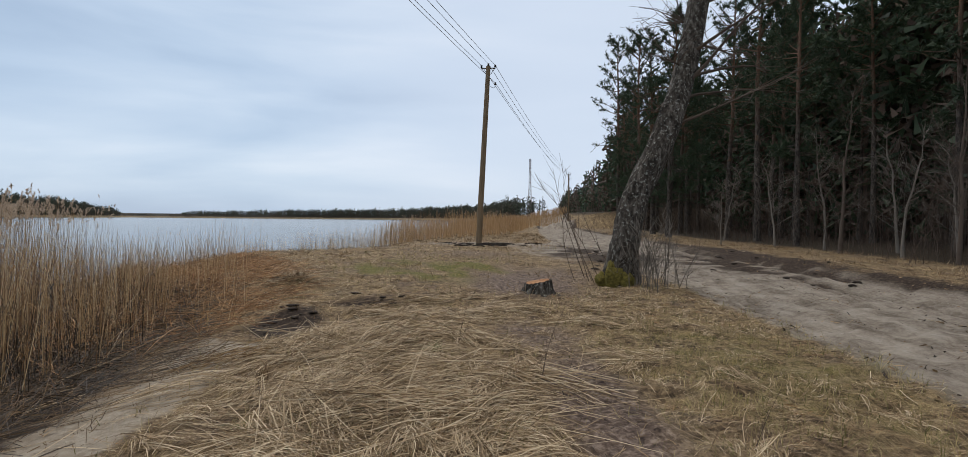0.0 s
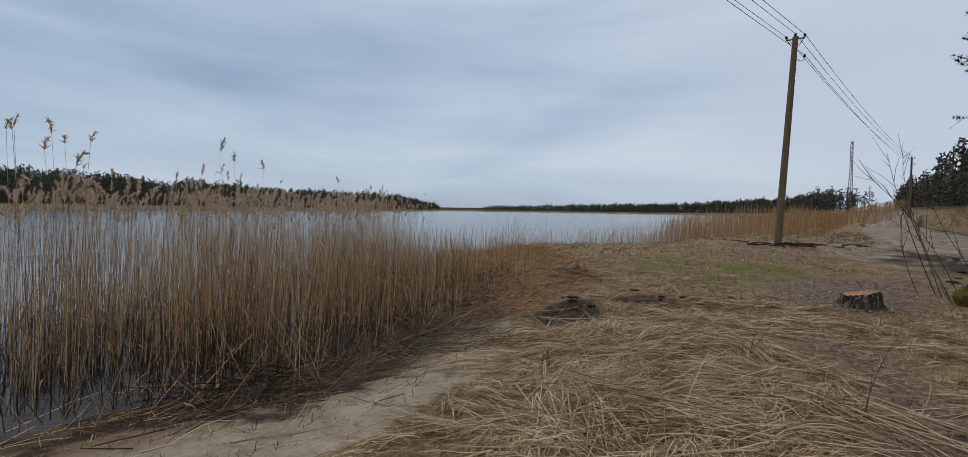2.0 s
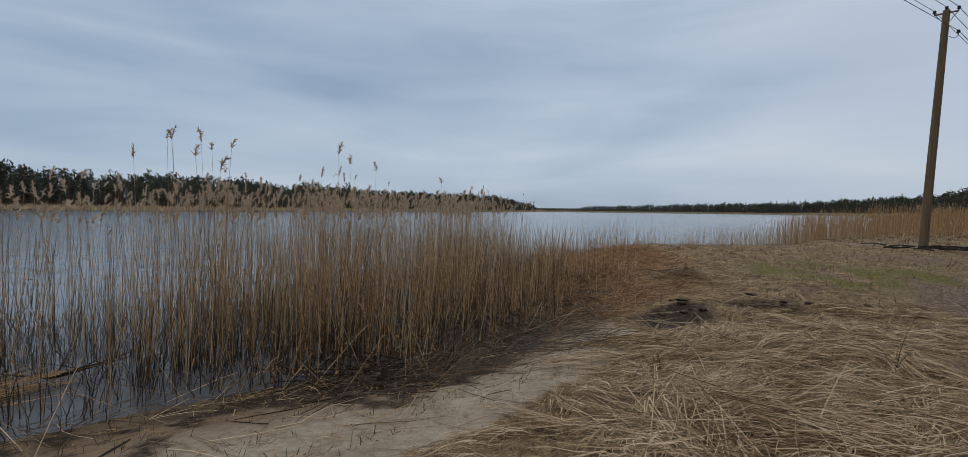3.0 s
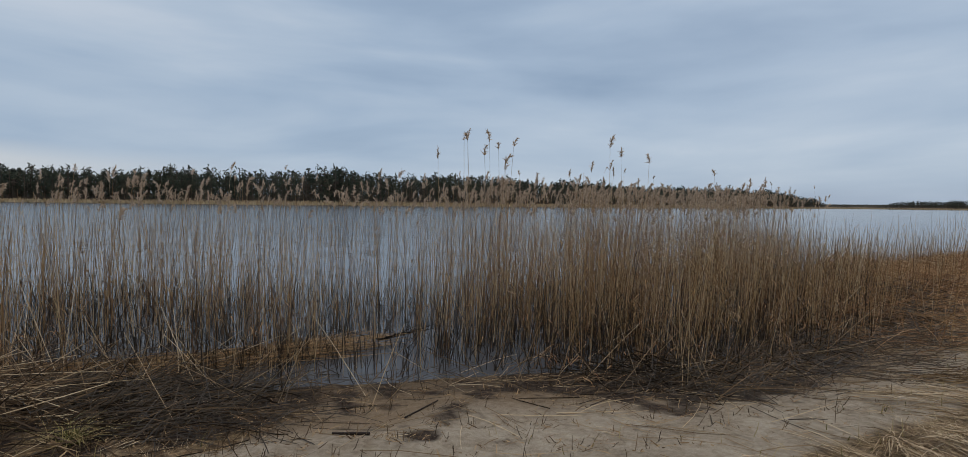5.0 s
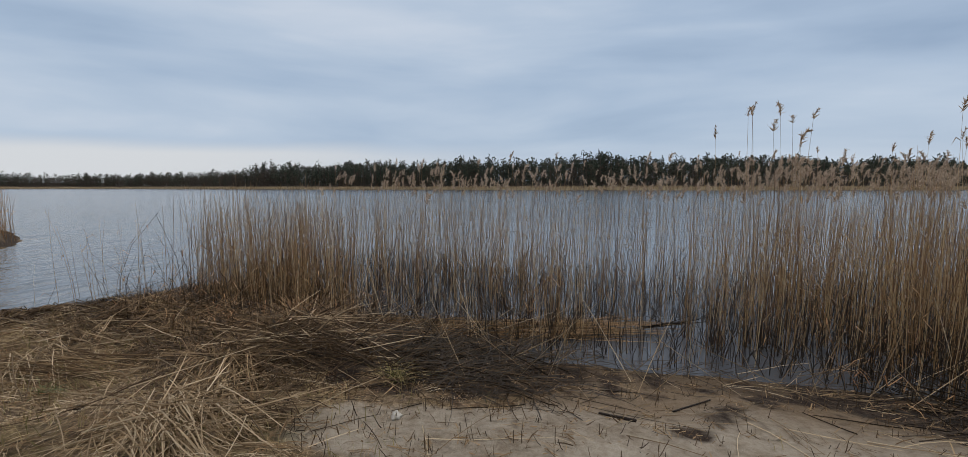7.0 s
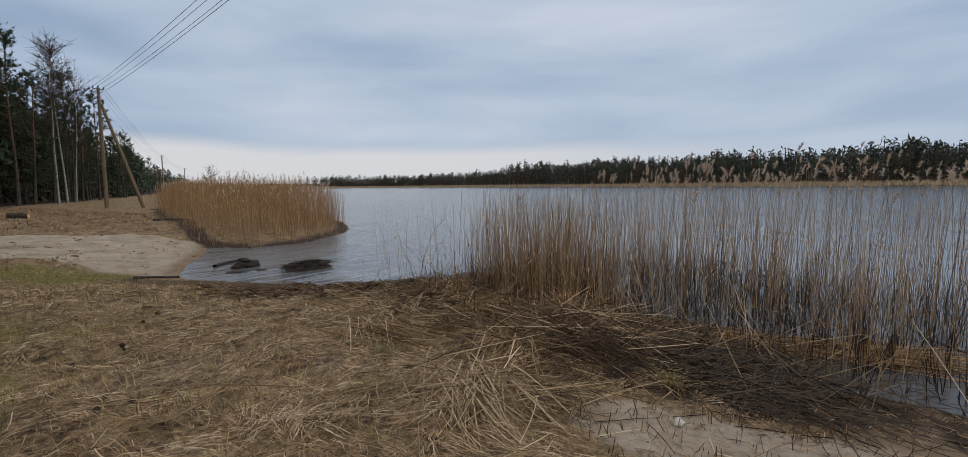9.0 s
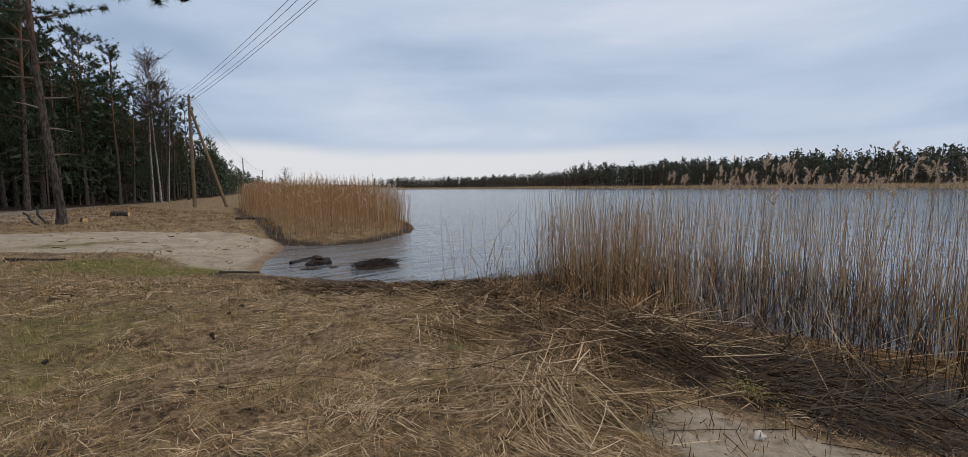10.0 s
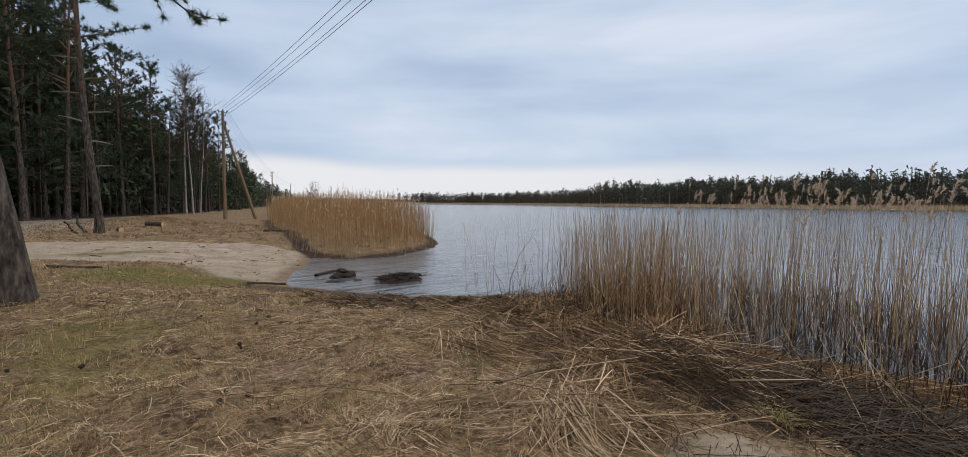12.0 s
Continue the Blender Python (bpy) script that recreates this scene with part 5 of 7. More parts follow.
def shore_pines():
    x, y = -6.0, -29.3
    p = np.array([(0, 0, -0.2), (-0.02, 0.0, 0.6), (0.12, 0.02, 2.0), (0.34, 0.04, 4.4), (0.5, 0.03, 7.0), (0.6, 0.02, 9.8), (0.65, 0.0, 12.5), (0.7, 0.0, 15), (0.7, 0, 17.5)])
    e = pine("pine_tree", 17.5, 0.19, 0.55, 46, 3.0, 16, 0, spread=15, tuft_size=0.27, path=p, label="leaning shore pine with grey trunk and dead stubs", group="shore pines")
    e.location = (x, y, float(height(x, y)))
    t = np.array([0.30, 0.36, 0.40, 0.42, 0.46, 0.49, 0.53, 0.33])
    az = np.array([2.9, 3.3, 0.1, 2.8, -0.2, 3.0, 0.3, 4.4])
    dp = limbs(point_on(p, t), az, np.array([0.25, 0.1, 0.35, 0.2, 0.1, 0.3, 0.0, 0.2]), np.array([0.9, 1.1, 0.9, 1.4, 1.1, 1.5, 1.0, 0.8]), np.full(8, -0.15), 5)
    part("deadwood", [tubes(dp, np.array([[0.045, 0.035, 0.028, 0.02, 0.01]]), 5), tubes(twigs_from(dp, 2, 0.5), np.array([[0.012, 0.008, 0.004]]), 3)], M_PALETWIG, e, "pale bare dead branches")
    # the pine close by, its lowest bough hanging over the shore
    x, y = -1.25, -11.4
    p = np.array([(0, 0, -0.2), (0.02, 0.0, 0.4), (0.2, -0.02, 1.6), (0.5, -0.06, 3.4), (0.78, -0.1, 5.2), (1.0, -0.1, 7.5), (1.2, -0.1, 10), (1.3, 0, 13), (1.3, 0, 16)])
    e = pine("pine_tree", 16, 0.27, 0.5, 42, 3.2, 16, 0, spread=15, tuft_size=0.24, path=p, label="stout shore pine with furrowed grey bark", group="shore pines")
    e.location = (x, y, float(height(x, y)))
    root = point_on(p, np.array([0.52, 0.50]))
    bp = np.stack([curve3([root[0], root[0] + (-0.7, 0.0, 0.15), root[0] + (-1.5, 0.1, 0.2), root[0] + (-2.3, 0.25, -0.12), root[0] + (-2.9, 0.3, -0.2), root[0] + (-3.5, 0.35, -0.55)], 3),
                   curve3([root[1], root[1] + (-0.5, -0.5, 0.3), root[1] + (-1.1, -0.9, 0.45), root[1] + (-1.7, -1.2, 0.4), root[1] + (-2.1, -1.5, 0.4), root[1] + (-2.5, -1.7, 0.3)], 3)])
    part("bough", [tubes(bp, np.linspace(0.05, 0.012, bp.shape[1])[None], 6)], M_PINEBARK, e)
    tw = twigs_from(bp, 12, 0.55, 0.3, 0.7)
    part("needle_spray", [tubes(tw, np.array([[0.01, 0.008, 0.004]]), 3, 1), tufts(along(tw, 5, 0.3), 0.17, 22, 0, 0.07)], [M_NEEDLE, M_PINEBARK], e)


shore_pines()

# ---- power line ----


def lathe(profile, sides=12, centre=(0, 0, 0), k=0):
    """Turned body from (radius, height) pairs."""
    pr = np.asarray(profile, float)
    a = np.arange(sides) / sides * 2 * math.pi
    v = np.stack([pr[:, :1] * np.cos(a), pr[:, :1] * np.sin(a), np.repeat(pr[:, 1:], sides, 1)], -1) + np.asarray(centre)
    i = np.arange(len(pr) * sides).reshape(len(pr), sides)
    j = np.roll(i, -1, 1)
    return v.reshape(-1, 3), np.stack([i[:-1], j[:-1], j[1:], i[1:]], -1).reshape(-1, 4), k


def box(c, s, k=0, bevel=0.15):
    """A block with chamfered long edges."""
    b = bmesh.new()
    bmesh.ops.create_cube(b, size=1.0)
    bmesh.ops.scale(b, vec=s, verts=b.verts)
    bmesh.ops.bevel(b, geom=b.edges[:], offset=min(s) * bevel, segments=1, affect="EDGES")
    bmesh.ops.triangulate(b, faces=b.faces[:])
    bmesh.ops.translate(b, vec=c, verts=b.verts)
    b.verts.index_update()
    v, f = [tuple(p.co) for p in b.verts], [[p.index for p in q.verts] for q in b.faces]
    b.free()
    return np.array(v), np.array(f), k


INSULATOR = [(0.0, 0.0), (0.022, 0.0), (0.03, 0.02), (0.065, 0.03), (0.07, 0.05), (0.05, 0.065), (0.045, 0.085), (0.06, 0.095), (0.06, 0.115), (0.035, 0.14), (0.0, 0.15)]
LINE_AZ = math.atan2(15.4, 67.0)


def power_pole(x, y, h, lean=(0.0, 0.0), r=0.14, turn=0.0, strut=None, label="weathered wooden power pole with steel crossarm"):
    z = float(height(x, y))
    e = thing("power_pole", x, y, z, label, "utility pole", "power line poles")
    top = Vector((lean[0], lean[1], h))
    n = 7
    p = np.stack([np.linspace(0, top[i], n) - (0.3 if i == 2 else 0) * (np.arange(n) == 0) for i in range(3)], 1)
    part("pole", [tubes(p[None], np.linspace(r * 1.12, r * 0.8, n)[None], 12), (np.stack([top[0] + r * 0.8 * np.cos(np.arange(12) * math.pi / 6), top[1] + r * 0.8 * np.sin(np.arange(12) * math.pi / 6), np.full(12, h)], 1), np.array([[0, i, i + 1, 0][:3] for i in range(1, 11)]), 0)], M_POLE, e, smooth=True)
    c, s = math.cos(turn), math.sin(turn)

    def off(a, zz):
        return (top[0] + a * c, top[1] + a * s, h + zz)
    arm = np.stack([np.array(off(a, -0.10)) for a in (-0.37, 0, 0.37)])
    part("crossarm", [tubes(arm[None], 0.035, 4)], M_STEEL, e)
    for a in (-1, 1):
        part("arm_brace", [tubes(np.array([[off(0.33 * a, -0.12), off(0.12 * a, -0.42)]]), 0.014, 4)], M_STEEL, e)
    tops = []
    for a, zz in ((-0.36, -0.06), (0.0, 0.02), (0.36, -0.06)):
        part("insulator", [lathe(INSULATOR, 10, off(a, zz))], M_CERAMIC, e, smooth=True)
        tops.append(Vector(off(a, zz + 0.11)) + Vector((x, y, z)))
    hook = curve3([off(0.1, -1.02), off(0.26, -1.12), off(0.36, -1.05), off(0.37, -0.95)], 4)
    part("hook", [tubes(hook[None], 0.014, 5)], M_STEEL, e)
    part("insulator", [lathe(INSULATOR, 10, off(0.37, -0.97))], M_CERAMIC, e, smooth=True)
    tops.append(Vector(off(0.37, -0.86)) + Vector((x, y, z)))
    if strut:
        foot = np.array((strut[0] - x, strut[1] - y, float(height(*strut)) - z - 0.25))
        head = np.array((top[0] * 0.86, top[1] * 0.86, h * 0.86)) + unit(foot * [1, 1, 0]) * r
        part("strut", [tubes(np.stack([foot, foot * 0.5 + head * 0.5, head])[None], np.array([[r, r * 0.9, r * 0.78]]), 12)], M_POLE, e, smooth=True)
    return tops


def wires(a, b, sag):
    for p, q in zip(a, b):
        t = np.linspace(0, 1, 26)
        pts = np.array(p)[None] * (1 - t[:, None]) + np.array(q)[None] * t[:, None]
        pts[:, 2] -= 4 * sag * t * (1 - t)
        w = build("overhead_wire", [tubes(pts[None], 0.014, 4)], M_WIRE)
        tagged(w, "thin grey overhead power wire between poles", "wire", "power line wires")


P1 = power_pole(-0.28, 27.3, 9.35, (0.44, 0.02), 0.145, turn=-0.12)
P2 = power_pole(15.1, 93.5, 9.3, (0.0, 0.0), 0.14, turn=-0.2)
PA = power_pole(-19.4, -49.2, 9.6, (0.1, 0.1), 0.14, turn=-0.2, strut=(-21.6, -47.8), label="weathered wooden power pole propped by a slanting strut")
P3 = power_pole(-64.0, -132.0, 9.3, turn=-0.4)
P4 = power_pole(-111, -212, 9.3, turn=-0.4)
wires(PA, P1, 0.9)
wires(P1, P2, 0.8)
wires(P3, PA, 0.8)
wires(P4, P3, 0.8)


def lattice_mast():
    x, y = 39.0, 445.7
    z = float(height(x, y))
    e = thing("radio_mast", x, y, z, "tall slender steel lattice mast above far woods", "mast")
    h = 50.0
    feet = [(2.2 * math.cos(a), 2.2 * math.sin(a)) for a in (0.5, 2.6, 4.7)]
    for fx, fy in feet:
        part("leg", [tubes(np.array([[(fx, fy, 0), (fx * 0.42, fy * 0.42, h * 0.6), (fx * 0.35, fy * 0.35, h)]]), 0.2, 4)], M_MAST, e)
    rungs = []
    for k in range(16):
        za, zb = h * k / 16, h * (k + 1) / 16
        sa, sb = np.interp([za, zb], [0, h * 0.6, h], [1, 0.42, 0.35])
        for (ax, ay), (bx, by) in zip(feet, feet[1:] + feet[:1]):
            rungs.append([(ax * sa, ay * sa, za), (bx * sb, by * sb, zb)])
    part("bracing", [tubes(np.array(rungs), 0.1, 3)], M_MAST, e)


lattice_mast()

# ---- litter on the ground ----


def strewn(x, y, length, width, heading, lift, mat_k=0, curl=0.35, tilt=0.18, straight=False):
    """Flat stalks and blades lying on one another."""
    n = len(x)
    z = height(x, y) + rng.uniform(0.0, 1.0, n) ** 2 * lift + 0.004
    c, s = np.cos(heading), np.sin(heading)
    t = np.array([-0.5, 0.5]) if straight else np.array([-0.5, 0.0, 0.5])
    bend = rng.normal(0, curl, n)
    tl = rng.normal(0, tilt, n)
    px = x[:, None] + length[:, None] * (t * c[:, None] - bend[:, None] * (t ** 2) * s[:, None])
    py = y[:, None] + length[:, None] * (t * s[:, None] + bend[:, None] * (t ** 2) * c[:, None])
    pz = z[:, None] + length[:, None] * (tl[:, None] * t + np.abs(rng.normal(0, 0.06, n))[:, None] * (0.25 - t ** 2))
    side = unit(np.stack([-s, c, rng.normal(0, 0.5, n)], 1))
    return ribbons(np.stack([px, py, pz], -1), side, width[:, None] * (np.array([[1.0, 0.6]]) if straight else np.array([[0.9, 1.0, 0.5]])), mat_k)


def flow(x, y):
    """How the straw lies: combed by wind and feet."""
    return 0.6 + 1.5 * wave(x, y, 1.3, 71) + 0.7 * wave(x, y, 0.4, 72)


def land_weight(x, y, lo=1.0, hi=2.0):
    """Where loose straw may lie; the trodden ground towards the pole is barer."""
    bare = 1 - 0.65 * sm(y, 9.5, 13) * sm(x, -5.5, -3.5)
    sd, _ = lake_distance(x, y)
    rd = dist_line(x, y, ROAD)
    green, torn, soil = patches(x, y)
    dirt = np.exp(-((x - 3.8) / 2.5) ** 2 - ((y - 19.5) / 5.0) ** 2)
    return bare * sm(sd, lo, hi) * (1 - 0.95 * sm(dirt, 0.25, 0.6)) * (1 - 0.94 * sm(soil, 0.22, 0.5)) * (1 - 0.85 * debris(x, y)) * sm(rd, 2.6, 3.4) * np.clip(1 - 0.95 * sm(torn, 0.25, 0.6), 0.06, 1) * np.clip(1 - 0.8 * sm(green, 0.25, 0.6), 0.2, 1) * (1 - (0.93 - 0.3 * sm(y, 3.6, 5.5)) * sm(area(x, y, BEACH), -0.25, 0.2)) * (1 - 0.95 * sm(area(x, y, COVE), -0.5, 0.3))


def nearness(x, y, r):
    return 1.0 / (1 + (np.hypot(x + 0.2, y + 0.2) / r) ** 2)


HEAPS = [(-0.9, 4.7, 1.3, 1.0), (0.2, 3.6, 1.0, 0.7), (-2.0, 6.8, 0.9, 0.8), (-3.3, -2.8, 0.6, 0.8), (-4.9, -2.9, 0.8, 0.35), (-2.6, -4.4, 1.3, 0.28), (-4.6, -6.2, 1.4, 0.5), (-4.6, 12.4, 0.8, 1.0), (-0.6, 7.8, 1.2, 0.6), (-1.6, -3.0, 1.0, 0.25)]


def heap_weight(x, y):
    w = np.zeros(x.shape)
    for cx, cy, r, s in HEAPS:
        w = np.maximum(w, s * np.exp(-((x - cx) ** 2 + (y - cy) ** 2) / (r * r)))
    return w


def bundles(x, y, per, spread, length, width, aim, lift, curl=0.4, straight=False):
    """Handfuls of straw, each lying one way."""
    n = len(x)
    a = aim + rng.normal(0, 0.35, n)
    al = (rng.normal(0, 0.9, (n, per)) * length[:, None] * 0.45).ravel()
    ac = (rng.normal(0, 1, (n, per)) * spread[:, None]).ravel()
    h = np.repeat(a, per) + rng.normal(0, 0.28, n * per)
    ca, sa = np.cos(np.repeat(a, per)), np.sin(np.repeat(a, per))
    px, py = np.repeat(x, per) + al * ca - ac * sa, np.repeat(y, per) + al * sa + ac * ca
    ln = np.repeat(length, per) * rng.uniform(0.5, 1.3, n * per)
    return strewn(px, py, ln, np.repeat(width, per) * rng.uniform(0.7, 1.3, n * per), h, np.repeat(lift, per), 0, curl, straight=straight)


def sd_of(x, y):
    return lake_distance(x, y)[0] + 3.0


def litter():
    # handfuls of straw all over, pale ones on the heaps, rotten ones between
    def cover(x, y):
        return land_weight(x, y) * nearness(x, y, 6.5) * 1.2
    def w0(x, y):
        return cover(x, y) * np.clip(0.22 + 0.55 * wave(x, y, 0.5, 73) + 0.9 * heap_weight(x, y) + 0.04 * sm(-y, 0, 4) - 0.5 * sm(6.5 - sd_of(x, y), 0, 3) * sm(y, 7, 9), 0.05, 1)
    x, y = scatter(86000, -12, 7, -17, 24, w0)
    d = np.hypot(x, y)
    n = len(x)
    c = bundles(x, y, 12, rng.uniform(0.02, 0.09, n), rng.uniform(0.08, 0.28, n) * (0.75 + 0.5 * heap_weight(x, y)) * (1 - 0.4 * sm(-y, 0, 3)) * np.maximum(1, d / 14), rng.uniform(0.0018, 0.0036, n) * np.maximum(1, d / 5), flow(x, y), 0.05 + 0.20 * heap_weight(x, y))
    tagged(build("straw_litter", [c], M_STRAW), "pale flattened dry straw lying over the shore", "straw", kind="stuff")
    def w9(x, y):
        return cover(x, y) * np.clip(0.35 - 0.45 * wave(x, y, 0.5, 73) + 0.15 * sm(-y, 0, 4), 0.05, 1)
    x, y = scatter(60000, -12, 7, -17, 24, w9)
    d = np.hypot(x, y)
    n = len(x)
    c = bundles(x, y, 12, rng.uniform(0.03, 0.10, n), rng.uniform(0.06, 0.18, n) * np.maximum(1, d / 14), rng.uniform(0.002, 0.004, n) * np.maximum(1, d / 5), flow(x, y) + 0.5, np.full(n, 0.03), straight=True)
    tagged(build("old_straw_litter", [c], M_STRAW_OLD), "darker rotting straw between the pale stalks", "straw", kind="stuff")
    # short reddish-brown crumbs, thickest in the south
    def w8(x, y):
        return land_weight(x, y) * nearness(x, y, 6.5) * np.clip(0.15 + 0.75 * sm(-y, 0, 4) + 0.4 * wave(x, y, 0.6, 74), 0.05, 1)
    x, y = scatter(30000, -12, 7, -17, 14, w8)
    d = np.hypot(x, y)
    n = len(x)
    c = bundles(x, y, 9, rng.uniform(0.03, 0.12, n), rng.uniform(0.04, 0.12, n) * np.maximum(1, d / 14), rng.uniform(0.002, 0.004, n) * np.maximum(1, d / 5), rng.uniform(0, 6.3, n), np.full(n, 0.05), straight=True)
    tagged(build("straw_crumbs", [c], M_STRAW_RED), "reddish-brown crumbled leaves and straw in the grass", "straw", kind="stuff")
    # dark scraps where reed has been washed up, and on the bare soil
    def w7(x, y):
        g, t, s = patches(x, y)
        return np.maximum(debris(x, y) * np.clip(0.55 + 0.8 * wave(x, y, 0.2, 76), 0.08, 1), 0.3 * sm(t + s, 0.3, 0.7)) * nearness(x, y, 9)
    x, y = scatter(76000, -8, 2.5, -6, 13, w7)
    n = len(x)
    k = rng.uniform(size=n) < 0.5
    for sel, mat, name, label in ((k, M_REED_DARK, "rotten_scraps", "black rotten scraps of reed on wet sand"), (~k, M_STRAW_OLD, "brown_scraps", "brown broken bits of reed on wet sand")):
        m = int(sel.sum())
        c = strewn(x[sel], y[sel], 0.03 + 0.22 * rng.uniform(0, 1, m) ** 2, rng.uniform(0.003, 0.008, m), rng.uniform(0, 6.3, m), 0.06, 0, 0.5, 0.3)
        tagged(build(name, [c], mat), label, "reed scraps", kind="stuff")
    # single stalks dropped about
    x, y = scatter(6000, -12, 7, -17, 20, lambda x, y: cover(x, y) * 0.2)
    n = len(x)
    c = strewn(x, y, rng.uniform(0.12, 0.45, n), rng.uniform(0.002, 0.0045, n), rng.uniform(0, 6.3, n), 0.05, 0, 0.7)
    tagged(build("loose_straws", [c], M_STRAW), "single long straws dropped over the grass", "straw", kind="stuff")
    # living and dry grass blades
    def w1(x, y):
        lawn = np.clip(0.95 * np.exp(-((x - 3.2) / 2.6) ** 2 - ((y - 6) / 4.5) ** 2) + 0.7 * np.exp(-((x + 2.6) / 2.6) ** 2 - ((y - 17.5) / 4.0) ** 2)
                       + 0.8 * np.exp(-((x + 2.8) / 3.2) ** 2 - ((y + 9.5) / 6.5) ** 2) + 0.2, 0, 1)
        return sm(land_weight(x, y, 1.6, 3) * 3, 0, 0.6) * nearness(x, y, 6) * lawn * np.clip(0.5 + 0.8 * wave(x, y, 0.5, 75), 0.05, 1)
    x, y = scatter(600000, -10, 8, -20, 26, w1)
    n = len(x)
    d = np.hypot(x, y)
    p, r = stems(x, y, height(x, y), rng.uniform(0.05, 0.16, n), np.full(n, 0.003), 0.55, 3, 0.2)
    a = rng.uniform(0, 2 * math.pi, n)
    side = np.stack([np.cos(a), np.sin(a), np.zeros(n)], 1)
    tagged(build("grass", [ribbons(p, side, (rng.uniform(0.004, 0.007, n) * np.maximum(1, d / 8))[:, None] * np.array([[1, 0.8, 0.15]]))], M_GRASS), "short yellowish spring grass", "grass", kind="stuff")


def stalks(name, x, y, z, length, heading, rise, radius, mat, label, bend=0.12, category="reed stalks", droop=0.35):
    """Loose round reed stalks that lie, lean or stick up."""
    n = len(x)
    t = np.linspace(0, 1, 4)
    b = rng.normal(0, bend, (n, 1))
    hx, hy = np.cos(heading)[:, None], np.sin(heading)[:, None]
    ln = length[:, None]
    px = x[:, None] + ln * t * np.cos(rise)[:, None] * hx - b * ln * t ** 2 * hy
    py = y[:, None] + ln * t * np.cos(rise)[:, None] * hy + b * ln * t ** 2 * hx
    pz = z[:, None] + ln * (t * np.sin(rise)[:, None] - droop * np.clip(np.sin(rise), 0, 1)[:, None] * t ** 3)
    pz = np.maximum(pz, np.maximum(height(px, py), WATER) + 0.008)
    return tagged(build(name, [tubes(np.stack([px, py, pz], -1), np.asarray(radius)[:, None] * np.array([[1, 0.95, 0.85, 0.6]]), 3)], mat), label, category, kind="stuff")


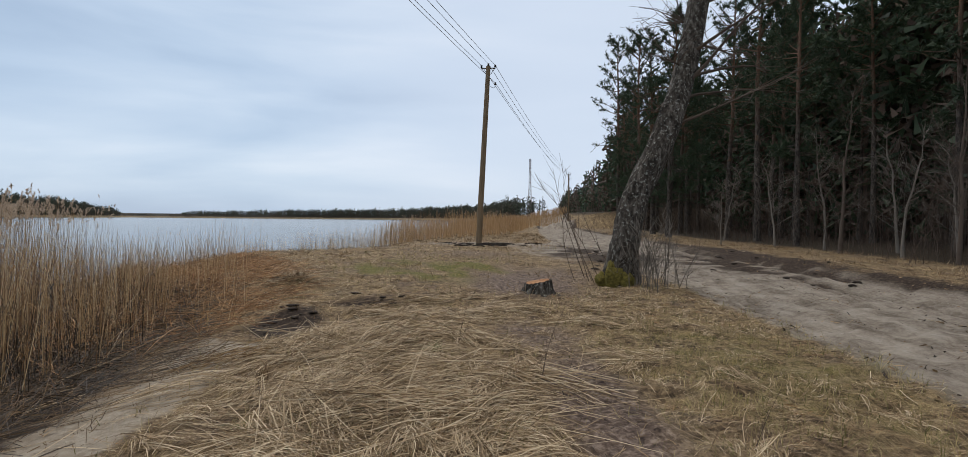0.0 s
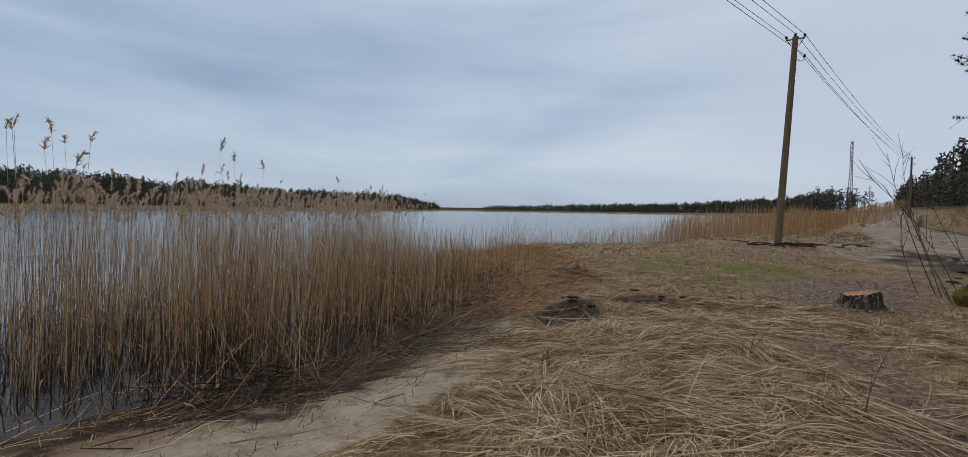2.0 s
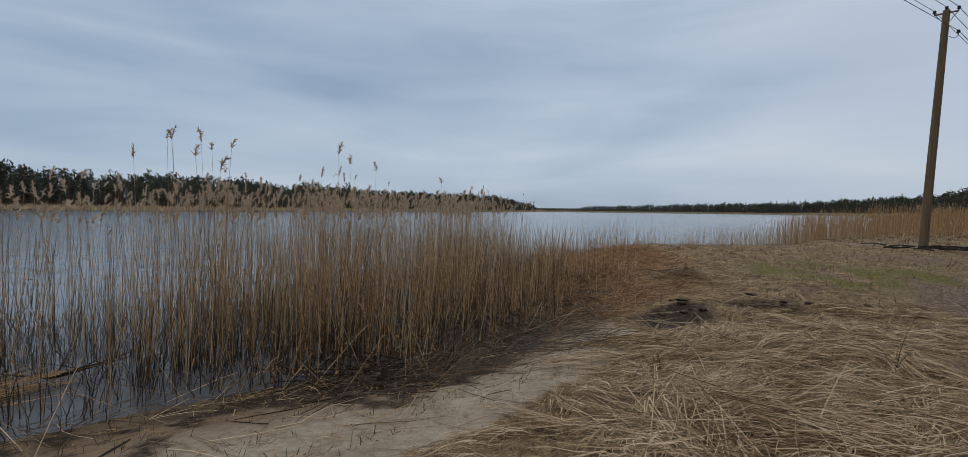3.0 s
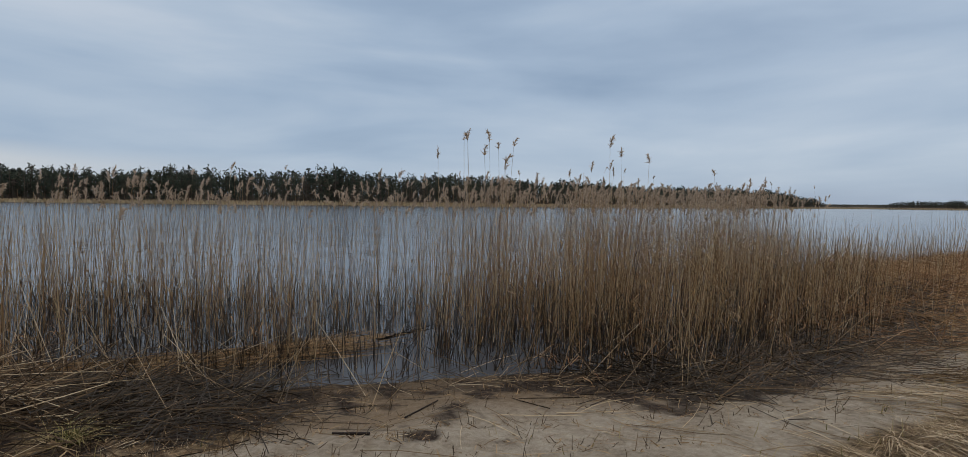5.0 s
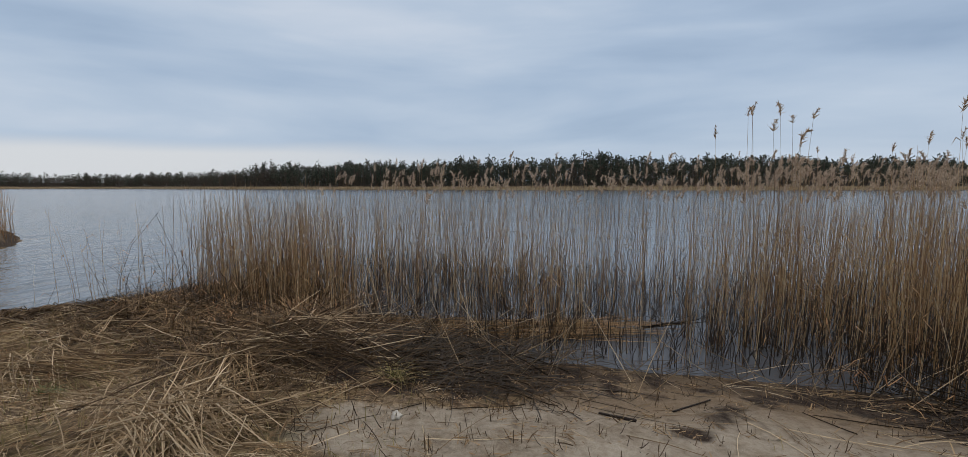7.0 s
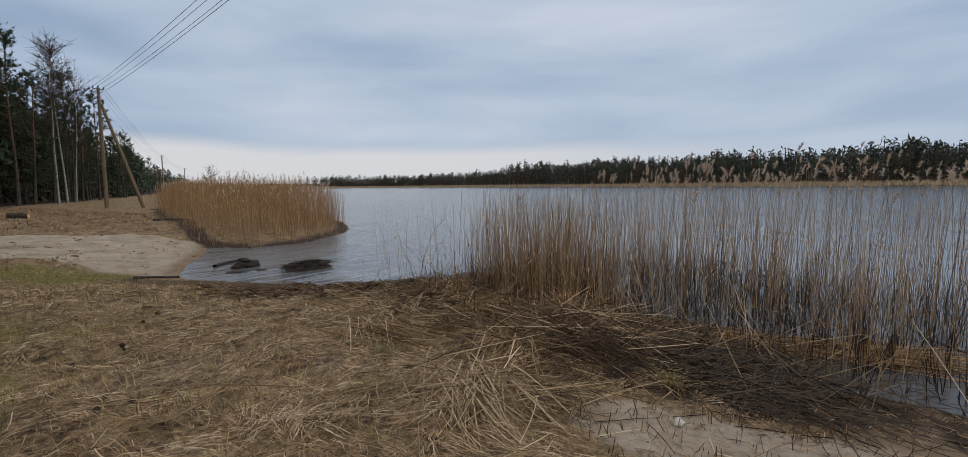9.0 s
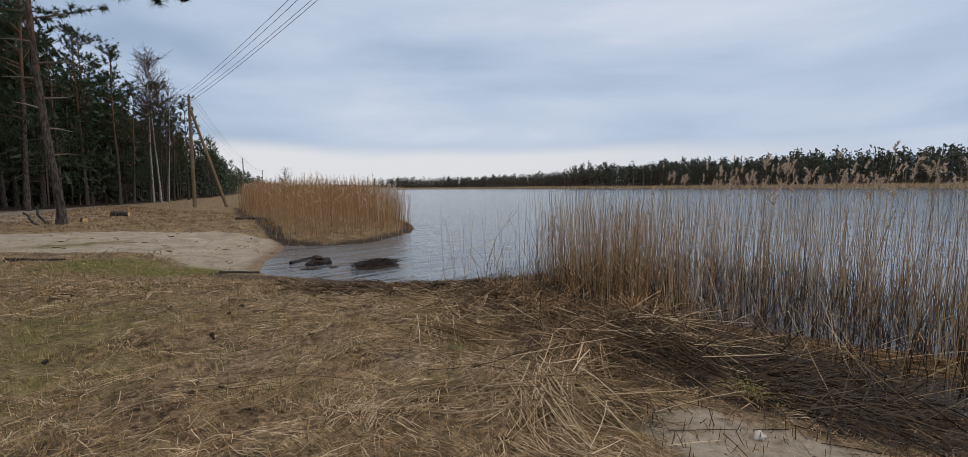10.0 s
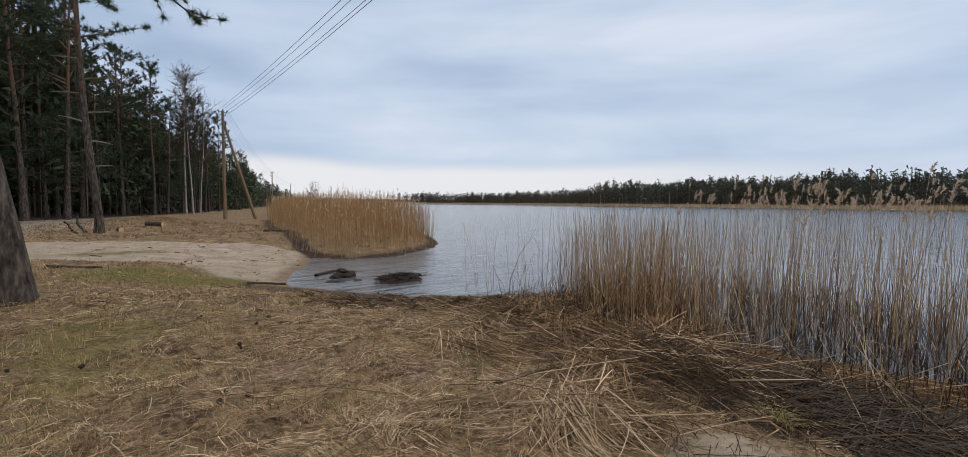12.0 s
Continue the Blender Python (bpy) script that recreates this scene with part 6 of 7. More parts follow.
def thrown_reeds():
    # pale broken stalks heaped by the water
    def w(x, y):
        sd, _ = lake_distance(x, y)
        return (heap_weight(x, y) * (1 - 0.45 * sm(-y, -1, 2)) + 0.07 - 0.06 * sm(-y, 0, 3)) * sm(sd, 0.3, 1.0) * (1 - 0.9 * sm(area(x, y, BEACH), 0, 0.3)) * (1 - 0.7 * debris(x, y)) * (1 - 0.8 * sm(patches(x, y)[2], 0.3, 0.7))
    x, y = scatter(15000, -8, 2.2, -8, 14, w)
    n = len(x)
    stalks("broken_reeds", x, y, height(x, y) + rng.uniform(0.005, 0.13, n) * (0.3 + heap_weight(x, y)), rng.uniform(0.2, 0.9, n), flow(x, y) + rng.normal(0, 0.7, n), rng.normal(0.0, 0.10, n), rng.uniform(0.0022, 0.0042, n), M_STRAW, "long pale broken reed stalks in loose heaps")
    # dark wrack along the waterline
    def w2(x, y):
        sd, _ = lake_distance(x, y)
        a = sm(sd, -0.8, 0.1) * sm(2.1 - sd, 0, 0.9) * np.maximum(sm(y, 3.0, 4.6), sm(-y, -0.5, 1.0)) * sm(y, -8, -6.5) * sm(-y, -15, -11)
        b = 0.16 * sm(sd, -0.3, 0.2) * sm(1.2 - sd, 0, 1.0) * sm(y, -2, 0) * sm(-y, -5, -3)
        return np.maximum(a, b)
    x, y = scatter(34000, -13, -3.4, -8, 15, w2)
    n = len(x)
    dark = rng.uniform(size=n) < 0.55
    for sel, mat, name, label in ((dark, M_REED_DARK, "rotten_wrack", "black rotten wrack of reeds at the waterline"), (~dark, M_REED_BROWN, "reed_wrack", "brown tangled wrack of old reeds at the waterline")):
        m = int(sel.sum())
        stalks(name, x[sel], y[sel], np.maximum(height(x[sel], y[sel]), WATER) + rng.uniform(0, 0.14, m), rng.uniform(0.2, 0.9, m), flow(x[sel], y[sel]) * 0.6 + 1.3 + rng.normal(0, 0.7, m), rng.normal(0.05, 0.2, m), rng.uniform(0.0025, 0.004, m), mat, label)
    # reddish fallen stand north of the beach
    def w3(x, y):
        sd, _ = lake_distance(x, y)
        return sm(sd, -2.2, -0.6) * sm(3.9 - sd, 0, 1.2) * sm(y, 6.5, 9) * sm(-y, -24, -17) * np.clip(0.5 + 0.6 * wave(x, y, 0.8, 81), 0.1, 1)
    x, y = scatter(34000, -16, -4, 6, 25, w3)
    n = len(x)
    stalks("fallen_reeds", x, y, np.maximum(height(x, y), WATER) + rng.uniform(0, 0.1, n), rng.uniform(0.3, 1.0, n), 0.4 + rng.normal(0, 1.5, n), np.abs(rng.normal(0.1, 0.35, n)), rng.uniform(0.003, 0.005, n), M_STRAW_RED, "reddish-brown fallen reeds in a thick mat")
    # floating raft of stalks in front of the standing reeds
    for n, mat, name, label in ((900, M_STRAW_OLD, "reed_raft", "brown reed stalks drifted into a raft"), (420, M_REED_GOLD, "golden_raft_reeds", "golden reed stalks lying on a drifted raft")):
        t, u = rng.uniform(0, 1, n), rng.normal(0, 0.15, n)
        x, y = -7.65 + 0.1 * t + 0.22 * np.sin(3.1 * t) + u, -3.6 + 4.0 * t + u * 0.2
        stalks(name, x, y, np.full(n, WATER) + 0.02 + rng.uniform(0, 0.12, n), rng.uniform(0.5, 1.5, n), 1.55 - 0.2 * np.cos(3.1 * t) + rng.normal(0, 0.11, n) + math.pi * rng.integers(0, 2, n), rng.normal(0.0, 0.04, n), rng.uniform(0.003, 0.0048, n), mat, label)
    # leaning single stalks in front of the reed belt
    def w4(x, y):
        sd, _ = lake_distance(x, y)
        return sm(sd, -1.0, 0.0) * sm(1.6 - sd, 0, 1.0) * np.where((y > -3.5) & (y < 9), 1, 0.2)
    x, y = scatter(620, -9, -3.6, -5, 11, w4)
    n = len(x)
    stalks("leaning_reeds", x, y, np.maximum(height(x, y), WATER), rng.uniform(0.4, 1.3, n), rng.uniform(0, 2 * math.pi, n), rng.uniform(0.2, 1.2, n), rng.uniform(0.003, 0.0045, n), M_STRAW, "pale snapped reed stalks leaning out of the water", 0.04, droop=0.05)
    # stubble of cut stalks and scraps on the beach
    def w5(x, y):
        return np.minimum(1, debris(x, y) * 0.9 + 0.75 * sm(area(x, y, BEACH), -0.3, 0.2)) * np.clip(0.05 + 1.3 * wave(x, y, 0.22, 83) + 0.6 * sm(-y, -1.2, 0.5), 0, 1) * (1 - 0.7 * sm(y, 3.0, 4.5))
    x, y = scatter(6000, -7, -3, -3, 8, w5)
    n = len(x)
    stalks("reed_stubble", x, y, height(x, y) - 0.01, rng.uniform(0.03, 0.15, n), rng.uniform(0, 6.3, n), rng.uniform(0.9, 1.6, n), rng.uniform(0.002, 0.0038, n), M_REED_BROWN, "short dark reed stubble standing in the sand", 0.07, droop=0.05)
    x, y = scatter(16000, -7, -3, -3, 8, w5)
    n = len(x)
    c = strewn(x, y, 0.02 + 0.16 * rng.uniform(0, 1, n) ** 3, rng.uniform(0.004, 0.010, n), rng.uniform(0, 6.3, n), 0.02, 0, 0.2)
    tagged(build("beach_scraps", [c], M_STRAW_OLD), "dark scraps of reed lying on the sand", "reed scraps", kind="stuff")
    x, y = scatter(900, -7, -3, -3, 8, lambda x, y: sm(area(x, y, BEACH), -0.3, 0.2) * np.clip(0.2 + wave(x, y, 0.5, 84), 0, 1))
    n = len(x)
    stalks("beach_straws", x, y, height(x, y) + 0.01, rng.uniform(0.15, 0.9, n), flow(x, y) + rng.normal(0, 0.7, n), rng.normal(0.02, 0.08, n), rng.uniform(0.0025, 0.004, n), M_STRAW, "pale reed straws scattered on the sand")

    x, y = scatter(2600, -11, 4, -27, -12, lambda x, y: sm(area(x, y, COVE), -0.6, 0.3) * np.clip(0.15 + wave(x, y, 0.9, 96), 0.02, 1) * sm(lake_distance(x, y)[0], 0, 0.4))
    n = len(x)
    c = strewn(x, y, 0.06 + 0.3 * rng.uniform(0, 1, n) ** 3, rng.uniform(0.02, 0.05, n), rng.uniform(0, 6.3, n), 0.02)
    tagged(build("beach_scraps", [c], M_STRAW_OLD), "dark scraps of reed and bark on the cove sand", "reed scraps", kind="stuff")


def arched(x, y, heading, length, bend, arch, lift, width, mat_k=0):
    """Flattened blades that start and end on the ground and bow up between."""
    n = len(x)
    t = np.linspace(-0.5, 0.5, 5)
    c, s = np.cos(heading)[:, None], np.sin(heading)[:, None]
    ln, b = length[:, None], bend[:, None]
    px = x[:, None] + ln * (t * c - b * t ** 2 * s)
    py = y[:, None] + ln * (t * s + b * t ** 2 * c)
    ends = height(px[:, ::2], py[:, ::2])
    z = np.stack([ends[:, 0], (ends[:, 0] + ends[:, 1]) / 2, ends[:, 1], (ends[:, 1] + ends[:, 2]) / 2, ends[:, 2]], 1)
    z = z + lift[:, None] + arch[:, None] * (1 - (2 * t) ** 2) + 0.003
    side = unit(np.stack([-s[:, 0], c[:, 0], rng.normal(0, 0.7, n)], 1))
    return ribbons(np.stack([px, py, z], -1), side, width[:, None] * np.array([[0.8, 1.0, 1.0, 0.9, 0.4]]), mat_k)


def swathes(name, n, box, weight, per, length, width, arch, mat, label):
    """Handfuls of long straw combed one way, lying over one another like wet hair, with dark hollows between."""
    x, y = scatter(n, *box, weight)
    m = len(x)
    aim = flow(x, y) + rng.normal(0, 0.45, m)
    size = rng.uniform(0.6, 1.4, m)
    across = rng.normal(0, 0.075, (m, per)) * size[:, None]
    back = rng.normal(0, 0.12, (m, per)) * size[:, None]
    h = (aim[:, None] + across * rng.normal(0, 2.2, (m, 1)) + rng.normal(0, 0.13, (m, per))).ravel()
    ca, sa = np.cos(aim)[:, None], np.sin(aim)[:, None]
    px, py = (x[:, None] + back * ca - across * sa).ravel(), (y[:, None] + back * sa + across * ca).ravel()
    k = m * per
    sz = np.repeat(size, per)
    d = np.maximum(1, np.hypot(px, py) / 6)
    up = np.exp(-(across / (0.09 * size[:, None])) ** 2).ravel()
    c = arched(px, py, h, rng.uniform(*length, k) * sz, np.repeat(rng.normal(0, 0.5, m), per) + rng.normal(0, 0.25, k), arch * up * rng.uniform(0.2, 1.2, k) * sz, rng.uniform(0, 0.02, k) + 0.03 * up * sz, rng.uniform(*width, k) * d)
    return tagged(build(name, [c], mat), label, "straw", kind="stuff")


def sheaf(x, y, n, aim, length, fan, z0, drop, mat, label, radius=(0.0032, 0.005)):
    """An armful of reed stalks thrown down together, spread like a fan and slumping over a bank."""
    h = aim + rng.normal(0, 0.75 * fan, n)
    ln = rng.uniform(0.55, 1.15, n) * length
    t = np.linspace(0, 1, 6)
    bx, by = x + rng.normal(0, 0.17, n), y + rng.normal(0, 0.17, n)
    b = rng.normal(0, 0.10, (n, 1))
    c, s = np.cos(h)[:, None], np.sin(h)[:, None]
    px = bx[:, None] + ln[:, None] * (t * c - b * t ** 2 * s)
    py = by[:, None] + ln[:, None] * (t * s + b * t ** 2 * c)
    pz = float(height(x, y)) + rng.uniform(0.3, 1.0, (n, 1)) * z0 + rng.normal(0, 0.06, (n, 1)) * t - drop * t ** 1.6
    pz = np.maximum(pz, np.maximum(height(px, py), WATER) + rng.uniform(0.006, 0.05, (n, 1)))
    e = build("reed_sheaf", [tubes(np.stack([px, py, pz], -1), rng.uniform(*radius, (n, 1)) * np.array([[1, 1, 0.95, 0.9, 0.8, 0.6]]), 4)], mat)
    return tagged(e, label, "reed stalks", kind="stuff")


def combed_straw():
    def dry(x, y):
        return land_weight(x, y, 0.9, 1.7)
    def heap(x, y):
        return dry(x, y) * np.clip(0.10 * nearness(x, y, 6) + 0.8 * heap_weight(x, y) * np.clip(0.75 + 0.6 * wave(x, y, 0.5, 77), 0, 1), 0, 1) * (y > 1.5)
    swathes("combed_straw", 2300, (-4.5, 2.2, 2.2, 12), heap, 40, (0.20, 0.55), (0.0035, 0.007), 0.06, M_STRAW, "pale straw combed flat in overlapping swathes")
    def south(x, y):
        return dry(x, y) * nearness(x, y, 6.5) * np.clip(0.45 + 0.6 * wave(x, y, 0.7, 78), 0.05, 1) * sm(lake_distance(x, y)[0], 2.2, 3.4)
    swathes("combed_straw", 3500, (-8.5, 1.0, -12, 0.5), south, 24, (0.07, 0.22), (0.003, 0.0055), 0.022, M_STRAW, "greyish straw matted into the turf")
    swathes("brown_straw", 1500, (-9.5, 1.0, -12, 0.5), lambda x, y: dry(x, y) * nearness(x, y, 6.5) * np.clip(0.45 - 0.8 * wave(x, y, 0.7, 78), 0.1, 1), 24, (0.06, 0.2), (0.0035, 0.0065), 0.03, M_STRAW_OLD, "dark leaf straw matted between the pale")
    swathes("combed_straw", 1700, (0.8, 5.2, 2.6, 12), lambda x, y: dry(x, y) * nearness(x, y, 8) * np.clip(0.3 + 0.8 * wave(x, y, 0.6, 79), 0.02, 1), 24, (0.06, 0.2), (0.003, 0.0055), 0.025, M_STRAW, "short dry grass lying in the turf")
    # dark matted edge of the bank on the reed side
    def bank(x, y):
        sd, _ = lake_distance(x, y)
        return sm(sd, 0.2, 0.9) * sm(3.6 - sd, 0, 1.2) * sm(-y, 1.6, 2.6) * sm(y, -9.5, -7.5)
    swathes("matted_reed_leaves", 1700, (-9.5, -3.2, -9.5, -1.2), bank, 26, (0.10, 0.34), (0.005, 0.009), 0.06, M_REED_BROWN, "dark matted reed leaves along the bank")


def thrown_sheaves():
    pale, brown = "pale dry reed stalks slumped in a fan", "brown reed stalks slumped in a fan"
    for x, y, n, aim, ln, fan, z0, drop, mat in (
            (-3.75, -2.9, 90, 0.75, 0.95, 0.42, 0.22, 0.30, M_STRAW), (-3.4, -2.6, 60, 0.95, 0.7, 0.35, 0.16, 0.24, M_STRAW), (-4.4, -2.9, 70, 0.35, 1.0, 0.6, 0.26, 0.30, M_STRAW_OLD),
            (-5.9, -3.0, 110, 0.25, 1.1, 0.75, 0.40, 0.38, M_REED_BROWN), (-5.6, -3.4, 40, 1.1, 1.2, 0.35, 0.30, 0.22, M_STRAW_OLD), (-4.6, -4.9, 40, 0.9, 1.3, 0.22, 0.14, 0.10, M_STRAW),
            (-4.4, -4.7, 50, 1.5, 1.1, 0.25, 0.12, 0.08, M_STRAW_OLD), (-6.5, -3.4, 90, 1.0, 1.0, 0.9, 0.35, 0.30, M_REED_BROWN), (-1.6, 4.2, 80, -1.0, 1.0, 0.30, 0.16, 0.18, M_STRAW),
            (-1.9, 5.0, 50, -1.35, 0.9, 0.35, 0.12, 0.14, M_STRAW), (-0.2, 4.1, 70, 2.9, 0.9, 0.45, 0.14, 0.14, M_STRAW), (0.3, 5.0, 50, -0.5, 0.8, 0.4, 0.12, 0.12, M_STRAW),
            (-2.3, 7.3, 70, -1.2, 0.9, 0.45, 0.14, 0.16, M_STRAW), (-1.0, 7.4, 46, -0.7, 0.8, 0.35, 0.12, 0.12, M_STRAW), (-2.9, 6.5, 40, -2.2, 0.8, 0.35, 0.12, 0.16, M_STRAW_OLD)):
        sheaf(x, y, n, aim, ln, fan, z0, drop, mat, pale if mat is M_STRAW else brown)
    # long stalks fallen northwards over the tussock and the raft
    n = 24
    x, y = rng.normal(-5.4, 0.7, n), rng.normal(-3.1, 0.6, n)
    stalks("long_fallen_reeds", x, y, height(x, y) + rng.uniform(0.05, 0.38, n), rng.uniform(0.7, 1.5, n), 1.45 + rng.normal(0, 0.5, n), rng.normal(-0.02, 0.10, n), rng.uniform(0.003, 0.0045, n), M_STRAW, "long pale reed stalks fallen across tussock and raft", 0.05, droop=0.1)
    # broken stalks hanging at all angles in front of the reeds
    n = 46
    x, y = rng.uniform(-7.2, -5.9, n), rng.uniform(-3.0, 0.4, n)
    stalks("snapped_reeds", x, y, np.full(n, WATER), rng.uniform(0.5, 1.25, n), rng.uniform(0, 6.3, n), rng.uniform(0.5, 1.3, n), rng.uniform(0.0035, 0.005, n), M_STRAW, "pale snapped reed stalks leaning at all angles", 0.05, droop=0.03)


def tussock(x, y, n, hgt, spread, mats, label, blade=0.006, up=1.0):
    z = float(height(x, y))
    e = thing("tussock", x, y, z, label, "tussock")
    a = rng.uniform(0, 2 * math.pi, n)
    s = np.abs(rng.normal(0.5, 0.3, n)) * spread
    h = hgt * rng.uniform(0.5, 1.15, n)
    t = np.linspace(0, 1, 5)
    base = rng.normal(0, 0.12 * spread, (n, 2))
    out = s[:, None] * t ** 1.3
    zz = h[:, None] * (1.7 * up * t - (1.7 * up - 0.45 * rng.uniform(-0.3, 1.8, n)[:, None]) * t ** 2)
    p = np.stack([base[:, :1] + out * np.cos(a)[:, None], base[:, 1:] + out * np.sin(a)[:, None], np.maximum(zz, 0.005)], -1)
    side = np.stack([-np.sin(a), np.cos(a), np.zeros(n)], 1)
    part("leafage", [ribbons(p, side, rng.uniform(0.6, 1.3, n)[:, None] * blade * np.array([[1, 1, 0.9, 0.7, 0.2]]))], mats, e)
    return e


def crossed_stalks(x, y, n, spread, up, label, mat):
    """A messy heap of stiff straws that lie across one another."""
    px, py = x + rng.normal(0, spread * 0.5, n), y + rng.normal(0, spread * 0.5, n)
    fall = np.exp(-((px - x) ** 2 + (py - y) ** 2) / (spread * spread))
    z = height(px, py) + rng.uniform(0.0, 1.0, n) * up * fall
    stalks("stalk_heap", px, py, z, rng.uniform(0.25, 0.85, n), rng.uniform(0, 6.3, n), rng.normal(-0.05, 0.35, n), rng.uniform(0.0032, 0.0056, n), mat, label, 0.06, droop=0.1)


def rough_grass():
    """Dead tussocky grass farther off: beyond the cove, by the pole and on the far bank of the track."""
    def w(x, y):
        sd, _ = lake_distance(x, y)
        rd = dist_line(x, y, ROAD)
        far = (np.hypot(x, y) > 9) & (area(x, y, EDGE_EAST) < 1.0) & (area(x, y, EDGE_SOUTH) < 1.0)
        return np.where((y < -18) & (x < -4), 2.2, np.where((y > 9) & (y < 30) & (x > -5) & (x < 6), 0.45, 1.0)) * far * sm(sd, 0.4, 1.4) * sm(rd, 2.7, 3.5) * (1 - sm(area(x, y, COVE), -0.6, 0.2)) * np.clip(0.35 + 0.8 * wave(x, y, 1.1, 95), 0.04, 1) * (1 - 0.7 * sm(patches(x, y)[0], 0.3, 0.6)) * (1 - 0.9 * sm(np.exp(-((x - 3.8) / 2.6) ** 2 - ((y - 20.5) / 6.5) ** 2), 0.25, 0.55))
    x, y = scatter(190000, -16, 15.5, -58, 52, w)
    n = len(x)
    d = np.hypot(x, y)
    b = np.stack([x, y, height(x, y)], 1)
    tip = b + rng.normal(0, 1, (n, 3)) * [0.09, 0.09, 0] + np.stack([np.zeros(n), np.zeros(n), rng.uniform(0.02, 0.22, n) * (0.6 + 0.5 * np.clip(wave(x, y, 1.1, 95), 0, 1))], 1)
    k = rng.uniform(size=n) < np.where((x > 8) | (y < -20), 0.25, np.where(y > 9, 0.3, 0.5))
    for sel, mat, name, label in ((k, M_STRAW, "rough_grass", "bleached tussocky dead grass farther along the shore"), (~k, M_STRAW_OLD, "withered_grass", "brown withered grass farther along the shore")):
        tagged(build(name, [slivers(b[sel], tip[sel], 0.005 + 0.0006 * d[sel])], mat), label, "grass", kind="stuff")



def track_litter():
    """Bark, leaves and crumbs of earth driven over the sandy track, thickest between and beside the ruts."""
    def w(x, y):
        rd = dist_line(x, y, ROAD)
        return sm(3.4 - rd, 0, 0.5) * np.clip(0.2 + 0.9 * wave(x, y, 0.6, 98) + 0.5 * sm(rd, 2.2, 3.0), 0.04, 1) / (1 + (np.hypot(x, y) / 16) ** 2)
    x, y = scatter(26000, 2, 13, 1, 40, w)
    n = len(x)
    for sel, mat, name, label in ((slice(0, n // 2), M_STRAW_OLD, "track_litter", "brown leaves and straw driven over the track"), (slice(n // 2, n), M_MUD, "earth_crumbs", "dark crumbs of earth on the sandy track")):
        m = len(x[sel])
        c = strewn(x[sel], y[sel], 0.03 + 0.12 * rng.uniform(0, 1, m) ** 2, rng.uniform(0.008, 0.03, m), rng.uniform(0, 6.3, m), 0.03, 0, 0.3, 0.3)
        tagged(build(name, [c], mat), label, "litter", kind="stuff")
    for k in range(34):
        x, y = (8.9 + rng.normal(0, 1.2), 18.0 + rng.normal(0, 3.0)) if k < 22 else (4.8 + rng.normal(0, 1.0), 20 + rng.normal(0, 3.0))
        size = rng.uniform(0.03, 0.08)
        c = build("clod", [blob((0, 0, size * 0.1), (size * 1.6, size, size * 0.5), 400 + k, 7)], M_MUD, smooth=True)
        c.location = on(x, y)
        tagged(c, "dark clod of churned earth beside the ruts", "clod", "churned track")


def torn_turf():
    for k in range(24):
        x, y = (-3.25 + rng.normal(0, 0.35), 8.75 + rng.normal(0, 0.35)) if k < 15 else (-2.2 + rng.normal(0, 0.45), 9.95 + rng.normal(0, 0.12))
        s = rng.uniform(0.02, 0.055)
        c = build("clod", [blob((0, 0, s * 0.1), (s * 1.5, s, s * 0.5), 200 + k, 7)], M_MUD, smooth=True)
        c.location = on(x, y)
        tagged(c, "dark torn-up clod of earth and roots", "clod", "torn turf")


litter()
thrown_reeds()
combed_straw()
thrown_sheaves()
rough_grass()
tussock(-5.95, -2.95, 480, 0.55, 0.9, M_STRAW_OLD, "large brown tussock of dead reed leaves", 0.008)
tussock(-6.2, -3.05, 300, 0.62, 0.55, M_STRAW_RED, "upright reddish-brown tuft of reed leaves", 0.008)
tussock(-4.9, -3.1, 200, 0.26, 1.1, M_STRAW_OLD, "low brown tussock beside a larger one", 0.007)
tussock(-3.5, -2.7, 150, 0.20, 0.8, M_STRAW_OLD, "brown tuft under pale dry stalks", 0.007)
crossed_stalks(-5.3, -2.6, 70, 0.75, 0.45, "pale thick reed stalks fallen criss-cross over a tussock", M_STRAW)
crossed_stalks(-5.2, -2.3, 320, 1.0, 0.36, "brown rotting reed stalks tangled over a tussock", M_REED_BROWN)
crossed_stalks(-6.4, -1.6, 480, 1.2, 0.22, "black sodden reed stalks heaped behind the raft", M_REED_DARK)
crossed_stalks(-5.7, -0.8, 320, 1.0, 0.16, "black sodden reed stalks strewn over wet sand", M_REED_DARK)
crossed_stalks(-4.9, 3.9, 300, 1.0, 0.15, "black sodden reed stalks strewn over wet sand", M_REED_DARK)
crossed_stalks(-6.2, -2.6, 320, 1.1, 0.36, "brown rotting reed stalks tangled over a tussock", M_REED_BROWN)
crossed_stalks(-6.4, -4.6, 260, 1.2, 0.30, "brown rotting reed stalks tangled at the reed edge", M_STRAW_OLD)
crossed_stalks(-3.7, -2.55, 130, 0.5, 0.26, "pale thick reed stalks fallen criss-cross on straw", M_STRAW)
crossed_stalks(-2.2, 6.6, 110, 0.7, 0.18, "pale thick reed stalks fallen criss-cross on straw", M_STRAW)
crossed_stalks(-1.0, 4.4, 160, 0.9, 0.16, "pale thick reed stalks fallen criss-cross on straw", M_STRAW)
crossed_stalks(-4.9, -4.6, 130, 1.1, 0.25, "pale thick reed stalks fallen criss-cross on straw", M_STRAW)
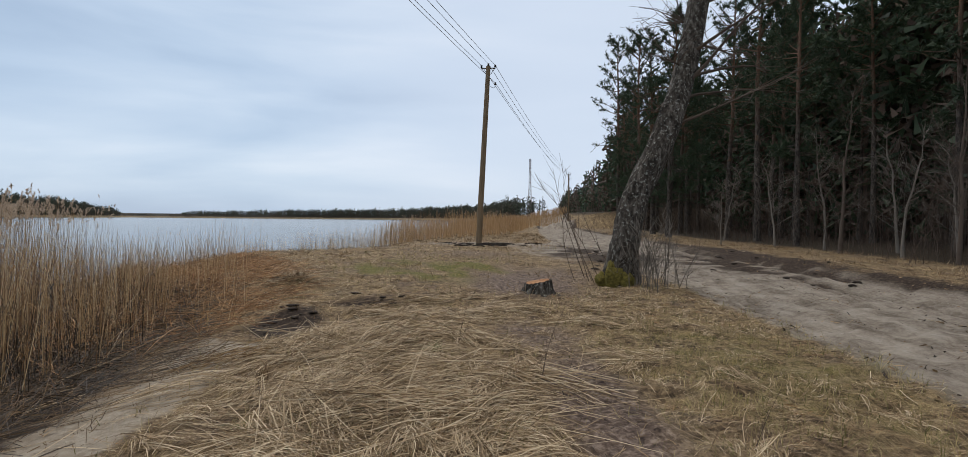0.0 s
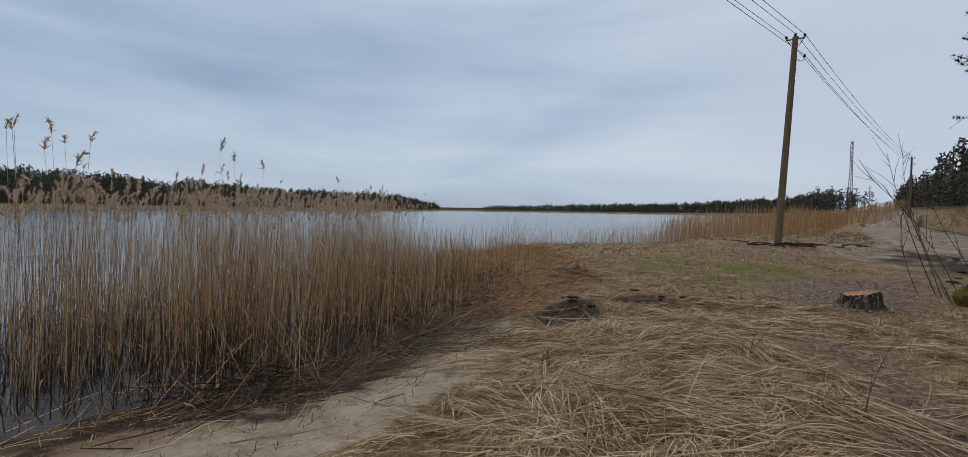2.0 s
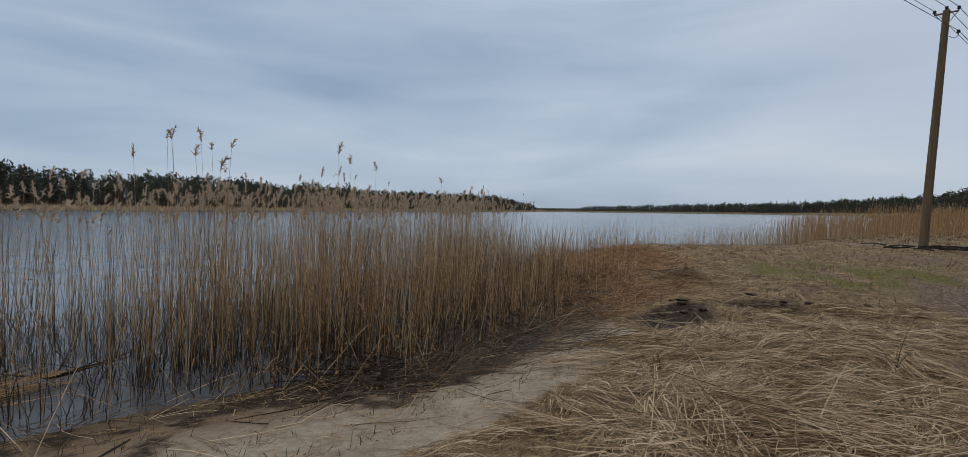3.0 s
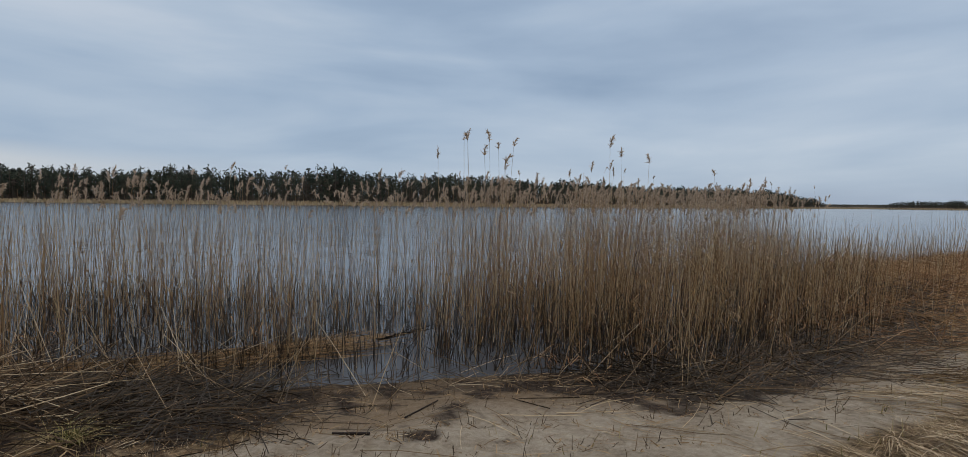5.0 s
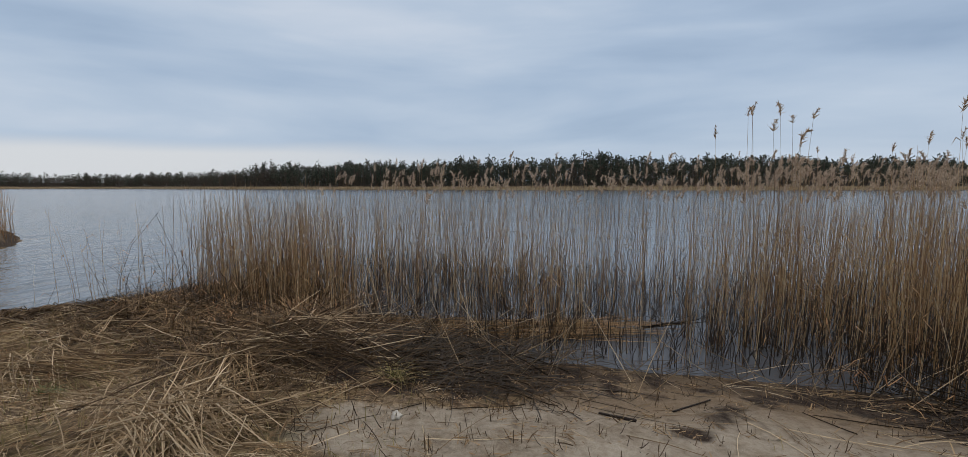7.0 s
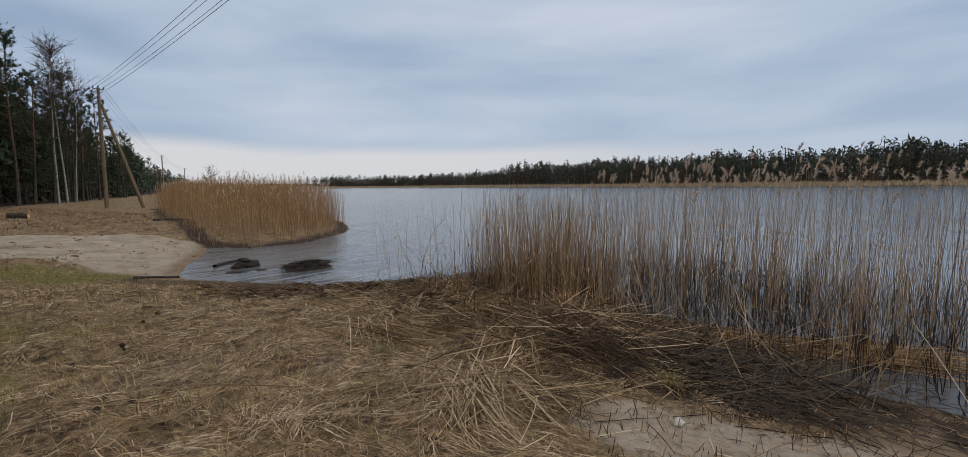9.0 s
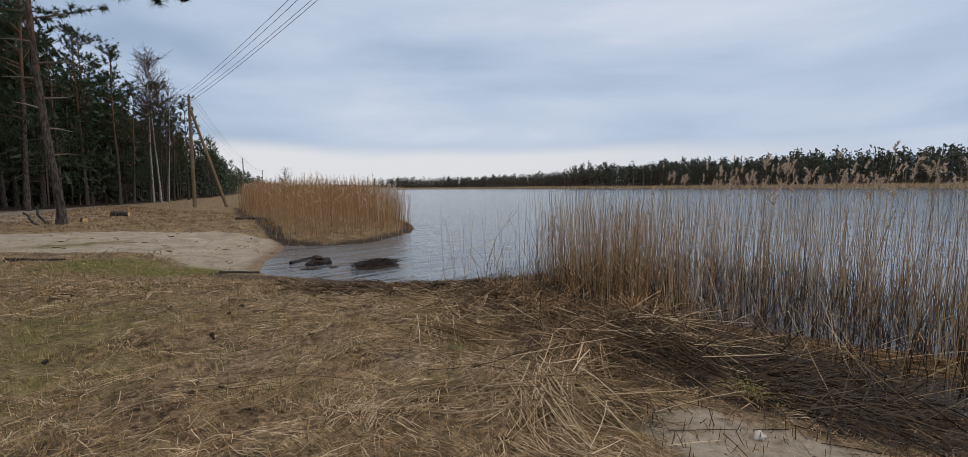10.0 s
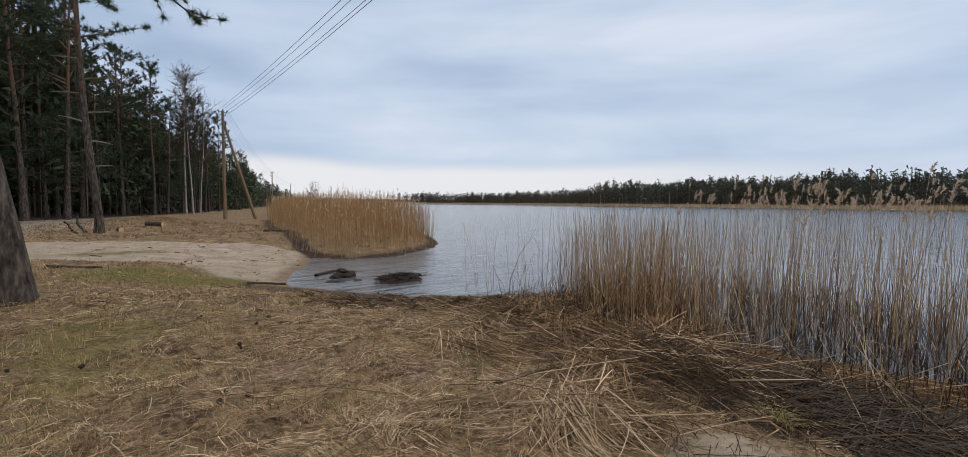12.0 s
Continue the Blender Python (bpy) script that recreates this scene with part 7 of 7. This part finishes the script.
tussock(-6.0, -4.4, 260, 0.34, 1.0, M_STRAW_OLD, "dark matted tussock at the reed edge", 0.008)
tussock(-7.0, -5.6, 240, 0.28, 1.0, M_STRAW_OLD, "dark matted tussock at the reed edge", 0.008)
tussock(-4.35, 12.3, 260, 0.32, 0.8, M_STRAW, "pale heap of dry grass on a dark mound", 0.008)
tussock(-2.25, 5.35, 60, 0.26, 0.3, M_STRAW_OLD, "small dark tuft of rushes by the sand", 0.006)
tussock(-0.55, 6.1, 45, 0.14, 0.28, M_TUFT, "small fresh green tuft in the straw", 0.006)
tussock(-1.9, 4.1, 36, 0.10, 0.22, M_TUFT, "small fresh green tuft in the straw", 0.006)
tussock(-4.9, -1.5, 120, 0.22, 0.4, M_GRASS, "yellow-green grass tuft on the sand", 0.005)
tussock(-3.9, -4.0, 40, 0.10, 0.3, M_TUFT, "small fresh green tuft in the straw", 0.006)

# ---- wood, stones and other single things ----


def stump():
    x, y = 1.15, 11.05
    e = thing("tree_stump", x, y, float(height(x, y)), "sawn tree stump with rough bark and orange top", "stump")
    n, m = 40, 7
    a = np.arange(n) / n * 2 * math.pi
    lobes = 1 + 0.10 * np.sin(3 * a + 0.6) + 0.06 * np.sin(5 * a + 2)
    rows = []
    for zz, r, k in ((-0.08, 0.50, 2.2), (0.0, 0.40, 1.9), (0.06, 0.33, 1.5), (0.14, 0.295, 1.1), (0.22, 0.28, 1.0), (0.27, 0.27, 0.9), (0.285, 0.255, 0.8)):
        rr = r * (1 + (lobes - 1) * k) * (1 + 0.035 * (np.arange(n) % 2) + rng.normal(0, 0.02, n))
        rows.append(np.stack([rr * np.cos(a), rr * np.sin(a), np.full(n, zz) + (0.05 * np.cos(a) + rng.normal(0, 0.008, n) if zz > 0.2 else 0)], 1))
    v = np.concatenate(rows)
    i = np.arange(n * m).reshape(m, n)
    j = np.roll(i, -1, 1)
    part("bark", [(v, np.stack([i[:-1], j[:-1], j[1:], i[1:]], -1).reshape(-1, 4), 0)], M_BARK, e)
    top = rows[-1] * [0.97, 0.97, 1] + [0, 0, 0.004]
    v = np.concatenate([[top.mean(0) + [0, 0, 0.015]], top])
    part("cut_face", [(v, np.array([[0, k + 1, (k + 1) % n + 1] for k in range(n)]), 0)], M_ORANGECUT, e, "orange-brown sawn face")


def log(name, a, b, r, label, cut=True, mat=None, wob=0.12, cat="log"):
    a, b = Vector(a), Vector(b)
    e = thing(name, a.x, a.y, a.z, label, cat)
    n = 9
    p = np.array([tuple((b - a) * t) for t in np.linspace(0, 1, n)]) + np.concatenate([np.cumsum(rng.normal(0, r * wob * 0.5 + (0.03 if r > 0.03 and not cut else 0), (n, 2)), 0), np.zeros((n, 1))], 1)
    tube = knotty(p, np.full(n, r) * (1 - 0.25 * np.linspace(0, 1, n)), 14, 0.08, int(r * 1000))
    part("bark", [tube], mat or M_PINEBARK, e, smooth=True)
    if cut:
        v = tube[0].reshape(n, 14, 3)
        for row, s in ((v[0], -1), (v[-1], 1)):
            c = row.mean(0)
            w = np.concatenate([[c + (p[-1] - p[0]) / np.linalg.norm(p[-1] - p[0]) * 0.01 * s], row])
            part("cut_end", [(w, np.array([[0, k + 1, (k + 1) % 14 + 1] for k in range(14)]), 0)], M_CUT, e, "pale sawn end")
    return e


def on(x, y, up=0.0):
    return (x, y, float(height(x, y)) + up)


stump()
log("log", on(-9.95, -36.9, 0.13), on(-10.5, -35.9, 0.13), 0.17, "short sawn log lying on bare sandy ground")
log("log", on(-6.9, -30.2, 0.05), on(-7.0, -30.0, 0.05), 0.16, "thin sawn slice of wood beside the pine")
root = build("driftwood", [blob((0, 0, 0.02), (0.34, 0.22, 0.15), 33, 12), blob((0.06, 0.05, 0.17), (0.14, 0.12, 0.08), 34, 9)], M_DEADWOOD, smooth=True)
root.location = (-8.15, -12.9, WATER)
tagged(root, "black waterlogged tree root half sunk in the cove", "driftwood")
log("driftwood", (-7.6, -13.5, -0.43), (-8.7, -13.9, -0.43), 0.05, "thin dark stick at the edge of the cove", False, M_DEADWOOD, 0.5, "driftwood")
log("driftwood", on(-2.4, -17.0, 0.0), on(-3.4, -16.6, 0.0), 0.05, "dark flat driftwood branch on the sand", False, M_DEADWOOD, 0.5, "driftwood")
log("driftwood", on(-5.5, -13.0, 0.0), on(-6.2, -12.6, 0.0), 0.05, "dark driftwood on the sandy bank", False, M_DEADWOOD, 0.5, "driftwood")
log("driftwood", on(-12.7, -27.4, 0.03), on(-13.5, -27.0, 0.03), 0.09, "weathered log lying before the reed spit", False, M_DEADWOOD, 0.2, "driftwood")
log("stick", on(-4.3, 0.55, 0.012), on(-4.42, 0.28, 0.012), 0.012, "short dark stick lying on wet sand", False, M_DEADWOOD, 0.4, "stick")
log("stick", on(-4.62, 0.9, 0.012), on(-4.95, 1.3, 0.012), 0.008, "short dark stick lying on wet sand", False, M_DEADWOOD, 0.6, "stick")
log("broken_stub", on(-5.55, -29.6, -0.05), on(-5.45, -29.75, 0.75), 0.06, "broken grey stub standing by the pine foot", False, M_BARK, 0.3, "stub")
log("broken_stub", on(-5.35, -29.3, -0.05), on(-5.0, -29.5, 0.5), 0.05, "broken grey stub standing by the pine foot", False, M_BARK, 0.3, "stub")

rock = build("stone", [blob((0, 0, 0.012), (0.055, 0.038, 0.026), 12, 8)], M_STONE, smooth=True)
rock.location = on(-4.0, -1.24)
tagged(rock, "small pale stone lying on the sand", "stone")


def weed_heap():
    x, y = -8.75, -11.25
    e = thing("weed_heap", x, y, WATER, "dark heap of sodden water weed in the shallows", "water weed")
    part("mound", [blob((0, 0, -0.03), (0.6, 0.36, 0.15), 15, 14)], M_MUD, e, smooth=True)
    n = 500
    a, r = rng.uniform(0, 6.3, n), np.sqrt(rng.uniform(0, 1, n))
    b = np.stack([np.cos(a) * r * 0.75, np.sin(a) * r * 0.42, 0.02 + 0.15 * np.sqrt(1 - r * r) + rng.uniform(-0.02, 0.03, n)], 1)
    tip = b + rng.normal(0, 0.12, (n, 3)) * [1, 1, 0.35]
    part("weed", [slivers(b, tip, 0.02)], M_DEADWOOD, e)
    for cx, cy, s in ((-7.5, -12.3, 0.24), (-8.0, -12.0, 0.14)):
        w = build("weed_heap", [blob((0, 0, -0.005), (s, s * 0.6, 0.035), int(s * 90), 10)], M_MUD, smooth=True)
        w.location = (cx, cy, WATER)
        tagged(w, "low patch of black mud and weed in the shallows", "water weed")


weed_heap()
torn_turf()
track_litter()


def pine_cones():
    for k in range(16):
        x, y = -2.4 + rng.normal(0, 0.9), -5.6 + rng.normal(0, 1.2)
        s = rng.uniform(0.014, 0.022)
        c = build("pine_cone", [blob((0, 0, s * 0.7), (s * 1.5, s, s), 300 + k, 7)], M_DEADWOOD)
        c.location = on(x, y, 0.015)
        c.rotation_euler = (0, 0, rng.uniform(0, 6.3))
        tagged(c, "dark fallen pine cone lying in the straw", "pine cone", "fallen pine cones")


pine_cones()


def brushwood():
    """Grey sticks thrown down round the pole, and a drowned branch among the reeds."""
    for k in range(46):
        x, y = rng.normal(-0.1, 1.3), 26.6 + rng.normal(0, 0.5)
        a = rng.uniform(0, 6.3)
        ln = rng.uniform(0.3, 0.9)
        p = np.array([(math.cos(a) * ln * t, math.sin(a) * ln * t, 0.04 + 0.10 * t * rng.uniform(0, 1.2)) for t in (0, 0.5, 1)])
        s = build("stick", [tubes(p[None], np.array([[0.03, 0.024, 0.012]]), 5)], M_DEADWOOD)
        s.location = on(x, y, rng.uniform(0, 0.12))
        tagged(s, "dark cut branch on the heap below the pole", "stick", "brushwood by the pole")
    e = thing("sunken_branch", -7.8, 1.3, WATER, "dark forked branch sticking out of the water", "branch")
    bp = limbs(np.zeros((5, 3)) + [0, 0, 0.05], np.array([1.2, 1.7, 4.4, 2.3, 0.6]), np.array([0.25, 0.1, 0.2, 0.5, 0.35]), np.array([0.9, 0.7, 0.7, 0.5, 0.6]), np.full(5, 0.05), 5)
    part("branchwork", [tubes(bp, np.array([[0.016, 0.013, 0.01, 0.008, 0.004]]), 5), tubes(twigs_from(bp, 5, 0.3), np.array([[0.005, 0.004, 0.003]]), 3)], M_DEADWOOD, e)
    for x, y, h in ((0.55, 4.9, 0.75), (-0.3, 6.6, 0.7), (1.9, 3.6, 0.5)):
        sp, sr = stems(np.zeros(2), np.zeros(2), np.zeros(2), np.array([h, h * 0.6]), np.array([0.003, 0.0025]), 0.15, 5, 0.08, (0.12, 0))
        s = build("dry_stem", [tubes(sp, sr, 4), tubes(twigs_from(sp, 4, 0.12), 0.0012, 3)], M_TWIG)
        s.location = on(x, y)
        tagged(s, "single thin dark dead stem in the grass", "stem")


brushwood()


def far_house(x, y, turn, w, label):
    z = float(height(x, y))
    e = thing("house", x, y, z, label, "house", "houses on the far shore")
    e.rotation_euler = (0, 0, turn)
    part("wall", [box((0, 0, 1.6), (w, w * 0.7, 3.2), 0, 0.02)], M_WALL, e)
    v = [(-w * 0.55, -w * 0.4, 3.1), (w * 0.55, -w * 0.4, 3.1), (w * 0.55, w * 0.4, 3.1), (-w * 0.55, w * 0.4, 3.1), (-w * 0.55, 0, 3.1 + w * 0.35), (w * 0.55, 0, 3.1 + w * 0.35)]
    part("roof", [(v, np.array([[0, 1, 5, 4], [2, 3, 4, 5]]), 0), (v, np.array([[0, 4, 3], [1, 2, 5]]), 0)], M_ROOF, e)
    for k in (-0.28, 0.0, 0.28):
        part("window", [box((k * w, -w * 0.35, 1.7), (1.1, 0.12, 1.3), 0, 0.05)], M_GLASS, e)


for x, y, t in ((-655, -505, -0.9), (-668, -540, -0.7), (-640, -470, -1.0), (-690, -600, -0.6)):
    far_house(x, y, t + math.pi, 9 + 0.01 * (x % 7), "small pale house with reddish roof on far shore")
